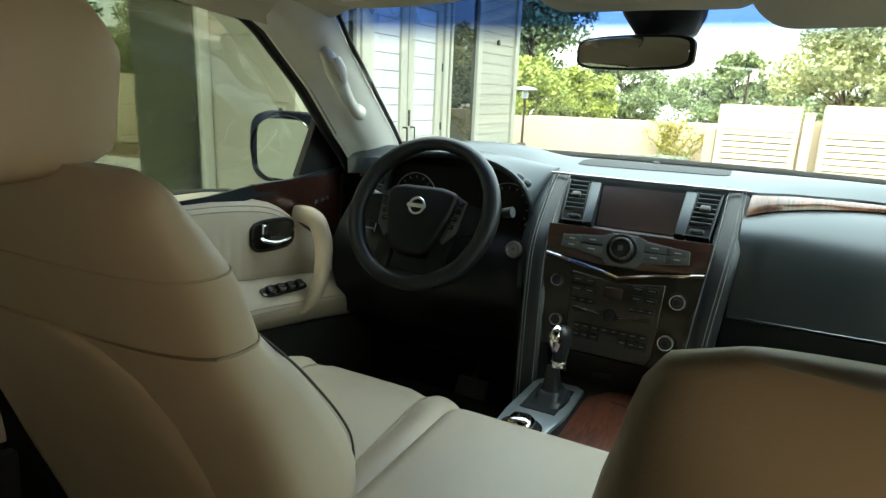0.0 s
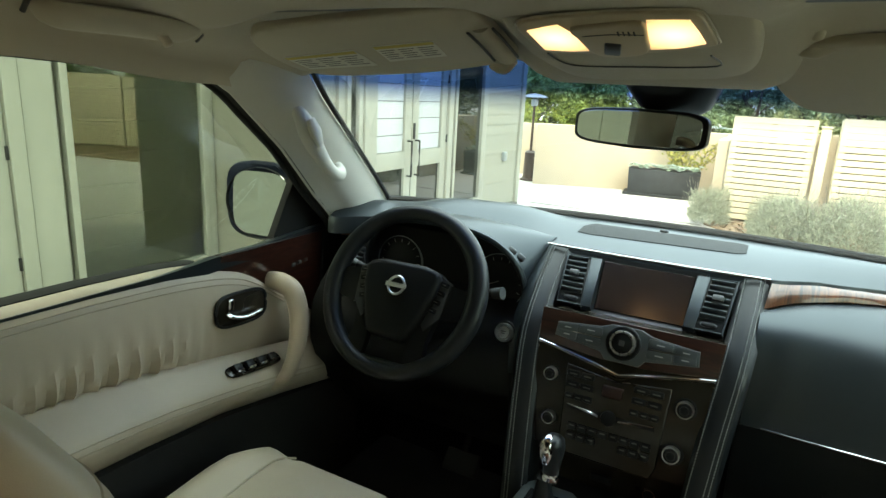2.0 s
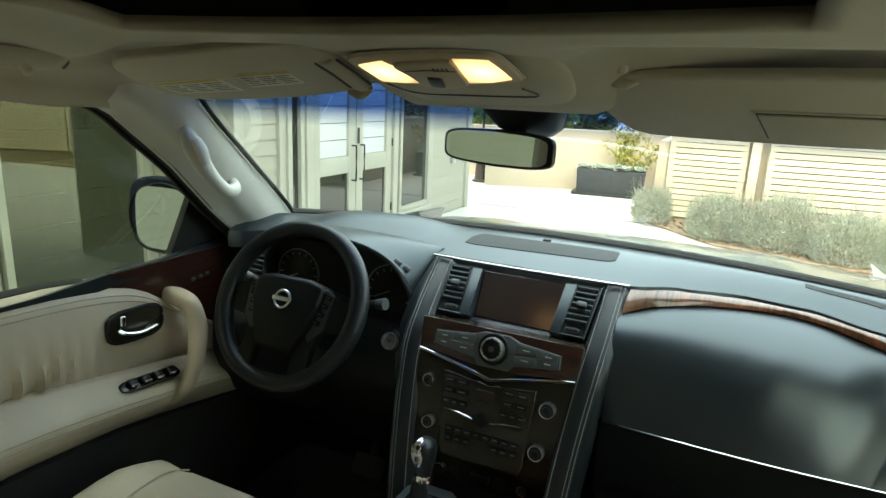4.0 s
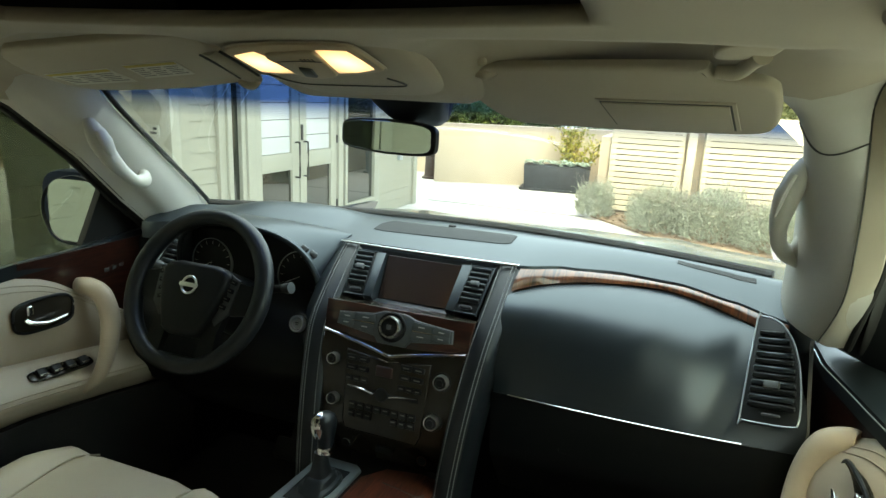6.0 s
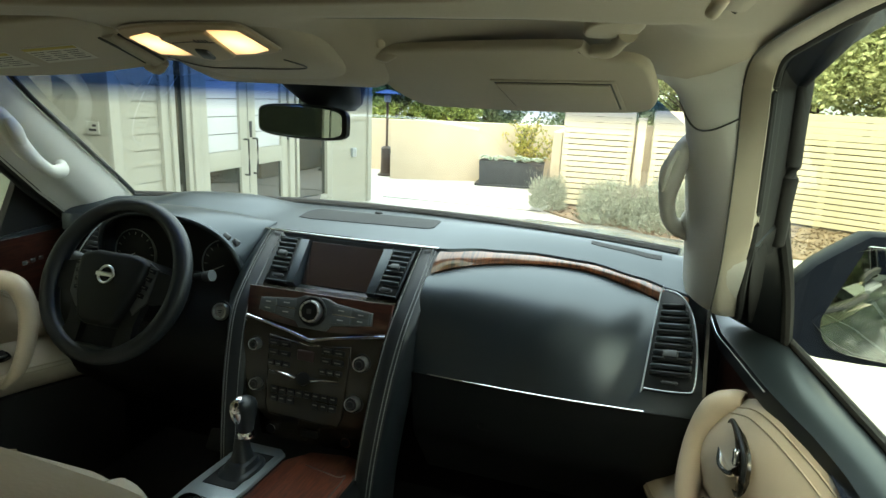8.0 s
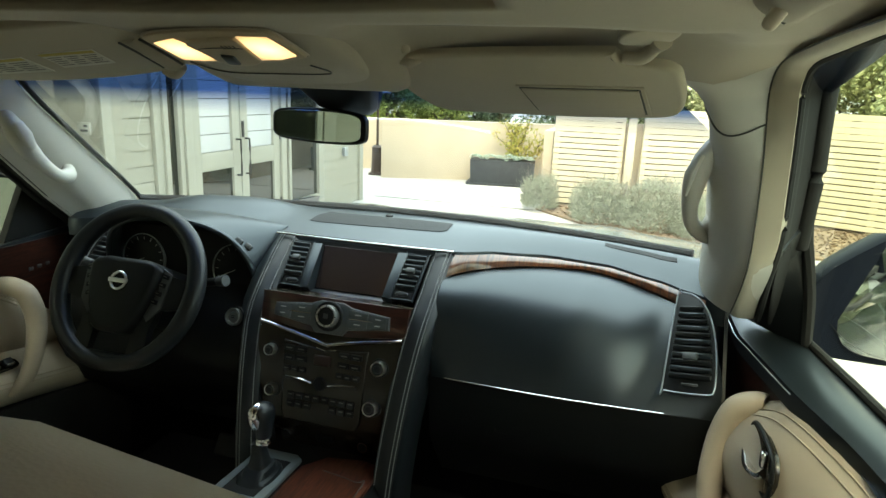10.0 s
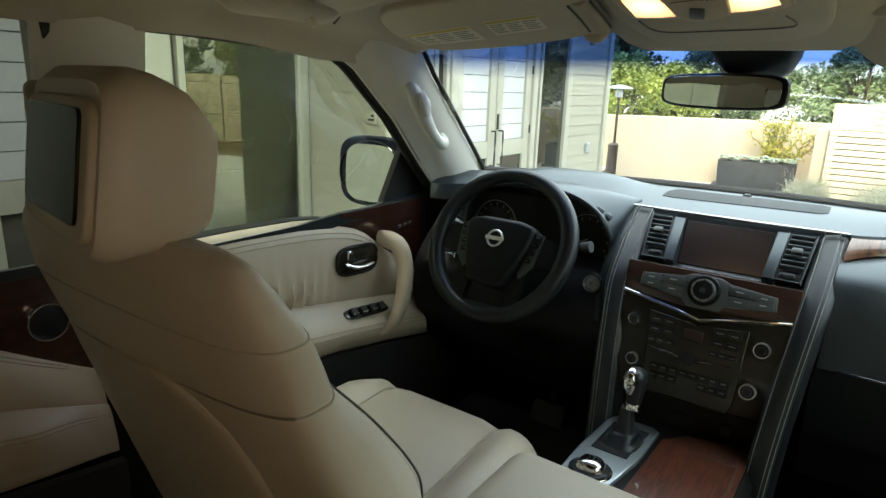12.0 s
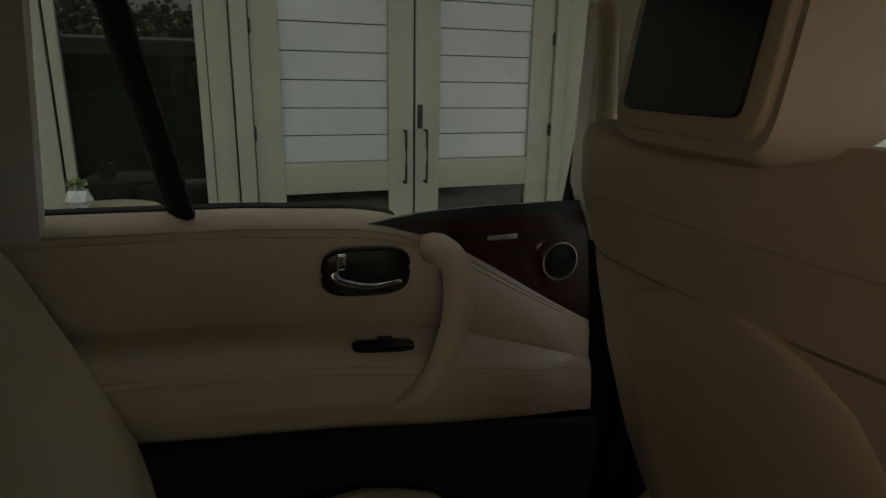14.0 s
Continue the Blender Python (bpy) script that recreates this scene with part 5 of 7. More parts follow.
# ---- steering wheel ----
def wheel():
    W = thing("steering_wheel", (-0.428, 1.20, 1.15), "black leather steering wheel with a grey-keyed hub and chrome emblem", "steering wheel")
    m = frame_of((-0.428, 1.1035, 1.2041), (1, 0, 0), (0, 0.477, 0.879)) @ Matrix.Scale(0.94, 4)
    P = lambda x, y, z=0.0: m @ Vector((x, y, z))
    part("rim", tube([P(0.1745 * math.cos(a), 0.1745 * math.sin(a), 0.0) for a in span(0, 2 * math.pi, 37)[:-1]], [0.0158 + 0.0042 * abs(math.cos(a)) ** 1.5 for a in span(0, 2 * math.pi, 37)[:-1]], 16, 3, True, up=m.to_3x3() @ Vector((0, 0, 1))), BLACK_HIDE, W, "black leather rim")
    hub = [(-0.092, 0.036), (-0.082, 0.050), (-0.05, 0.058), (0.05, 0.058), (0.082, 0.050), (0.092, 0.036), (0.088, 0.0), (0.070, -0.055), (0.050, -0.098), (0.030, -0.108), (-0.030, -0.108), (-0.050, -0.098), (-0.070, -0.055), (-0.088, 0.0)]
    part("hub_pad", prism(hub, 0.046, 0.014, 4, m @ Matrix.Translation((0, 0, -0.020))), BLACK, W, "black airbag pad")
    em = m @ Matrix.Translation((0, 0.004, 0.0275))
    part("emblem_ring", ring(0.0165, 0.0215, 0.004, 32, em), KNOB_METAL, W, "chrome ring emblem")
    part("emblem_bar", rbox((0.050, 0.010, 0.004), 0.002, 2, em @ Matrix.Translation((0, 0, 0.003))), KNOB_METAL, W)
    for s in (-1, 1):
        sp = part("spoke", loft([[P(s * x + 0, y + dy, z) for x, y, dy, z in ((0.080, 0.040, 0, -0.012), (0.080, 0.040, 0, 0.004), (0.080, -0.030, 0, 0.004), (0.080, -0.030, 0, -0.012))],
                                   [P(s * x, y, z) for x, y, z in ((0.115, 0.030, -0.012), (0.115, 0.030, 0.003), (0.108, -0.045, 0.003), (0.108, -0.045, -0.012))],
                                   [P(s * x, y, z) for x, y, z in ((0.166, 0.022, -0.008), (0.166, 0.022, 0.002), (0.163, -0.035, 0.002), (0.163, -0.035, -0.008))]]), BLACK, W)
        part("spoke_key_panel", prism([(s * x, y) for x, y in ((0.086, 0.046), (0.113, 0.034), (0.106, -0.042), (0.078, -0.074), (0.068, -0.062), (0.088, -0.005))][::s], 0.006, 0.002, 2, m @ Matrix.Translation((0, 0, 0.0005))), GREYKEY, W, "dark grey key panel")
        for k in range(4):
            part("spoke_key", rbox((0.020, 0.011, 0.005), 0.002, 2, m @ Matrix.Translation((s * (0.099 - 0.0045 * k), 0.028 - 0.019 * k, 0.0075)) @ Matrix.Rotation(-s * 0.2, 4, "Z")), BLACK, W)
            part("key_print", rbox((0.009, 0.0018, 0.0006), 0, 1, m @ Matrix.Translation((s * (0.099 - 0.0045 * k), 0.028 - 0.019 * k, 0.0102)) @ Matrix.Rotation(-s * 0.2, 4, "Z")), INK_DIM, W)
        part("lower_spoke", loft([[P(s * x, y, z) for x, y, z in ((0.062, -0.060, -0.018), (0.062, -0.060, 0.002), (0.098, -0.038, 0.002), (0.098, -0.038, -0.018))],
                                  [P(s * x, y, z) for x, y, z in ((0.050, -0.105, -0.014), (0.050, -0.105, 0.004), (0.088, -0.095, 0.004), (0.088, -0.095, -0.014))],
                                  [P(s * x, y, z) for x, y, z in ((0.050, -0.168, -0.010), (0.050, -0.168, 0.006), (0.095, -0.146, 0.006), (0.095, -0.146, -0.010))]]), BLACK, W, "black lower spoke")
    part("lower_bridge", rbox((0.12, 0.026, 0.018), 0.008, 3, m @ Matrix.Translation((0, -0.162, -0.002))), SOFT, W)
    part("column", tube([P(0, 0, -0.02), P(0, -0.005, -0.10), P(0, -0.01, -0.20)], [0.055, 0.065, 0.07], 18, 4), BLACK, W)
    for s in (-1, 1):
        st = part("stalk", tube([P(s * 0.05, 0.01, -0.085), P(s * 0.13, 0.035, -0.076), P(s * 0.178, 0.045, -0.068)], [0.007, 0.008, 0.010], 10, 4), BLACK, W, "black column stalk")
        part("stalk_tip", tube([P(s * 0.176, 0.0445, -0.0685), P(s * 0.198, 0.048, -0.064)], [0.0105, 0.0125], 14, 3), GREYKEY, st)


wheel()


# ---- centre stack ----
def stack():
    K = thing("centre_stack", (0, 1.25, 0.80), "centre stack with display, air vents, wood panel and black control keys", "control panel")
    F = lambda o, x, y: frame_of(o, x, y)
    # backing body
    rows = []
    for y, z, hx in ((1.36, 1.285, 0.165), (1.35, 1.272, 0.165), (1.290, 1.184, 0.163), (1.205, 1.196, 0.162), (1.186, 1.145, 0.158), (1.162, 1.118, 0.155), (1.140, 1.020, 0.150), (1.138, 0.950, 0.146), (1.172, 0.930, 0.146), (1.176, 0.865, 0.144)):
        rows.append([(-hx, y, z), (hx, y, z), (hx, y + 0.14, z - 0.03), (-hx, y + 0.14, z - 0.03)])
    part("stack_body", loft(rows), PIANO, K, "glossy black stack body")
    # display between two vents, on the leaning upper face
    m = F((0, 1.252, 1.196), (1, 0, 0), (0, 0.082, 0.076))
    H = 0.111
    md = F((0, 1.2735, 1.190), (1, 0, 0), (0, 0.058, 0.0845))
    part("display_bezel", prism([(-0.100, -0.004), (0.100, -0.004), (0.106, 0.112), (-0.106, 0.112)], 0.006, 0, 1, md @ Matrix.Translation((0, 0, -0.009))), BLACK, K)
    part("display_sill", box2((-0.094, 1.243, 1.180), (0.094, 1.276, 1.1895), 0.003, 2), SOFT, K, "dark ledge below the display")
    part("display", prism([(-0.0835, 0.001), (0.0835, 0.001), (0.0875, 0.1025), (-0.0875, 0.1025)], 0.004, 0.001, 1, md @ Matrix.Translation((0, 0, -0.004))), DISPLAY, K, "dark red-brown navigation display")
    for s in (-1, 1):
        vp = [(s * 0.104, -0.002), (s * 0.152, -0.002), (s * 0.162, H), (s * 0.112, H)]
        V = part("air_vent", prism(vp[::s], 0.008, 0.002, 2, m), BLACK, K, "black centre air vent")
        part("vent_frame", tube([m @ Vector((x, y, 0.010)) for x, y in vp for _ in (0, 1)], 0.0014, 8, 2, True), SOFT, V, "dark frame")
        part("vent_cheek", prism([(s * 0.0850, -0.003), (s * 0.105, -0.003), (s * 0.113, H), (s * 0.0905, H)][::s], 0.0385, 0.002, 2, m @ Matrix.Translation((0, 0, -0.027))), SOFT, K, "dark cheek between vent and display")
        for k in range(7):
            y = 0.026 + 0.0125 * k
            part("slat", rbox((0.042, 0.0095, 0.004), 0.0015, 2, m @ Matrix.Translation((s * (0.1305 + 0.008 * k / 7), y, 0.014)) @ pose(0, 0, 0, 48, 0, 0)), SOFT, V)
        part("vent_tab", rbox((0.020, 0.013, 0.010), 0.003, 2, m @ Matrix.Translation((s * 0.134, 0.062, 0.021))), GREYKEY, V)
        part("vent_dial", prism(squircle(0.013, 0.0048, 20, 2.2), 0.008, 0.002, 2, m @ Matrix.Translation((s * 0.127, 0.0095, 0.006))), BLACK, V)
        part("dial_band", tube([m @ Vector((s * 0.127 + x, 0.0095 + y, 0.012)) for x, y in squircle(0.0135, 0.0052, 16, 2.2)], 0.0009, 6, 2, True), GREYKEY, V)
    part("top_chrome", tube([(x, 1.338 - 0.006 * (1 - (x / 0.21) ** 2), 1.290) for x in span(-0.212, 0.212, 7)], 0.0042, 8, 4, flat=0.7), CHROME, K, "chrome strip under the dash top")
    # wood panel with the wing-shaped control plate
    w = F((0, 1.184, 1.142), (1, 0, 0), (0, 0.020, 0.056))
    part("wood_panel", prism([(-0.160, 0.0), (-0.05, -0.014), (0, -0.024), (0.05, -0.014), (0.160, 0.0), (0.164, 0.060), (-0.164, 0.060)], 0.010, 0.003, 2, w @ Matrix.Translation((0, 0, -0.004))), WOOD, K, "dark red lacquered wood panel")
    wing = [(-0.128, 0.012), (-0.040, 0.000), (-0.030, -0.012), (0.030, -0.012), (0.040, 0.000), (0.128, 0.012), (0.126, 0.038), (0.045, 0.046), (0.025, 0.054), (-0.025, 0.054), (-0.045, 0.046), (-0.126, 0.038)]
    plate = part("control_plate", prism(wing, 0.010, 0.003, 2, w @ Matrix.Translation((0, 0, 0.006))), KEYPAD, K, "silver-grey wing-shaped control plate")
    for s in (-1, 1):
        for x, y, wd in ((0.062, 0.034, 0.040), (0.105, 0.031, 0.034), (0.062, 0.015, 0.040), (0.105, 0.018, 0.034)):
            part("plate_key", rbox((wd + 0.002, 0.0145, 0.003), 0.0012, 2, w @ Matrix.Translation((s * x, y, 0.017)) @ Matrix.Rotation(-s * 0.06 if y > 0.02 else s * 0.06, 4, "Z")), KEYPAD, plate)
            part("key_print", rbox((wd * 0.34, 0.0020, 0.0006), 0, 1, w @ Matrix.Translation((s * x, y, 0.0193))), INK, plate)
        part("plate_line", rbox((0.075, 0.0014, 0.001), 0, 1, w @ Matrix.Translation((s * 0.080, 0.0245, 0.0175))), CHROME, plate)
    k0 = w @ Matrix.Translation((-0.002, 0.024, 0.014))
    knob = part("selector_knob", disc(0.0215, 0.016, 0.004, 32, k0), BLACK, K, "round selector knob")
    part("knob_ring", ring(0.0178, 0.0225, 0.019, 36, k0), KNOB_METAL, knob, "chrome ring")
    part("knob_cap", disc(0.0178, 0.0185, 0.003, 28, k0), BLACK, knob)
    part("cap_mark", rbox((0.010, 0.010, 0.001), 0.0004, 1, k0 @ Matrix.Translation((0, 0, 0.0186))), GREYKEY, knob)
    for k in range(8):
        a = math.pi * k / 4
        part("ring_notch", rbox((0.0012, 0.006, 0.002), 0, 1, k0 @ Matrix.Rotation(a, 4, "Z") @ Matrix.Translation((0, 0.019, 0.0188))), BLACK, knob)
    part("knob_collar", ring(0.0245, 0.031, 0.006, 36, k0), BLACK, knob)
    for s in (-1, 1):
        part("chevron_chrome", tube([(s * 0.158, 1.178, 1.139), (s * 0.11, 1.174, 1.132), (s * 0.05, 1.168, 1.122), (0, 1.162, 1.112)], [0.0050, 0.0056, 0.0060, 0.0060], 10, 4, flat=0.8), CHROME, K, "half of the chevron-shaped chrome strip")
        part("chevron_line", tube([(s * 0.158, 1.174, 1.129), (s * 0.11, 1.170, 1.122), (s * 0.05, 1.164, 1.111), (0, 1.158, 1.100)], 0.0018, 8, 4), CHROME, K, "thin second chrome line")
    # lower key field
    q = F((0, 1.140, 1.000), (1, 0, 0), (0, 0.020, 0.089))
    part("key_field", prism([(-0.080, -0.050), (0.080, -0.050), (0.088, -0.030), (0.094, 0.116), (0.03, 0.108), (0, 0.103), (-0.03, 0.108), (-0.094, 0.116), (-0.088, -0.030)], 0.010, 0.004, 3, q @ Matrix.Translation((0, 0, -0.002))), PIANO, K, "dark brown gloss key field")
    for s in (-1, 1):
        for r, (y, wd) in enumerate(((0.100, 0.053), (0.080, 0.053), (0.058, 0.053))):
            n = 2 if r < 2 else 3
            for k in range(n):
                part("key", rbox((wd / n - 0.002, 0.0115, 0.006), 0.002, 2, q @ Matrix.Translation((s * (0.061 - 0.001 * r) - 0.004 + (k - (n - 1) / 2) * wd / n, y, 0.009))), BLACK, K)
                part("key_print", rbox((wd / n * 0.5, 0.0022, 0.0006), 0, 1, q @ Matrix.Translation((s * (0.061 - 0.001 * r) - 0.004 + (k - (n - 1) / 2) * wd / n, y, 0.0123))), INK_DIM, K)
    part("hazard_key", rbox((0.038, 0.022, 0.008), 0.004, 3, q @ Matrix.Translation((-0.004, 0.083, 0.008))), plain("dark_red_key", (0.026, 0.010, 0.009), 0.35), K, "dark red hazard key")
    part("disc_slot", rbox((0.160, 0.007, 0.004), 0.001, 1, q @ Matrix.Translation((-0.004, 0.038, 0.007))), RUBBER, K)
    for s in (-1, 1):
        part("slot_chrome", tube([q @ Vector((s * 0.078 - 0.004, 0.043, 0.010)), q @ Vector((s * 0.045 - 0.004, 0.040, 0.012)), q @ Vector((s * 0.018 - 0.004, 0.035, 0.012))], [0.0014, 0.0024, 0.0020], 8, 5), CHROME, K, "chrome slot trim")
    part("slot_knob", disc(0.014, 0.010, 0.004, 26, q @ Matrix.Translation((-0.004, 0.036, 0.006))), BLACK, K)
    for r, y in enumerate((0.010, -0.008)):
        for k in range(8):
            if k in (3, 4) and r:
                continue
            part("key", rbox((0.0165, 0.014, 0.006), 0.002, 2, q @ Matrix.Translation((-0.0665 + 0.019 * k, y - 0.006, 0.009))), BLACK, K)
            part("key_print", rbox((0.009, 0.0022, 0.0006), 0, 1, q @ Matrix.Translation((-0.0665 + 0.019 * k, y - 0.004, 0.0123))), INK_DIM, K)
    for x, z in ((-0.121, 1.088), (0.119, 1.085), (-0.1115, 1.008), (0.1095, 1.005)):
        big = 0.80 if x < 0 else 0.97
        km = frame_of((x, 1.150 - (1.089 - z) * 0.22 + 0.010, z), (1, 0, 0), (0, 0.22, 0.97))
        kb = part("rotary_knob", disc(0.0135 * big, 0.018, 0.004, 24, km), BLACK, K, "black rotary knob with a chrome ring")
        part("knob_ring", ring(0.0128 * big, 0.0152 * big, 0.0195, 28, km), KNOB_METAL, kb)
        part("knob_seat", ring(0.0150 * big, 0.021 * big, 0.005, 28, km), BLACK, kb)
        part("knob_cap", disc(0.0128 * big, 0.021, 0.003, 20, km), BLACK, kb)
        part("knob_mark", ring(0.0070 * big, 0.0085 * big, 0.0216, 20, km), GREYKEY, kb)
    # sockets below
    for x, z in ((-0.098, 0.892), (0.080, 0.896)):
        km = frame_of((x, 1.173, z), (1, 0, 0), (0, 0, 1))
        so = part("socket", disc(0.0115, 0.010, 0.003, 24, km), BLACK, K, "round power socket")
        part("socket_ring", ring(0.009, 0.012, 0.012, 24, km), CHROME, so)
    part("usb_cover", rbox((0.040, 0.008, 0.016), 0.003, 2, Matrix.Translation((-0.010, 1.170, 0.893))), BLACK, K)
    # stitched leather flanks
    for s in (-1, 1):
        spine = [(0.190, 1.356, 1.283), (0.189, 1.323, 1.262), (0.186, 1.251, 1.205), (0.181, 1.190, 1.145), (0.172, 1.148, 1.060), (0.163, 1.116, 0.960), (0.156, 1.094, 0.860), (0.153, 1.084, 0.760), (0.152, 1.080, 0.56)]
        pts = smooth_line(spine, 5)
        rings = []
        for i, p in enumerate(pts):
            h = line([(0, 0.028), (1, 0.025)], i / len(pts))
            rings.append([(s * (p.x - h), p.y + 0.002, p.z), (s * (p.x - h * 0.6), p.y - 0.008, p.z + 0.003), (s * p.x, p.y - 0.010, p.z + 0.004), (s * (p.x + h * 0.7), p.y - 0.006, p.z + 0.003), (s * (p.x + h), p.y + 0.004, p.z), (s * (p.x + h), p.y + 0.10, p.z - 0.03), (s * (p.x - h), p.y + 0.10, p.z - 0.03)])
        fk = part("leather_flank", loft(rings), BLACK_HIDE, K, "black leather flank with pale stitching")
        for off in (-0.86, 0.34, 0.66):
            dash_pts = smooth_line([(s * (p.x + off * 0.022), p.y - 0.0098 + 0.0042 * max(0, abs(off) - 0.2), p.z + 0.0035) for p in pts[::2]], 8)
            bm = bmesh.new()
            for a, b in list(zip(dash_pts, dash_pts[1:]))[::1]:
                mid, d = (a + b) / 2, (b - a)
                bmesh.ops.create_cube(bm, size=1.0, matrix=frame_of(mid, d, (1, 0, 0)) @ Matrix.Diagonal((min(d.length * 0.6, 0.005), 0.0016, 0.0016, 1)))
            part("stitching", bm, STITCH, fk, "pale stitching", smooth=False)
    return K


stack()
sb = thing("start_button", (-0.242, 1.20, 1.11), "round engine start button with a chrome ring", "start button")
km = frame_of((-0.242, 1.206, 1.124), (1, 0, 0), (0, 0.35, 0.94))
part("button", disc(0.0125, 0.010, 0.003, 28, km), BRUSHED, sb, "brushed grey button")
for k in (0, 1):
    part("print_bar", rbox((0.010 - 0.003 * k, 0.0018, 0.0006), 0, 1, km @ Matrix.Translation((0, 0.002 - 0.004 * k, 0.0102))), BLACK, sb)
part("button_ring", ring(0.0140, 0.0192, 0.013, 36, km), KNOB_METAL, sb, "chrome ring")
part("button_seat", ring(0.0195, 0.024, 0.004, 32, km), BLACK, sb)


# ---- console ----
def console():
    C = thing("centre_console", (0, 0.85, 0.5), "black centre console with silver shifter plate and red-brown wood lid", "console")
    rows = []
    for y in span(0.18, 1.18, 14):
        zt = line([(0.18, 0.90), (0.5, 0.90), (0.8, 0.885), (1.10, 0.868), (1.18, 0.866)], y)
        rows.append([(-0.160, y, 0.50), (-0.150, y, zt - 0.02), (-0.138, y, zt), (0.138, y, zt), (0.150, y, zt - 0.02), (0.160, y, 0.50)])
    part("console_body", loft(rows), BLACK, C)
    m = frame_of((-0.078, 1.005, 0.8745), (1, 0, 0), (0, 1, -0.06))
    part("shifter_plate", prism([(-0.054, -0.155), (0.034, -0.165), (0.048, -0.03), (0.046, 0.105), (0.03, 0.118), (-0.045, 0.118), (-0.058, 0.10), (-0.060, -0.06)], 0.008, 0.003, 3, m), SATIN, C, "satin silver shifter plate")
    part("shifter_well", prism([(-0.040, -0.045), (0.030, -0.045), (0.032, 0.085), (-0.042, 0.085)], 0.006, 0.002, 2, m @ Matrix.Translation((0, 0, 0.004))), RUBBER, C)
    part("shifter_boot", loft([[(-0.078 + x * hx, yc + y * hy, z) for x, y in squircle(1, 1, 24, 3.0)] for yc, z, hx, hy in ((1.025, 0.878, 0.036, 0.054), (1.027, 0.888, 0.033, 0.047), (1.028, 0.891, 0.027, 0.038), (1.029, 0.902, 0.024, 0.031), (1.030, 0.905, 0.019, 0.023), (1.030, 0.922, 0.015, 0.017), (1.030, 0.952, 0.011, 0.012))]), BLACK_HIDE, C, "black leather shifter boot")
    sh = part("shift_knob", loft([[(-0.068 + x * hx, yc + y * hy, z) for x, y in squircle(1, 1, 22, 2.4)] for yc, z, hx, hy in ((1.030, 0.952, 0.010, 0.011), (1.030, 0.962, 0.013, 0.014), (1.032, 0.975, 0.014, 0.016), (1.034, 0.995, 0.017, 0.021), (1.033, 1.012, 0.019, 0.025), (1.030, 1.026, 0.018, 0.024), (1.028, 1.034, 0.012, 0.017), (1.028, 1.037, 0.004, 0.006))]), BLACK_HIDE, C, "black leather shift knob")
    part("shift_collar", ring(0.010, 0.0165, 0.012, 24, Matrix.Translation((-0.068, 1.030, 0.955))), CHROME, sh)
    part("shift_cap", loft([[(-0.0745 + x * hx, yc + y * hy, z) for x, y in squircle(1, 1, 18, 2.2)] for yc, z, hx, hy in ((1.016, 0.990, 0.007, 0.008), (1.014, 1.005, 0.012, 0.013), (1.016, 1.020, 0.014, 0.016), (1.020, 1.032, 0.012, 0.014), (1.024, 1.0385, 0.004, 0.005))]), CHROME, sh, "chrome knob cap")
    dm = Matrix.Translation((-0.086, 0.882, 0.884)) @ pose(0, 0, 0, -3, 0, 0)
    dial = part("drive_dial", disc(0.036, 0.012, 0.003, 36, dm), BLACK, C, "round drive mode dial")
    part("dial_rim", ring(0.033, 0.040, 0.008, 40, dm), CHROME, dial, "chrome rim")
    part("dial_grip", loft([[dm @ Vector((x * hx, y * hy, z)) for x, y in squircle(1, 1, 24, 2.6)] for z, hx, hy in ((0.012, 0.025, 0.025), (0.020, 0.024, 0.024), (0.026, 0.018, 0.018), (0.028, 0.008, 0.008))]), CHROME, dial)
    lid = frame_of((0.060, 0.985, 0.876), (1, 0, 0), (0, 1, -0.05))
    L = part("wood_lid", prism([(-0.080, -0.30), (0.074, -0.30), (0.074, 0.155), (0.03, 0.165), (-0.045, 0.150), (-0.080, 0.10)], 0.008, 0.003, 3, lid), WOOD_LID, C, "red-brown lacquered wood lid")
    part("lid_line", tube([lid @ Vector((x, y, 0.008)) for x, y in ((-0.03, 0.10), (0.045, 0.085), (0.062, 0.07), (0.062, -0.25))], 0.0015, 6, 4), PIPING, L)
    part("armrest_lid", rbox((0.325, 0.50, 0.10), 0.036, 5, Matrix.Translation((0, 0.495, 0.940))), HIDE, C, "beige leather armrest lid")


console()
pd = thing("pedals", (-0.40, 1.45, 0.5), "two black foot pedals above the carpet", "pedals")
part("brake_pedal", rbox((0.10, 0.02, 0.06), 0.008, 2, Matrix.Translation((-0.42, 1.42, 0.64)) @ pose(0, 0, 0, -35, 0, 0)), RUBBER, pd)
part("pedal_arm", tube([(-0.42, 1.43, 0.65), (-0.42, 1.52, 0.80), (-0.42, 1.62, 0.95)], 0.010, 8, 3), IRON, pd)
part("accelerator", rbox((0.06, 0.02, 0.16), 0.008, 2, Matrix.Translation((-0.29, 1.47, 0.60)) @ pose(0, 0, 0, -30, 0, 0)), RUBBER, pd)


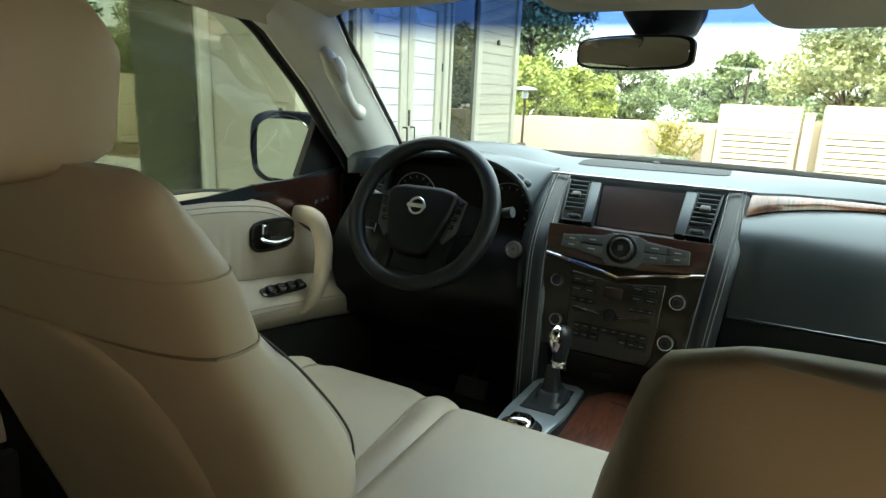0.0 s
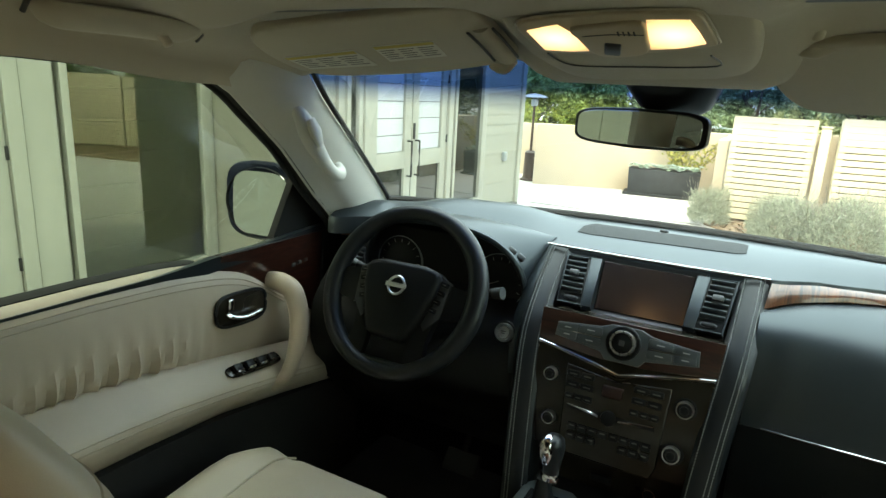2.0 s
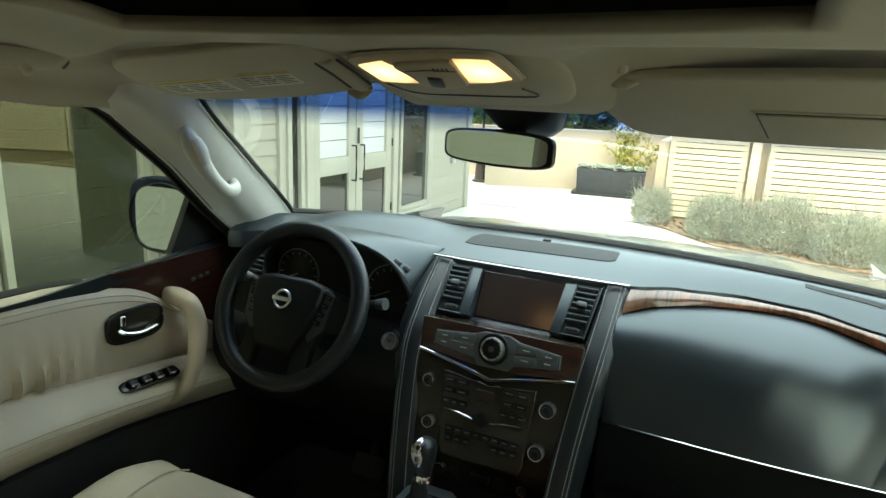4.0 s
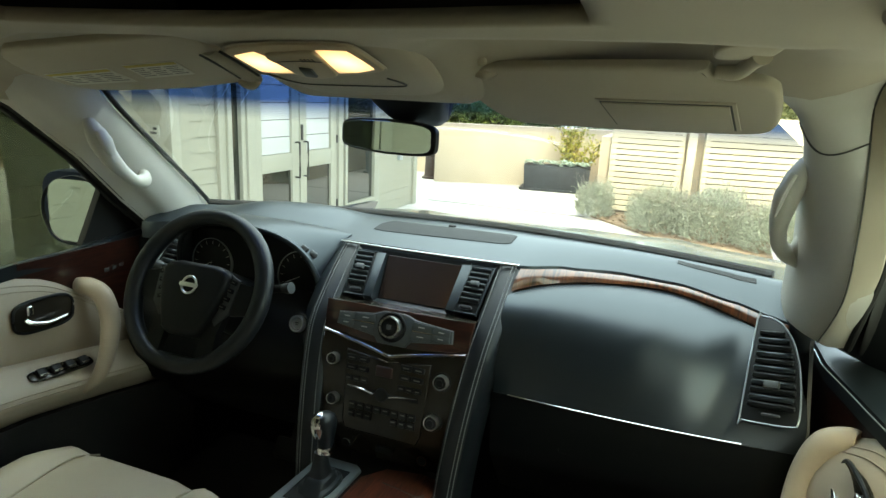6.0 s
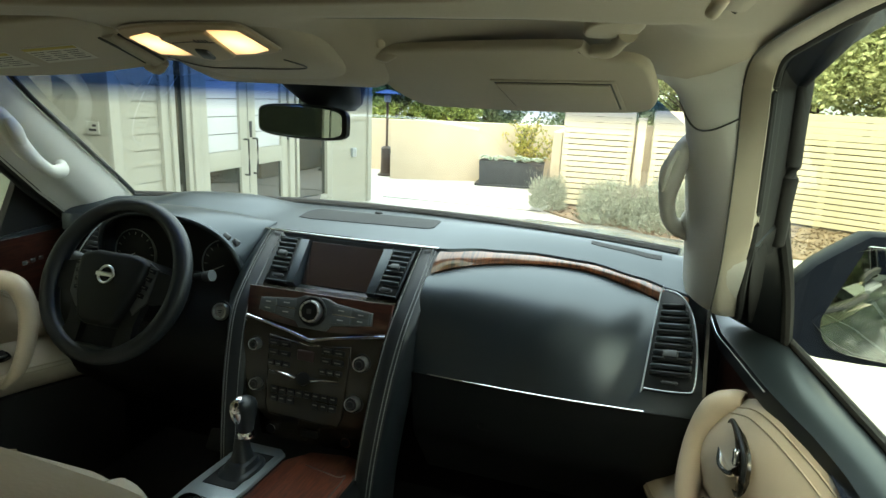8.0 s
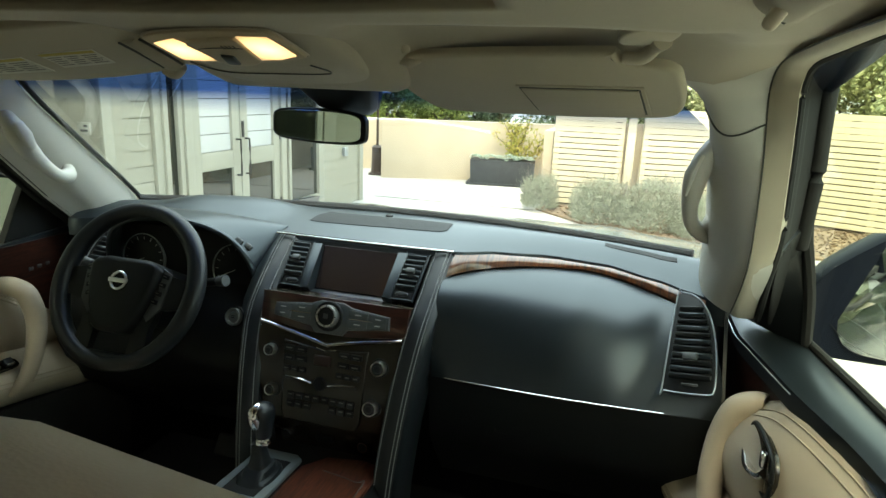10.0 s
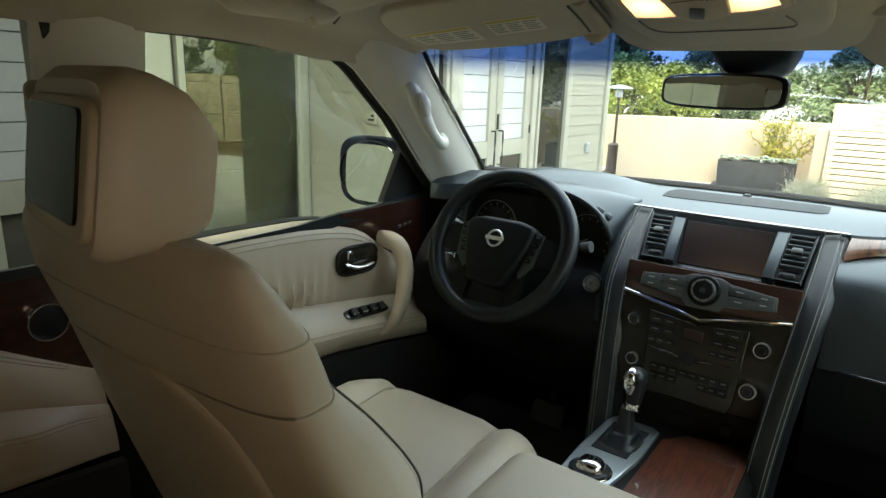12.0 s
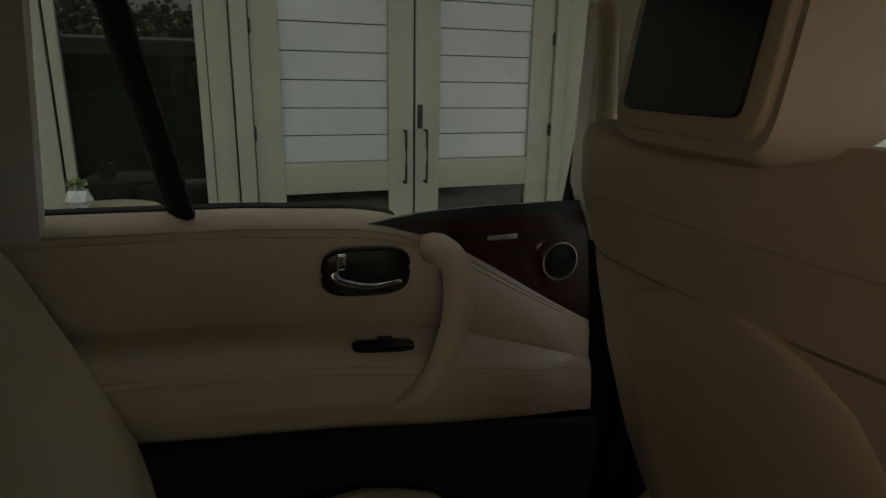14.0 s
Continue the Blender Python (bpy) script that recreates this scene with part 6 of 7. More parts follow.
# ---- roof fittings ----
def overhead():
    O = thing("overhead_console", (0, 0.95, 1.69), "beige overhead console with two lit map lamps", "overhead console")
    m = frame_of((0, 0.87, 1.6690), (1, 0, 0), (0, 0.942, -0.336))
    down = m @ Matrix.Diagonal((1, 1, -1, 1))
    rows = []
    for t in span(0, 1, 16):
        y = 0.775 + 0.355 * t
        hw = line([(0, 0.13), (0.15, 0.150), (0.5, 0.150), (0.8, 0.140), (0.93, 0.136), (1, 0.126)], t)
        zb = line([(0, 1.716), (0.08, 1.703), (0.25, 1.677), (0.5, 1.646), (0.75, 1.630), (0.93, 1.621), (0.98, 1.624), (1, 1.636)], t)
        rows.append([(-0.002 + x * hw + 0.012 * t, y + 0.02 * x * t, zb + 0.03 + z * 0.03) for x, z in squircle(1, 1, 36, 5)])
    part("console_shell", loft(rows), LINER, O, "beige overhead shell")
    rim = smooth_line([(-0.117, -0.018, 0), (-0.100, -0.036, 0), (-0.060, -0.046, 0), (0.0, -0.053, 0), (0.070, -0.054, 0), (0.094, -0.050, 0), (0.102, -0.030, 0), (0.110, 0.014, 0), (0.106, 0.026, 0), (0.070, 0.038, 0), (0.030, 0.047, 0), (-0.034, 0.051, 0), (-0.096, 0.049, 0), (-0.106, 0.040, 0)], 4, True)
    part("lamp_frame", prism([(p.x, p.y) for p in rim], 0.006, 0.003, 3, down @ Matrix.Translation((0, 0, -0.002))), TAN, O, "tan lamp bezel")
    part("bezel_groove", tube([m @ Vector((p.x * 1.02, p.y * 1.03, 0.0)) for p in rim[::2]], 0.0012, 6, 2, True), HIDE_DARK, O)
    for pts in (((-0.105, -0.016), (-0.062, -0.031), (-0.050, -0.008), (-0.040, 0.039), (-0.062, 0.041), (-0.098, 0.038)), ((0.041, -0.041), (0.086, -0.040), (0.094, -0.010), (0.099, 0.016), (0.070, 0.028), (0.036, 0.033))):
        part("lamp_lens", prism(pts, 0.0055, 0.002, 2, down @ Matrix.Translation((0, 0, 0.0005))), LAMP, O, "lit warm map lamp lens")
    isl = smooth_line([(-0.048, -0.024, 0), (-0.005, -0.034, 0), (0.036, -0.038, 0), (0.038, 0.0, 0), (0.033, 0.036, 0), (0.0, 0.050, 0), (-0.030, 0.045, 0), (-0.042, 0.006, 0)], 4, True)
    part("switch_island", prism([(p.x, p.y) for p in isl], 0.009, 0.004, 3, down), TAN, O)
    part("roof_switch", rbox((0.020, 0.030, 0.006), 0.003, 2, m @ Matrix.Translation((-0.006, 0.022, -0.0095)) @ pose(0, 0, 0, 0, 0, 12)), GREYKEY, O)
    part("island_seam", tube([m @ Vector(p) for p in ((-0.036, -0.010, -0.0088), (0.0, -0.016, -0.0092), (0.036, -0.014, -0.0088))], 0.0009, 5, 4), PIPING, O)
    for k in range(4):
        part("mic_slot", rbox((0.0018, 0.010, 0.002), 0, 1, m @ Matrix.Translation((0.008 + 0.006 * k, -0.018, -0.0088))), BLACK, O)
    bin_line = [(-0.100, 0.056), (-0.086, 0.125), (0.0, 0.128), (0.104, 0.112), (0.102, 0.050)]
    part("bin_seam", tube([(x, 0.87 + 0.942 * y, line([(0.92, 1.649), (0.953, 1.644), (1.0, 1.636)], 0.87 + 0.942 * y)) for x, y in bin_line], 0.0012, 6, 5), PIPING, O, "fine seam of the sunglasses bin")


overhead()


def visor_left():
    V = thing("sun_visor", (-0.36, 0.85, 1.66), "beige sun visor folded up with printed warning labels", "sun visor", "sun visors")
    m = frame_of((-0.36, 0.92, 1.648), (0.990, 0.0, 0.142), (0.048, 0.942, -0.332))
    down = m @ Matrix.Diagonal((1, 1, -1, 1))
    out = smooth_line([(-0.186, -0.090, 0), (-0.160, -0.112, 0), (-0.118, -0.114, 0), (0.084, -0.086, 0), (0.165, -0.074, 0), (0.182, -0.050, 0), (0.186, 0.035, 0), (0.182, 0.088, 0), (0.150, 0.098, 0), (0.034, 0.096, 0), (-0.070, 0.078, 0), (-0.150, 0.055, 0), (-0.186, 0.020, 0), (-0.198, -0.040, 0)], 5, True)
    part("visor_panel", prism([(p.x, p.y) for p in out], 0.013, 0.006, 4, down @ Matrix.Translation((0, 0, -0.013))), VISOR, V, "padded beige visor")
    for (ax, ay), (bx, by), (cx, cy), (dx, dy) in (((-0.176, -0.030), (-0.045, -0.017), (-0.040, 0.041), (-0.162, 0.020)), ((-0.010, -0.019), (0.088, -0.006), (0.085, 0.044), (-0.012, 0.035))):
        at = lambda u, v: ((ax + (bx - ax) * u) * (1 - v) + (dx + (cx - dx) * u) * v, (ay + (by - ay) * u) * (1 - v) + (dy + (cy - dy) * u) * v)
        L = part("warning_label", prism([at(0, 0), at(1, 0), at(1, 1), at(0, 1)], 0.0008, 0, 1, down), LABEL, V, "printed warning label with a yellow band")
        part("label_band", prism([at(0.01, 0.02), at(0.99, 0.02), at(0.99, 0.17), at(0.01, 0.17)], 0.0004, 0, 1, down @ Matrix.Translation((0, 0, 0.001))), YELLOW, L)
        for u0, u1 in ((0.05, 0.30), (0.36, 0.62), (0.68, 0.95)):
            for k in range(5):
                v = 0.28 + 0.13 * k
                part("print_line", prism([at(u0, v), at(u1 - 0.05 * (k % 2), v), at(u1 - 0.05 * (k % 2), v + 0.035), at(u0, v + 0.035)], 0.0004, 0, 1, down @ Matrix.Translation((0, 0, 0.001))), INK_DIM, L)
    # hinge roll at the inner end, with its grooves and clip
    part("visor_roll", tube([m @ Vector(p) for p in ((0.168, -0.016, 0.004), (0.170, 0.030, 0.002), (0.168, 0.082, 0.0))], [0.014, 0.016, 0.014], 14, 5, flat=0.7), LINER, V)
    for x in (0.149, 0.187):
        part("roll_groove", tube([m @ Vector(p) for p in ((x, -0.014, -0.001), (x + 0.001, 0.030, -0.001), (x - 0.001, 0.080, -0.001))], 0.0022, 6, 5), PIPING, V)
    part("visor_clip", tube([m @ Vector(p) for p in ((0.135, 0.096, 0.004), (0.152, 0.104, -0.003), (0.172, 0.096, 0.004))], [0.008, 0.010, 0.008], 10, 4), LINER, V)


def visor_right():
    V = thing("sun_visor", (0.42, 1.0, 1.67), "beige sun visor tilted down with a vanity mirror flap", "sun visor", "sun visors")
    m = frame_of((0.40, 1.13, 1.595), (0.967, -0.255, 0.0), (0, -0.910, 0.415))
    out = smooth_line([(-0.222, 0.140, 0), (-0.205, 0.162, 0), (-0.165, 0.172, 0), (-0.021, 0.180, 0), (0.140, 0.182, 0), (0.158, 0.178, 0), (0.164, 0.162, 0), (0.176, 0.155, 0), (0.210, 0.151, 0), (0.226, 0.140, 0), (0.232, 0.120, 0), (0.229, 0.054, 0), (0.218, 0.018, 0), (0.198, 0.002, 0), (0.150, -0.006, 0), (0.044, -0.015, 0), (-0.140, -0.018, 0), (-0.190, -0.010, 0), (-0.214, 0.022, 0), (-0.226, 0.080, 0)], 4, True)
    part("visor_panel", prism([(p.x, p.y) for p in out], 0.014, 0.007, 4, m @ Matrix.Translation((0, 0, -0.014))), VISOR, V, "padded beige visor")
    flap = [(0.000, 0.089), (0.174, 0.093), (0.171, 0.021), (0.004, 0.016)]
    part("flap_frame", prism([(-0.008, 0.096), (0.182, 0.100), (0.179, 0.014), (-0.003, 0.009)][::-1], 0.002, 0.0012, 2, m), VISOR, V, "moulded frame round the vanity flap")
    part("flap_groove", prism([(-0.003, 0.092), (0.177, 0.096), (0.174, 0.018), (0.001, 0.013)][::-1], 0.0004, 0, 1, m @ Matrix.Translation((0, 0, 0.002))), PIPING, V)
    part("vanity_flap", prism(flap[::-1], 0.0035, 0.0015, 2, m @ Matrix.Translation((0, 0, 0.001))), VISOR, V, "vanity mirror flap")
    part("visor_arm", tube([m @ Vector((0.166, 0.168, -0.006)), m @ Vector((0.190, 0.168, -0.006)), m @ Vector((0.206, 0.182, -0.012)), (0.566, 0.905, 1.690)], [0.008, 0.009, 0.009, 0.012], 12, 5), VISOR, V)
    plate = smooth_line([(-0.030, -0.020, 0), (0.012, -0.026, 0), (0.030, -0.010, 0), (0.032, 0.022, 0), (-0.012, 0.026, 0), (-0.034, 0.006, 0)], 4, True)
    part("arm_bracket", prism([(p.x, p.y) for p in plate], 0.010, 0.004, 3, Matrix.Translation((0.550, 0.895, 1.700)) @ pose(0, 0, 0, 166, -4, 0)), VISOR, V, "moulded visor arm bracket")
    part("visor_clip", tube([m @ Vector((-0.156, 0.182, -0.006)), m @ Vector((-0.152, 0.196, -0.016)), m @ Vector((-0.150, 0.206, -0.040))], [0.007, 0.009, 0.013], 12, 4), VISOR, V)
    part("clip_roll", tube([m @ Vector((-0.182, 0.160, -0.003)), m @ Vector((-0.158, 0.160, 0.000)), m @ Vector((-0.135, 0.162, -0.006))], [0.006, 0.009, 0.004], 12, 5), VISOR, V)


visor_left()
visor_right()


def mirror_inside():
    M = thing("rear_view_mirror", (0.0, 1.2, 1.6), "black-framed inside mirror on a stalk from the windscreen", "rear-view mirror")
    m = frame_of((-0.028, 1.178, 1.549), (1, -0.32, 0), (0, 0.025, 1))
    out = [(0.122 * x, 0.0315 * y * (1 + 0.10 * (0.5 - abs(x)))) for x, y in squircle(1, 1, 36, 5)]
    rings = [[m @ Vector((x * k, y * k, z)) for x, y in out] for z, k in ((0.0, 0.965), (-0.003, 1.0), (-0.012, 1.0), (-0.026, 0.88), (-0.032, 0.6))]
    part("mirror_case", loft(rings), BLACK, M, "black mirror case")
    part("mirror_face", prism([(x * 0.935, y * 0.86) for x, y in out], 0.002, 0.0005, 1, m @ Matrix.Translation((0, 0, -0.0005))), DIM_MIRROR, M, "darkened mirror glass")
    part("mirror_stalk", tube([m @ Vector((0.02, 0.005, -0.03)), (0.0, 1.225, 1.585), (0.015, 1.20, 1.635)], [0.014, 0.016, 0.02], 12, 5), BLACK, M)
    part("sensor_cover", loft([[(0.025 + x * hx, yc + y * hy, z) for x, y in squircle(1, 1, 24, 4)] for yc, z, hx, hy in ((1.118, 1.655, 0.078, 0.045), (1.150, 1.640, 0.078, 0.055), (1.185, 1.612, 0.070, 0.050), (1.215, 1.585, 0.055, 0.035), (1.23, 1.572, 0.035, 0.02))]), BLACK, M, "black sensor cover on the windscreen")


mirror_inside()


def roof_handle(s, y, up):
    G = thing("grab_handle", (s * 0.69, y, 1.66 + up), "beige folding grab handle on the roof lining", "grab handle", "roof handles")
    skin = (s * -0.5, 0, -0.85)
    P = lambda x, dy, z: (s * x, y + dy, z + up)
    part("handle_bar", tube([P(0.665, -0.122, 1.682), P(0.652, -0.112, 1.668), P(0.644, -0.085, 1.664), P(0.642, 0.0, 1.664), P(0.644, 0.080, 1.662), P(0.650, 0.104, 1.662), P(0.662, 0.114, 1.668)], [0.018, 0.024, 0.027, 0.027, 0.026, 0.022, 0.015], 16, 6, up=skin, flat=0.45), LINER, G)
    part("handle_groove", tube([P(0.660, -0.135, 1.664), P(0.640, -0.128, 1.686), P(0.628, -0.085, 1.694), P(0.626, 0.0, 1.694), P(0.628, 0.080, 1.688), P(0.640, 0.122, 1.668), P(0.662, 0.128, 1.652)], 0.0035, 8, 6), PIPING, G, "dark groove round the folded handle")
    part("handle_mount", rbox((0.012, 0.016, 0.030), 0.005, 3, Matrix.Translation(P(0.640, 0.050, 1.650)) @ pose(0, 0, 0, 20, s * 30, 0)), HIDE_DARK, G)


roof_handle(-1, 0.70, 0.0)
roof_handle(1, 0.62, 0.042)
rh = thing("pillar_grab_handle", (-0.74, 0.33, 1.4), "upright beige grab handle on the door pillar", "grab handle")
part("handle_bar", tube([(-0.742, 0.325, 1.520), (-0.705, 0.312, 1.515), (-0.690, 0.305, 1.48), (-0.692, 0.312, 1.40), (-0.702, 0.322, 1.362), (-0.745, 0.338, 1.352)], [0.014, 0.015, 0.014, 0.014, 0.015, 0.014], 12, 6, up=(0, 1, 0)), HIDE_DARK, rh)


# ---- outside: ground ----
def ground():
    bm = bmesh.new()
    ys = [-300, -60, -12, 0, 12, 60, 300]
    vs = {(i, j): bm.verts.new((x, y, 0)) for i, x in enumerate(ys) for j, y in enumerate(ys)}
    for i in range(6):
        for j in range(6):
            bm.faces.new((vs[i, j], vs[i + 1, j], vs[i + 1, j + 1], vs[i, j + 1]))
    g = part("ground", bm, CONCRETE, smooth=False)
    tagged(g, "pale concrete courtyard paving", "ground", kind="structure")
    bed = part("ground_bed", prism([(-0.60, 9.05), (0.30, 8.05), (1.30, 7.70), (2.40, 7.55), (6.5, 6.9), (9.0, 6.0), (9.0, 9.0), (4.0, 9.6), (2.3, 10.3), (-0.45, 10.2)], 0.03, 0.01, 1, Matrix.Translation((0, 0, 0.004))), MULCH)
    tagged(bed, "brown mulch planting bed along the fence", "planting bed", kind="structure")
    # mulch chips
    rnd = random.Random(3)
    verts, faces = [], []
    for _ in range(2600):
        x = rnd.uniform(-0.4, 5.0)
        y = rnd.uniform(7.5, 9.4)
        if y < np.interp(x, [-0.6, 0.3, 1.3, 2.4, 6.5], [9.05, 8.05, 7.75, 7.6, 6.95]) + 0.05:
            continue
        r, a, h = rnd.uniform(0.012, 0.035), rnd.uniform(0, 6.28), rnd.uniform(0.036, 0.055)
        o = len(verts)
        for k in range(3):
            verts.append((x + r * math.cos(a + 2.1 * k), y + 0.6 * r * math.sin(a + 2.1 * k), h + rnd.uniform(-0.004, 0.012)))
        verts.append((x, y, 0.030))
        faces += [(o, o + 1, o + 2), (o, o + 1, o + 3), (o + 1, o + 2, o + 3), (o + 2, o, o + 3)]
    ch = from_data("mulch_chips", verts, faces, MULCH, smooth=False)
    tagged(ch, "scattered brown bark chips and dry leaves", "mulch", kind="stuff")
    jt = part("paving_joint", box2((-3.1, 8.98, 0.001), (-0.62, 9.0, 0.005), 0, 1), SOIL)
    tagged(jt, "dark joint in the concrete paving", "paving joint", kind="structure")


ground()

BOARD = 0.130


def boards(parent, along, fixed, a, b, z0, z1, sign, material=None):
    """Lap boards between a and b along 'x' or 'y', on the plane fixed, facing sign."""
    n = int((z1 - z0) / BOARD)
    L = abs(b - a)
    bm = bmesh.new()
    prof = [(0, 0.004), (0.013, 0.004), (0.005, BOARD - 0.002), (0, BOARD - 0.002)]
    for e in (-L / 2, L / 2):
        for d, z in prof:
            bm.verts.new((sign * d, e, z) if along == "y" else (e, sign * d, z))
    bm.verts.ensure_lookup_table()
    for k in range(4):
        bm.faces.new([bm.verts[i] for i in (k, (k + 1) % 4, 4 + (k + 1) % 4, 4 + k)])
    bm.faces.new([bm.verts[i] for i in range(4)]), bm.faces.new([bm.verts[i] for i in range(4, 8)])
    first = part("board", bm, material or SIDING, parent, smooth=False)
    c = (a + b) / 2
    for k in range(n + 1):
        o = first if k == 0 else new("board", first.data)
        o.location = (fixed, c, z0 + k * BOARD) if along == "y" else (c, fixed, z0 + k * BOARD)
        if k:
            o.parent, o.matrix_parent_inverse = first.parent, first.matrix_parent_inverse


def french_door(W, y0, y1, x, top=2.42, rail=(0.815, 0.985), folds=8):
    """Two glazed leaves facing +x, with blinds, iron pulls and hinges."""
    mid = (y0 + y1) / 2
    D = thing("glazed_door", (x, mid, 0.02), "closed pair of cream glazed doors with white blinds and iron pull handles", "door", "glazed doors")
    part("frame_post", box2((x - 0.04, y0 - 0.10, 0.0), (x + 0.05, y0, top + 0.1), 0.006, 2), TRIMPAINT, D)
    part("frame_post", box2((x - 0.04, y1, 0.0), (x + 0.05, y1 + 0.10, top + 0.1), 0.006, 2), TRIMPAINT, D)
    part("frame_head", box2((x - 0.04, y0 - 0.10, top + 0.003), (x + 0.052, y1 + 0.10, top + 0.13), 0.006, 2), TRIMPAINT, D)
    for s, a, b in ((-1, y0 + 0.006, mid - 0.008), (1, mid + 0.008, y1 - 0.006)):
        st = 0.12 * (b - a) / 0.72
        for q0, q1 in ((a, a + st), (b - st, b)):
            part("door_stile", box2((x - 0.03, q0, 0.02), (x + 0.022, q1, top - 0.01), 0.004, 2), TRIMPAINT, D)
        part("door_rail", box2((x - 0.029, a + st, rail[0]), (x + 0.021, b - st, rail[1]), 0.004, 2), TRIMPAINT, D)
        part("door_rail", box2((x - 0.029, a + st, 0.02), (x + 0.021, b - st, 0.24), 0.004, 2), TRIMPAINT, D)
        part("door_rail", box2((x - 0.029, a + st, top - 0.13), (x + 0.021, b - st, top - 0.01), 0.004, 2), TRIMPAINT, D)
        part("lower_pane", box2((x - 0.012, a + st, 0.24), (x - 0.004, b - st, rail[0]), 0, 1), HOUSE_GLASS, D, "dark reflecting pane")
        h = (top - 0.13 - rail[1]) / folds
        for k in range(folds):
            part("blind_slat", box2((x - 0.018, a + st, rail[1] + 0.002 + h * k), (x - 0.006, b - st, rail[1] + 0.002 + h * (k + 1) - 0.006), 0.002, 1), BLIND, D)
        part("blind_back", box2((x - 0.030, a + st, rail[1]), (x - 0.020, b - st, top - 0.13), 0, 1), IRON, D)
        pm = mid + s * 0.075
        part("pull_handle", tube([(x + 0.022, pm, 1.085), (x + 0.065, pm, 1.085), (x + 0.075, pm, 1.06), (x + 0.075, pm, 0.76), (x + 0.065, pm, 0.735), (x + 0.022, pm, 0.735)], 0.009, 8, 3), IRON, D, "dark iron pull handle")
        hy = a if s < 0 else b
        for hz in (0.35, 1.08, 1.72):
            part("hinge", box2((x + 0.02, hy - 0.012, hz - 0.045), (x + 0.035, hy + 0.012, hz + 0.045), 0.004, 2), IRON, D)
    part("lock_plate", box2((x + 0.02, mid + 0.02, 1.10), (x + 0.034, mid + 0.055, 1.26), 0.004, 2), IRON, D)
    part("meeting_gap", box2((x - 0.02, mid - 0.008, 0.02), (x + 0.004, mid + 0.008, top - 0.01), 0, 1), IRON, D)
    return D


def big_window(name, x, y0, y1, z0, z1, label, shade=False):
    Wn = thing(name, (x, (y0 + y1) / 2, z0), label, "window", kind="structure")
    part("window_pane", box2((x - 0.02, y0, z0), (x - 0.012, y1, z1), 0, 1), SHADED_GLASS if shade else HOUSE_GLASS, Wn, "dark reflecting glass")
    if shade:
        pitch = (z1 - z0) / 12
        for k in range(12):
            part("shade_fold", box2((x - 0.048 - 0.006 * (k % 2), y0, z0 + pitch * k), (x - 0.036, y1, z0 + pitch * (k + 1) - 0.008), 0.003, 1), SHADE, Wn, "dark olive blind behind the glass")
        part("shade_back", box2((x - 0.062, y0, z0), (x - 0.056, y1, z1), 0, 1), IRON, Wn)
    t = 0.055
    for a, b in (((y0 - t, z0 - t), (y0, z1 + t)), ((y1, z0 - t), (y1 + t, z1 + t)), ((y0, z0 - t), (y1, z0)), ((y0, z1), (y1, z1 + t))):
        part("window_frame", box2((x - 0.03, a[0], a[1]), (x + 0.03, b[0], b[1]), 0.005, 2), TRIMPAINT, Wn)
    part("window_sill", box2((x - 0.02, y0 - 0.09, z0 - t - 0.05), (x + 0.06, y1 + 0.09, z0 - t - 0.003), 0.006, 2), TRIMPAINT, Wn)
    return Wn


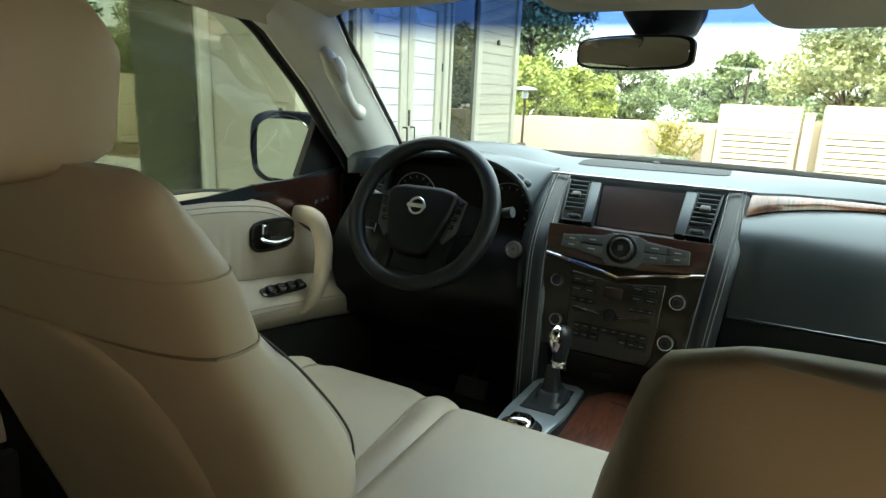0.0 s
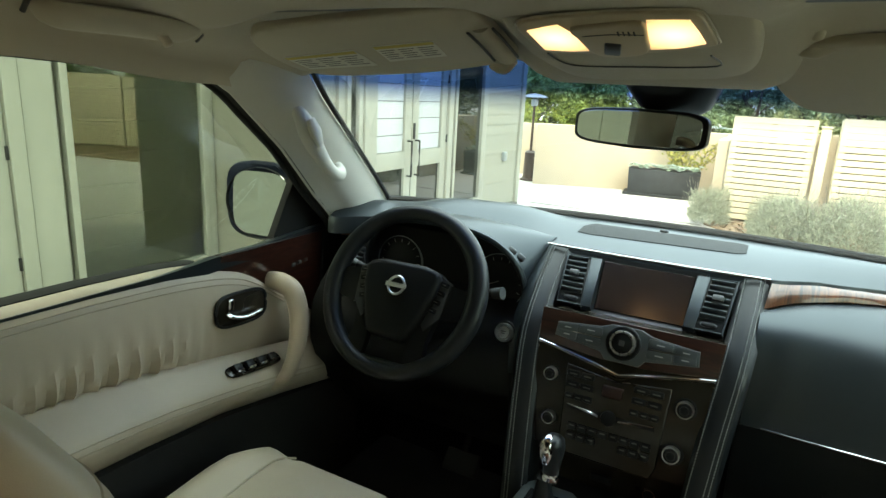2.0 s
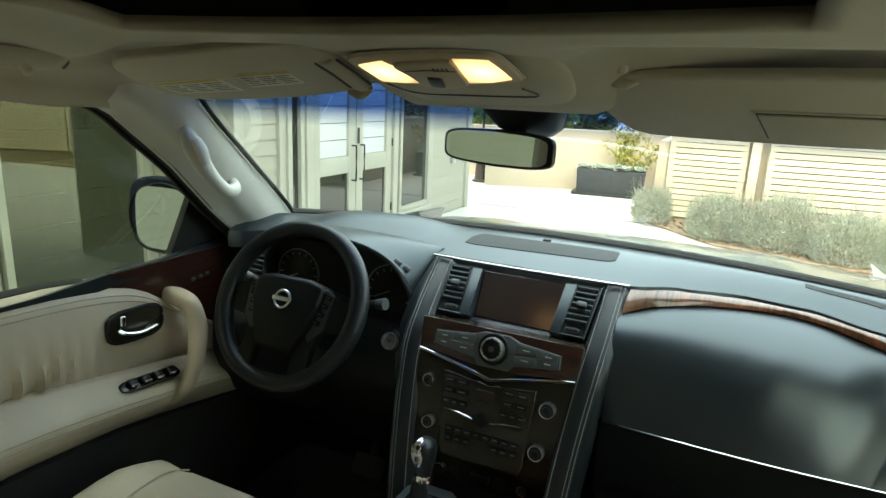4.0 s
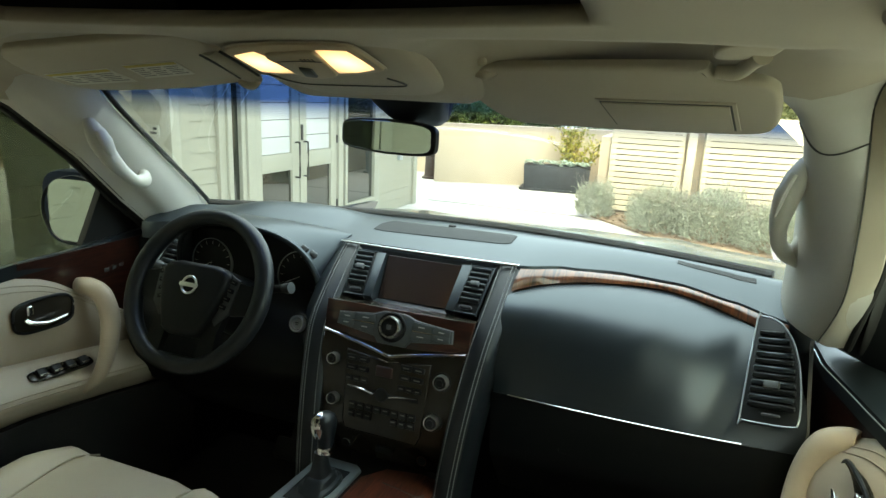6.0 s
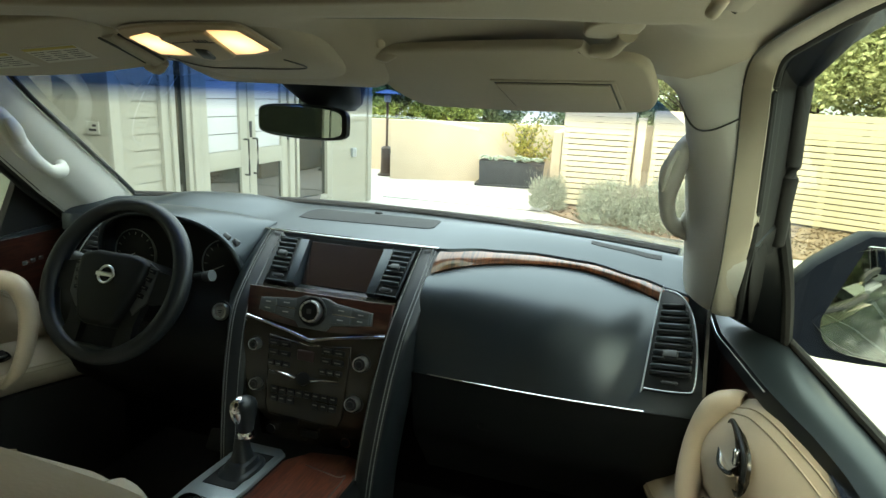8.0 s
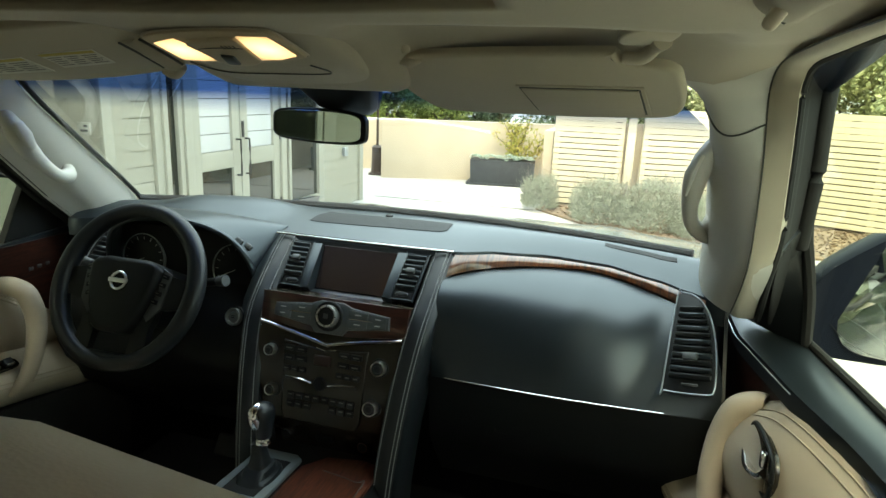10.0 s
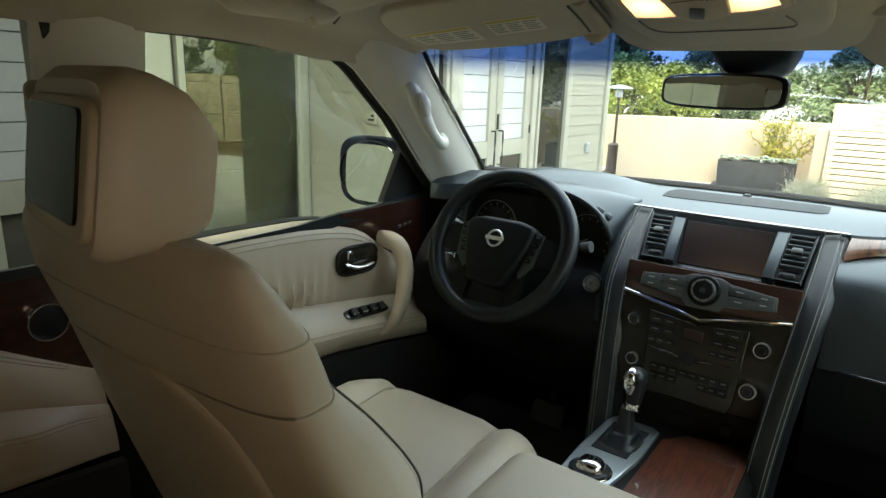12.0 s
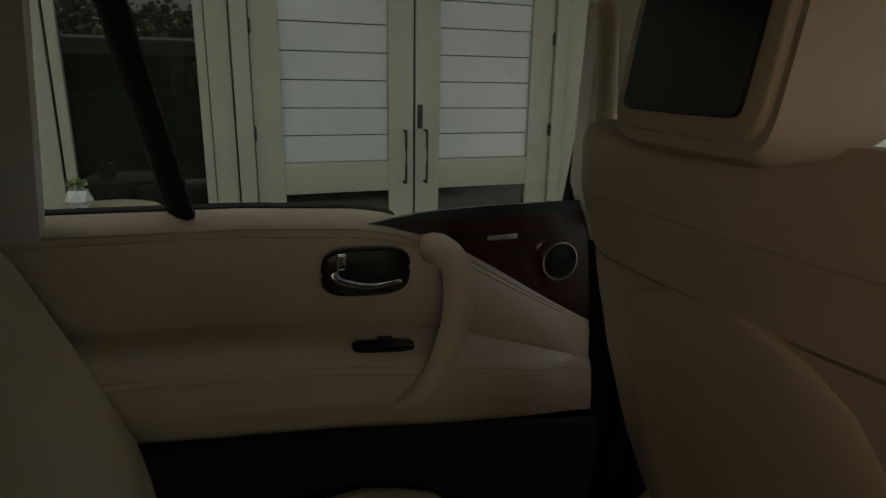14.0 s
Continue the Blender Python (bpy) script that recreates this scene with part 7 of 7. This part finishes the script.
def house():
    X1, X2, YR, H = -4.1, -3.15, 3.85, 3.3
    w1 = part("wall_side", box2((X1 - 0.25, -9.0, 0), (X1 - 0.05, YR + 0.2, H), 0, 1), SIDING, smooth=False)
    tagged(w1, "cream painted house wall beside the courtyard", "wall", kind="structure")
    w2 = part("wall_return", box2((X1 - 0.05, YR + 0.004, 0), (X2 - 0.02, YR + 0.20, H), 0, 1), SIDING, smooth=False)
    tagged(w2, "cream painted boarded return wall", "wall", kind="structure")
    w3 = part("wall_front", box2((X2 - 0.22, YR + 0.21, 0), (X2 - 0.045, 8.60, H), 0, 1), SIDING, smooth=False)
    tagged(w3, "cream painted house wall with glazed doors", "wall", kind="structure")
    w4 = part("wall_end", box2((X2 - 4.0, 8.40, 0), (X2 - 0.23, 8.60, H), 0, 1), SIDING, smooth=False)
    tagged(w4, "cream painted end wall of the house", "wall", kind="structure")
    # eave out of view, made deep to keep light off the walls
    rf = part("shading_eave", box2((-9.0, -9.0, H), (X2 + 0.95, 8.9, H + 0.22), 0.01, 1), TRIMPAINT, smooth=False)
    tagged(rf, "cream flat roof with an unseen deep eave added to shade the walls", "roof", kind="structure")
    # boards
    boards(w2, "x", YR, X1 + 0.05, X2 - 0.03, 0.02, H - 0.1, -1)
    boards(w3, "y", X2 - 0.04, YR + 0.09, 4.36, 0.02, H - 0.1, 1)
    boards(w3, "y", X2 - 0.04, 7.36, 8.50, 0.02, H - 0.1, 1)
    boards(w1, "y", X1 - 0.05, -4.0, -2.2, 0.02, H - 0.1, 1)
    for nm, a, b in (("corner_board", (X2 - 0.045, YR - 0.012, 0), (X2 + 0.0, YR + 0.085, H)), ("trim_board", (X2 - 0.045, 4.36, 0), (X2 + 0.005, 4.46, H)), ("trim_board", (X2 - 0.045, 7.25, 0), (X2 + 0.005, 7.36, H)), ("corner_board", (X2 - 0.045, 8.50, 0), (X2 + 0.004, 8.62, H)), ("trim_board", (X1 - 0.05, 2.33, 0), (X1 + 0.03, 2.54, H)), ("trim_board", (X1 - 0.05, 3.775, 0), (X1 + 0.02, 3.848, H)), ("trim_board", (X1 - 0.05, -0.14, 0), (X1 + 0.03, -0.01, H)), ("trim_board", (X1 - 0.05, -1.09, 0), (X1 + 0.03, -0.97, H))):
        p = part(nm, box2(a, b, 0.005, 2), TRIMPAINT)
        tagged(p, "cream painted trim board on the house wall", "trim", kind="structure")
    # dark narrow light beside the far doors
    big_window("window_slot", X2, 4.50, 4.62, 0.10, 2.9, "narrow dark side light with cream frame")
    french_door(w3, 4.78, 6.26, X2)
    big_window("window_far", X2, 6.50, 7.18, 0.30, 2.9, "tall dark window with a cream frame")
    french_door(w1, 0.10, 2.22, X1, 2.42, (0.680, 0.885), 8)
    big_window("window_near", X1, 2.64, 3.72, 0.10, 2.9, "large dark window with an olive blind, reflecting the courtyard", True)
    big_window("window_rear", X1, -0.90, -0.20, 0.30, 2.9, "large dark window with a cream frame")
    sk = part("skirting", box2((X2 - 0.03, 6.44, 0.0), (X2 + 0.012, 7.25, 0.19), 0.004, 2), TRIMPAINT)
    tagged(sk, "cream boarded base below the window", "trim", kind="structure")
    ob = thing("wall_socket", (X2 - 0.02, 8.02, 0.74), "small grey outdoor socket cover on the boarded wall", "socket")
    part("socket_cover", box2((X2 - 0.03, 7.97, 0.70), (X2 + 0.02, 8.07, 0.82), 0.012, 3), SATIN, ob)
    vt = thing("wall_vent", (X2 - 0.02, 7.9, 2.1), "small dark round vent on the boarded wall", "vent")
    part("vent_cap", disc(0.035, 0.03, 0.006, 20, frame_of((X2 - 0.028, 7.9, 2.12), (0, 1, 0), (0, 0, 1))), IRON, vt)


house()


def sign_plate():
    S = thing("wall_sign", (-3.31, 3.83, 1.25), "small pale plate with two dark lines on the boarded wall", "sign")
    part("plate", box2((-3.37, 3.815, 1.205), (-3.25, 3.832, 1.295), 0.004, 2), TRIMPAINT, S)
    for z, w in ((1.268, 0.036), (1.235, 0.068)):
        part("print_bar", box2((-3.268 - w, 3.8125, z - 0.009), (-3.268, 3.8155, z + 0.009), 0, 1), IRON, S)


def side_table():
    T = thing("round_table", (-3.55, -0.70, 0), "round pale garden table standing by the house window", "table")
    m = Matrix.Translation((-3.55, -0.70, 0))
    part("tabletop", disc(0.27, 0.03, 0.008, 36, m @ Matrix.Translation((0, 0, 0.72))), STUCCO, T)
    part("pedestal", tube([(-3.55, -0.70, 0.03), (-3.55, -0.70, 0.40), (-3.55, -0.70, 0.72)], [0.05, 0.035, 0.05], 14, 4), IRON, T)
    part("foot", disc(0.18, 0.03, 0.008, 28, m), IRON, T)
    P = thing("plant_pot", (-3.58, -0.82, 0.75), "white faceted plant pot with a small green plant on the table", "plant pot")
    part("pot", loft([[(-3.58 + r * math.cos(2 * math.pi * (k + o) / 6), -0.82 + r * math.sin(2 * math.pi * (k + o) / 6), z) for k in range(6)] for r, z, o in ((0.035, 0.751, 0), (0.068, 0.795, 0.5), (0.050, 0.850, 0.0), (0.040, 0.846, 0.0))]), BLIND, P, smooth=False)
    rnd = random.Random(8)
    v, f = leaf_cloud(rnd, (-3.58, -0.82, 0.885), (0.05, 0.05, 0.035), 60, 0.018, 0.9, 0.1)
    from_data("leaves", v, f, LEAF_DARK, P, smooth=False)


sign_plate()


# ---- back wall, fence, planter ----
def back_wall():
    m = frame_of((-3.80, 10.98, 0), (1, 0.40, 0), (0, 1, 0))
    w = part("wall_back", prism([(0, 0), (4.4, 0), (4.4, 0.22), (0, 0.22)], 1.10, 0.01, 2, m), STUCCO, smooth=False)
    tagged(w, "cream stucco garden wall behind the planter", "garden wall", kind="structure")
    w = part("wall_back_left", prism([(-5, 0), (0.6, 0), (0.6, 0.22), (-5, 0.22)], 1.04, 0.01, 2, frame_of((-4.0, 12.2, 0), (1, 0.05, 0), (0, 1, 0))), STUCCO, smooth=False)
    tagged(w, "cream stucco garden wall behind the house", "garden wall", kind="structure")


back_wall()


def slat_panel(p0, p1, height, n, group="fence panels"):
    """A panel of flat boards on posts, from p0 to p1."""
    p0, p1 = Vector((*p0, 0)), Vector((*p1, 0))
    L = (p1 - p0).length
    m = frame_of(p0, p1 - p0, (0, 0, 1)) @ Matrix.Identity(4)
    Fp = thing("slat_fence", tuple((p0 + p1) / 2), "cream painted horizontal board fence panel with narrow gaps", "fence", group)
    pitch = (height - 0.06) / n
    bm = rbox((L - 0.01, pitch - 0.014, 0.022), 0.003, 1)
    first = None
    tight = None
    for k in range(n):
        z = 0.06 + pitch * (k + 0.5)
        if k >= n - 4:
            if tight is None:
                tight = part("slat", rbox((L - 0.01, pitch - 0.003, 0.022), 0.002, 1), FENCEPAINT, Fp, smooth=False)
                o = tight
            else:
                o = new("slat", tight.data)
                o.parent, o.matrix_parent_inverse = tight.parent, tight.matrix_parent_inverse
            for x in (L * 0.5, L - 0.10):
                # short dark strip, painted shade between the tight boards
                part("slot", rbox((0.09, 0.009, 0.006), 0, 1, m @ Matrix.Translation((x, z - pitch / 2, 0.0095))), GAP_SHADE, Fp, smooth=False)
        elif first is None:
            first = part("slat", bm, FENCEPAINT, Fp, smooth=False)
            o = first
        else:
            o = new("slat", first.data)
            o.parent, o.matrix_parent_inverse = first.parent, first.matrix_parent_inverse
        o.matrix_basis = m @ Matrix.Translation((L / 2, z, 0.0))
    for x in (0.04, L - 0.04) if L < 1.6 else (0.04, L / 3, 2 * L / 3, L - 0.04):
        part("post", rbox((0.075, height - 0.02, 0.07), 0.004, 1, m @ Matrix.Translation((x, height / 2 - 0.01, -0.050))), FENCEPAINT, Fp, smooth=False)
    # dark sheet added behind the boards so that their gaps look shaded
    part("gap_shade_sheet", rbox((L - 0.02, height - 0.08, 0.012), 0, 1, m @ Matrix.Translation((L / 2, height / 2, -0.100))), GAP_SHADE, Fp, smooth=False)
    return Fp


slat_panel((-0.46, 9.50), (0.55, 9.52), 1.46, 17)
slat_panel((0.80, 9.46), (2.30, 9.66), 1.50, 17)
slat_panel((2.36, 9.80), (4.40, 8.90), 1.55, 18)
slat_panel((4.42, 8.88), (8.50, 6.60), 1.58, 18)
gp = thing("gate_post", (0.66, 9.5, 0), "cream painted square post between the fence panels", "post")
part("post_shaft", box2((0.585, 9.46, 0), (0.70, 9.56, 1.36), 0.006, 2), FENCEPAINT, gp)
part("post_cap", box2((0.575, 9.45, 1.362), (0.71, 9.57, 1.39), 0.006, 2), FENCEPAINT, gp)
sg = part("wall_gap", box2((0.50, 9.72, 0), (0.9, 9.80, 1.28), 0.004, 1), STUCCO, smooth=False)
tagged(sg, "cream stucco wall seen between the fence panels", "garden wall", kind="structure")
sw = part("wall_side_garden", box2((-0.62, 9.6, 0), (-0.48, 12.4, 1.12), 0.01, 1), STUCCO, smooth=False)
tagged(sw, "cream stucco garden wall beside the fence", "garden wall", kind="structure")


def leaf_cloud(rnd, centre, radii, count, size, stretch=1.0, shell=0.45):
    """Small folded leaves spread in an ellipsoid, thicker towards its skin."""
    verts, faces = [], []
    for _ in range(count):
        d = Vector((rnd.gauss(0, 1), rnd.gauss(0, 1), rnd.gauss(0, 1))).normalized()
        r = shell + (1 - shell) * rnd.random() ** 0.6
        p = Vector(centre) + Vector((d.x * radii[0], d.y * radii[1], d.z * radii[2])) * r
        a = Vector((rnd.gauss(0, 1), rnd.gauss(0, 1), rnd.gauss(0, 0.7))).normalized()
        b = a.cross(Vector((rnd.gauss(0, 1), rnd.gauss(0, 1), rnd.gauss(0, 1)))).normalized()
        s = size * rnd.uniform(0.6, 1.4)
        o = len(verts)
        verts += [p - a * s * stretch, p + b * s * 0.5, p + a * s * stretch, p - b * s * 0.5 + a.cross(b) * s * 0.25]
        faces += [(o, o + 1, o + 2), (o, o + 2, o + 3)]
    return verts, faces


def planter():
    P = thing("planter_box", (-1.5, 11.3, 0), "black metal trough planter standing on the paving", "planter")
    m = frame_of((-2.10, 11.05, 0), (1, 0.12, 0), (0, 0, 1))
    L = 1.17
    part("trough", prism([(0.02, 0.035), (L - 0.02, 0.035), (L, 0.455), (0.0, 0.455)], 0.45, 0.006, 2, m @ Matrix.Translation((0, 0, -0.45))), POT, P)
    part("base_rim", prism([(-0.06, 0), (L + 0.03, 0), (L + 0.03, 0.045), (-0.06, 0.045)], 0.52, 0.006, 2, m @ Matrix.Translation((0, 0, -0.49))), POT, P)
    rnd = random.Random(5)
    verts, faces = [], []
    for k in range(80):
        u, d = rnd.uniform(0.0, L), rnd.uniform(-0.02, 0.42)
        c = m @ Vector((u, 0.475 + rnd.uniform(-0.02, 0.05), -d))
        for j in range(14):
            a = 2 * math.pi * j / 7 + rnd.uniform(-0.2, 0.2)
            up = 0.35 if j < 7 else 0.9
            r = (0.058 if j < 7 else 0.036) * rnd.uniform(0.8, 1.2)
            tip = c + Vector((math.cos(a) * r, math.sin(a) * r, up * r))
            side = Vector((-math.sin(a), math.cos(a), 0)) * r * 0.33
            midp = c + (tip - c) * 0.6
            o = len(verts)
            verts += [c, midp + side, tip, midp - side]
            faces.append((o, o + 1, o + 2, o + 3))
    s = from_data("succulents", verts, faces, LEAF_SUCC, smooth=False)
    tagged(s, "pale grey-green succulent rosettes filling the planter", "succulents", kind="stuff")
    V = thing("climbing_vine", (-1.4, 11.62, 0.4), "yellow-green climbing vine on the garden wall", "vine")
    stems = bmesh.new()
    verts, faces = [], []
    for k in range(14):
        x0 = rnd.uniform(-1.75, -0.85)
        p = Vector((x0, 11.52 + (x0 + 1.9) * 0.12, 0.40))
        pts = [p.copy()]
        lean = rnd.uniform(-0.8, 0.9)
        for j in range(8):
            p = p + Vector((lean * 0.08 + rnd.uniform(-0.05, 0.05), rnd.uniform(-0.02, 0.02), rnd.uniform(0.04, 0.12)))
            pts.append(p.copy())
            v, f = leaf_cloud(rnd, p, (0.10, 0.07, 0.08), 14, 0.030, 0.9, 0.1)
            faces += [tuple(i + len(verts) for i in q) for q in f]
            verts += v
        t = tube(pts, 0.006, 5, 2)
        me = bpy.data.meshes.new("tmp")
        t.to_mesh(me)
        t.free()
        stems.from_mesh(me)
        bpy.data.meshes.remove(me)
    part("vine_stems", stems, BARK, V)
    from_data("vine_leaves", verts, faces, LEAF_VINE, V, smooth=False)


planter()


def lavender(x, y, r, h, seed, n=900):
    """A mounded bush: short leafy shoots all over a dome, thin flower spikes standing out of it."""
    rnd = random.Random(seed)
    B = thing("lavender_bush", (x, y, 0.03), "grey-green lavender bush with pale flower stems", "shrub", "lavender bushes")
    verts, faces, tv, tf = [], [], [], []
    lumps = [(rnd.uniform(0, 6.283), rnd.uniform(0.3, 0.9), rnd.uniform(0.10, 0.22)) for _ in range(7)]
    for k in range(int(n * 2.2)):
        a, e = rnd.uniform(0, 6.283), math.asin(rnd.random())
        grow = 1.0 + sum(w * math.exp(-((a - la + 3.14) % 6.283 - 3.14) ** 2 / 0.3 - (e - le) ** 2 / 0.2) for la, le, w in lumps) - 0.08
        out = Vector((math.cos(a) * math.cos(e), math.sin(a) * math.cos(e), math.sin(e)))
        d = rnd.uniform(0.62, 1.0) * grow
        base = Vector((x + out.x * r * d * 0.92, y + out.y * r * d * 0.92, 0.03 + out.z * h * 0.72 * d))
        way = (out + Vector((rnd.gauss(0, 0.25), rnd.gauss(0, 0.25), 0.75))).normalized()
        tip = base + way * rnd.uniform(0.06, 0.12)
        side = way.cross(Vector((rnd.gauss(0, 1), rnd.gauss(0, 1), 0.2))).normalized() * 0.0022
        o = len(verts)
        verts += [base - side, base + side, tip]
        faces.append((o, o + 1, o + 2))
        for j in range(7):
            c = base.lerp(tip, rnd.uniform(0.1, 1.0))
            f = (way + Vector((rnd.gauss(0, 0.7), rnd.gauss(0, 0.7), rnd.gauss(0, 0.5)))).normalized() * rnd.uniform(0.022, 0.042)
            sd = f.cross(Vector((rnd.gauss(0, 1), rnd.gauss(0, 1), 0.3))).normalized() * 0.0034
            o = len(verts)
            verts += [c, c + f * 0.5 + sd, c + f, c + f * 0.5 - sd]
            faces.append((o, o + 1, o + 2, o + 3))
        if k % 9 == 0 and e > 0.3:
            t2 = tip + (way + Vector((0, 0, 0.6))).normalized() * rnd.uniform(0.10, 0.24)
            s2 = way.cross(Vector((1, 0.3, 0))).normalized() * 0.0014
            o = len(tv)
            tv += [tip - s2, tip + s2, t2 + s2, t2 - s2]
            tf.append((o, o + 1, o + 2, o + 3))
            for j in range(5):
                c = tip.lerp(t2, 0.62 + 0.09 * j)
                o = len(tv)
                tv += [c + Vector((rnd.uniform(-0.006, 0.006), rnd.uniform(-0.006, 0.006), q)) for q in (-0.008, 0.0, 0.010)]
                tf.append((o, o + 1, o + 2))
    from_data("foliage", verts, faces, LEAF_LAV, B, smooth=False)
    from_data("flower_stems", tv, tf, LEAF_SPIKE, B, smooth=False)


side_table()

lavender(-0.55, 9.05, 0.26, 0.62, 11, 700)
lavender(0.34, 8.48, 0.42, 0.74, 12, 1500)
lavender(0.98, 8.36, 0.50, 0.80, 13, 1700)
lavender(1.66, 8.10, 0.50, 0.70, 14, 1500)


def heater():
    Hh = thing("patio_heater", (-4.03, 11.35, 0), "dark bronze patio heater with a domed reflector", "patio heater")
    m = Matrix.Translation((-4.03, 11.35, 0))
    lathe = lambda prof, n=28: loft([[m @ Vector((r * math.cos(2 * math.pi * k / n), r * math.sin(2 * math.pi * k / n), z)) for k in range(n)] for r, z in prof])
    part("base_plate", lathe([(0.17, 0), (0.17, 0.03), (0.13, 0.05)]), BRONZE, Hh)
    part("tank_housing", lathe([(0.125, 0.05), (0.115, 0.10), (0.105, 0.50), (0.115, 0.53), (0.06, 0.57)]), BRONZE, Hh)
    part("pole", lathe([(0.028, 0.57), (0.024, 0.64), (0.024, 1.38), (0.05, 1.40)]), BRONZE, Hh)
    part("burner", lathe([(0.05, 1.40), (0.065, 1.42), (0.065, 1.52), (0.04, 1.54)]), SATIN, Hh)
    part("reflector", lathe([(0.03, 1.545), (0.24, 1.555), (0.245, 1.565), (0.16, 1.60), (0.03, 1.63)]), SATIN, Hh, "pale domed reflector")


heater()


# ---- trees ----
def tree(x, y, h, rx, leafmat, seed, label, n=4200, leaf=0.10, low=0.35):
    rnd = random.Random(seed)
    T = thing("tree", (x, y, 0), label, "tree", "trees behind the wall")
    trunk = tube([(x, y, 0), (x + rnd.uniform(-0.1, 0.1), y, h * 0.25), (x + rnd.uniform(-0.2, 0.2), y, h * 0.5), (x + rnd.uniform(-0.3, 0.3), y, h * 0.8)], [0.05 * h * 0.5, 0.04 * h * 0.5, 0.03 * h * 0.5, 0.008 * h], 9, 4)
    part("trunk", trunk, BARK, T)
    verts, faces = [], []
    limbs = bmesh.new()
    clumps = 44
    for k in range(clumps):
        a, e = rnd.uniform(0, 6.283), rnd.random()
        zc = h * (low + (1 - low) * e * 0.94)
        rad = rx * math.sqrt(max(0.06, 1 - (2 * (zc / h - low) / (1 - low) - 0.95) ** 2 * 0.85)) * rnd.uniform(0.35, 1.0)
        c = Vector((x + rad * math.cos(a), y + rad * math.sin(a), zc))
        rr = rx * rnd.uniform(0.24, 0.46)
        v, f = leaf_cloud(rnd, c, (rr, rr, rr * rnd.uniform(0.55, 0.85)), int(1.9 * n) // clumps, leaf, 0.8, 0.25)
        faces += [tuple(i + len(verts) for i in q) for q in f]
        verts += v
        t = tube([(x, y, zc * 0.6), ((x + c.x) / 2, (y + c.y) / 2, zc * 0.82), tuple(c)], [0.02 * h * 0.3, 0.012 * h * 0.3, 0.01], 5, 2)
        me = bpy.data.meshes.new("tmp")
        t.to_mesh(me)
        t.free()
        limbs.from_mesh(me)
        bpy.data.meshes.remove(me)
    # loose outer twigs that break up the outline
    for k in range(30):
        a, zc = rnd.uniform(0, 6.283), h * rnd.uniform(low + 0.1, 1.0)
        rad = rx * rnd.uniform(0.7, 1.12) * math.sqrt(max(0.05, 1 - (2 * (zc / h - low) / (1 - low) - 0.95) ** 2 * 0.85))
        v, f = leaf_cloud(rnd, Vector((x + rad * math.cos(a), y + rad * math.sin(a), zc)), (rx * 0.13, rx * 0.13, rx * 0.16), n // 90, leaf * 0.9, 0.8, 0.25)
        faces += [tuple(i + len(verts) for i in q) for q in f]
        verts += v
    part("limbs", limbs, BARK, T)
    from_data("crown", verts, faces, leafmat, T, smooth=False)


D_, L_, G_ = "dark green leafy tree behind the garden wall", "bright yellow-green tree behind the garden wall", "grey-green tree behind the fence"
tree(-6.4, 18.0, 5.2, 1.9, LEAF_DARK, 21, D_, 9000, 0.085, 0.3)
tree(-5.2, 14.8, 2.3, 1.15, LEAF_LIME, 22, L_, 8000, 0.055, 0.15)
tree(-4.2, 16.0, 2.15, 0.85, LEAF_LIME, 23, L_, 6000, 0.055, 0.15)
tree(-4.1, 20.0, 2.9, 1.2, LEAF_DARK, 24, D_, 6000, 0.07, 0.15)
tree(-0.75, 19.0, 2.8, 0.75, LEAF_DARK, 25, D_, 6000, 0.06, 0.15)
tree(1.7, 17.5, 3.3, 1.7, LEAF_GREY, 26, G_, 12000, 0.07, 0.1)
tree(4.2, 16.0, 3.9, 2.1, LEAF_GREY, 27, G_, 14000, 0.07, 0.1)
tree(7.4, 14.0, 4.2, 2.4, LEAF_GREY, 28, G_, 14000, 0.07, 0.1)
tree(6.0, 11.8, 3.5, 1.5, LEAF_GREY, 29, G_, 12000, 0.06, 0.1)
tree(9.6, 9.4, 4.6, 2.2, LEAF_DARK, 30, D_, 12000, 0.08, 0.1)
tree(12.5, 6.5, 5.0, 2.4, LEAF_GREY, 34, G_, 9000, 0.09, 0.1)
tree(-8.8, 16.0, 4.2, 1.8, LEAF_DARK, 31, D_, 5000, 0.08)
tree(-2.0, 24.0, 2.4, 1.4, LEAF_DARK, 32, D_, 5000, 0.07, 0.1)
tree(0.6, 25.0, 2.5, 1.5, LEAF_DARK, 33, D_, 5000, 0.07, 0.1)


def hedge(x0, y0, x1, y1, height, deep, seed, leafmat):
    """A clipped row of shrubs closing the courtyard."""
    rnd = random.Random(seed)
    n = int(math.hypot(x1 - x0, y1 - y0) / 0.8)
    verts, faces = [], []
    for k in range(n):
        t = (k + 0.5) / n
        c = (x0 + (x1 - x0) * t + rnd.uniform(-0.2, 0.2), y0 + (y1 - y0) * t + rnd.uniform(-0.2, 0.2), height * rnd.uniform(0.42, 0.5))
        v, f = leaf_cloud(rnd, c, (deep, deep, height * rnd.uniform(0.48, 0.62)), 900, 0.16, 0.8, 0.5)
        faces += [tuple(i + len(verts) for i in q) for q in f]
        verts += v
    h = from_data("hedge", verts, faces, leafmat, smooth=False)
    tagged(h, "green shrub row closing the courtyard", "hedge", kind="stuff")


hedge(11.0, 4.5, 11.5, -16.0, 3.4, 0.9, 41, LEAF_DARK)
hedge(11.5, -16.5, -5.0, -17.0, 3.6, 0.9, 42, LEAF_DARK)
hedge(-3.1, -6.8, -2.4, -6.2, 1.1, 0.45, 43, LEAF_LIME)
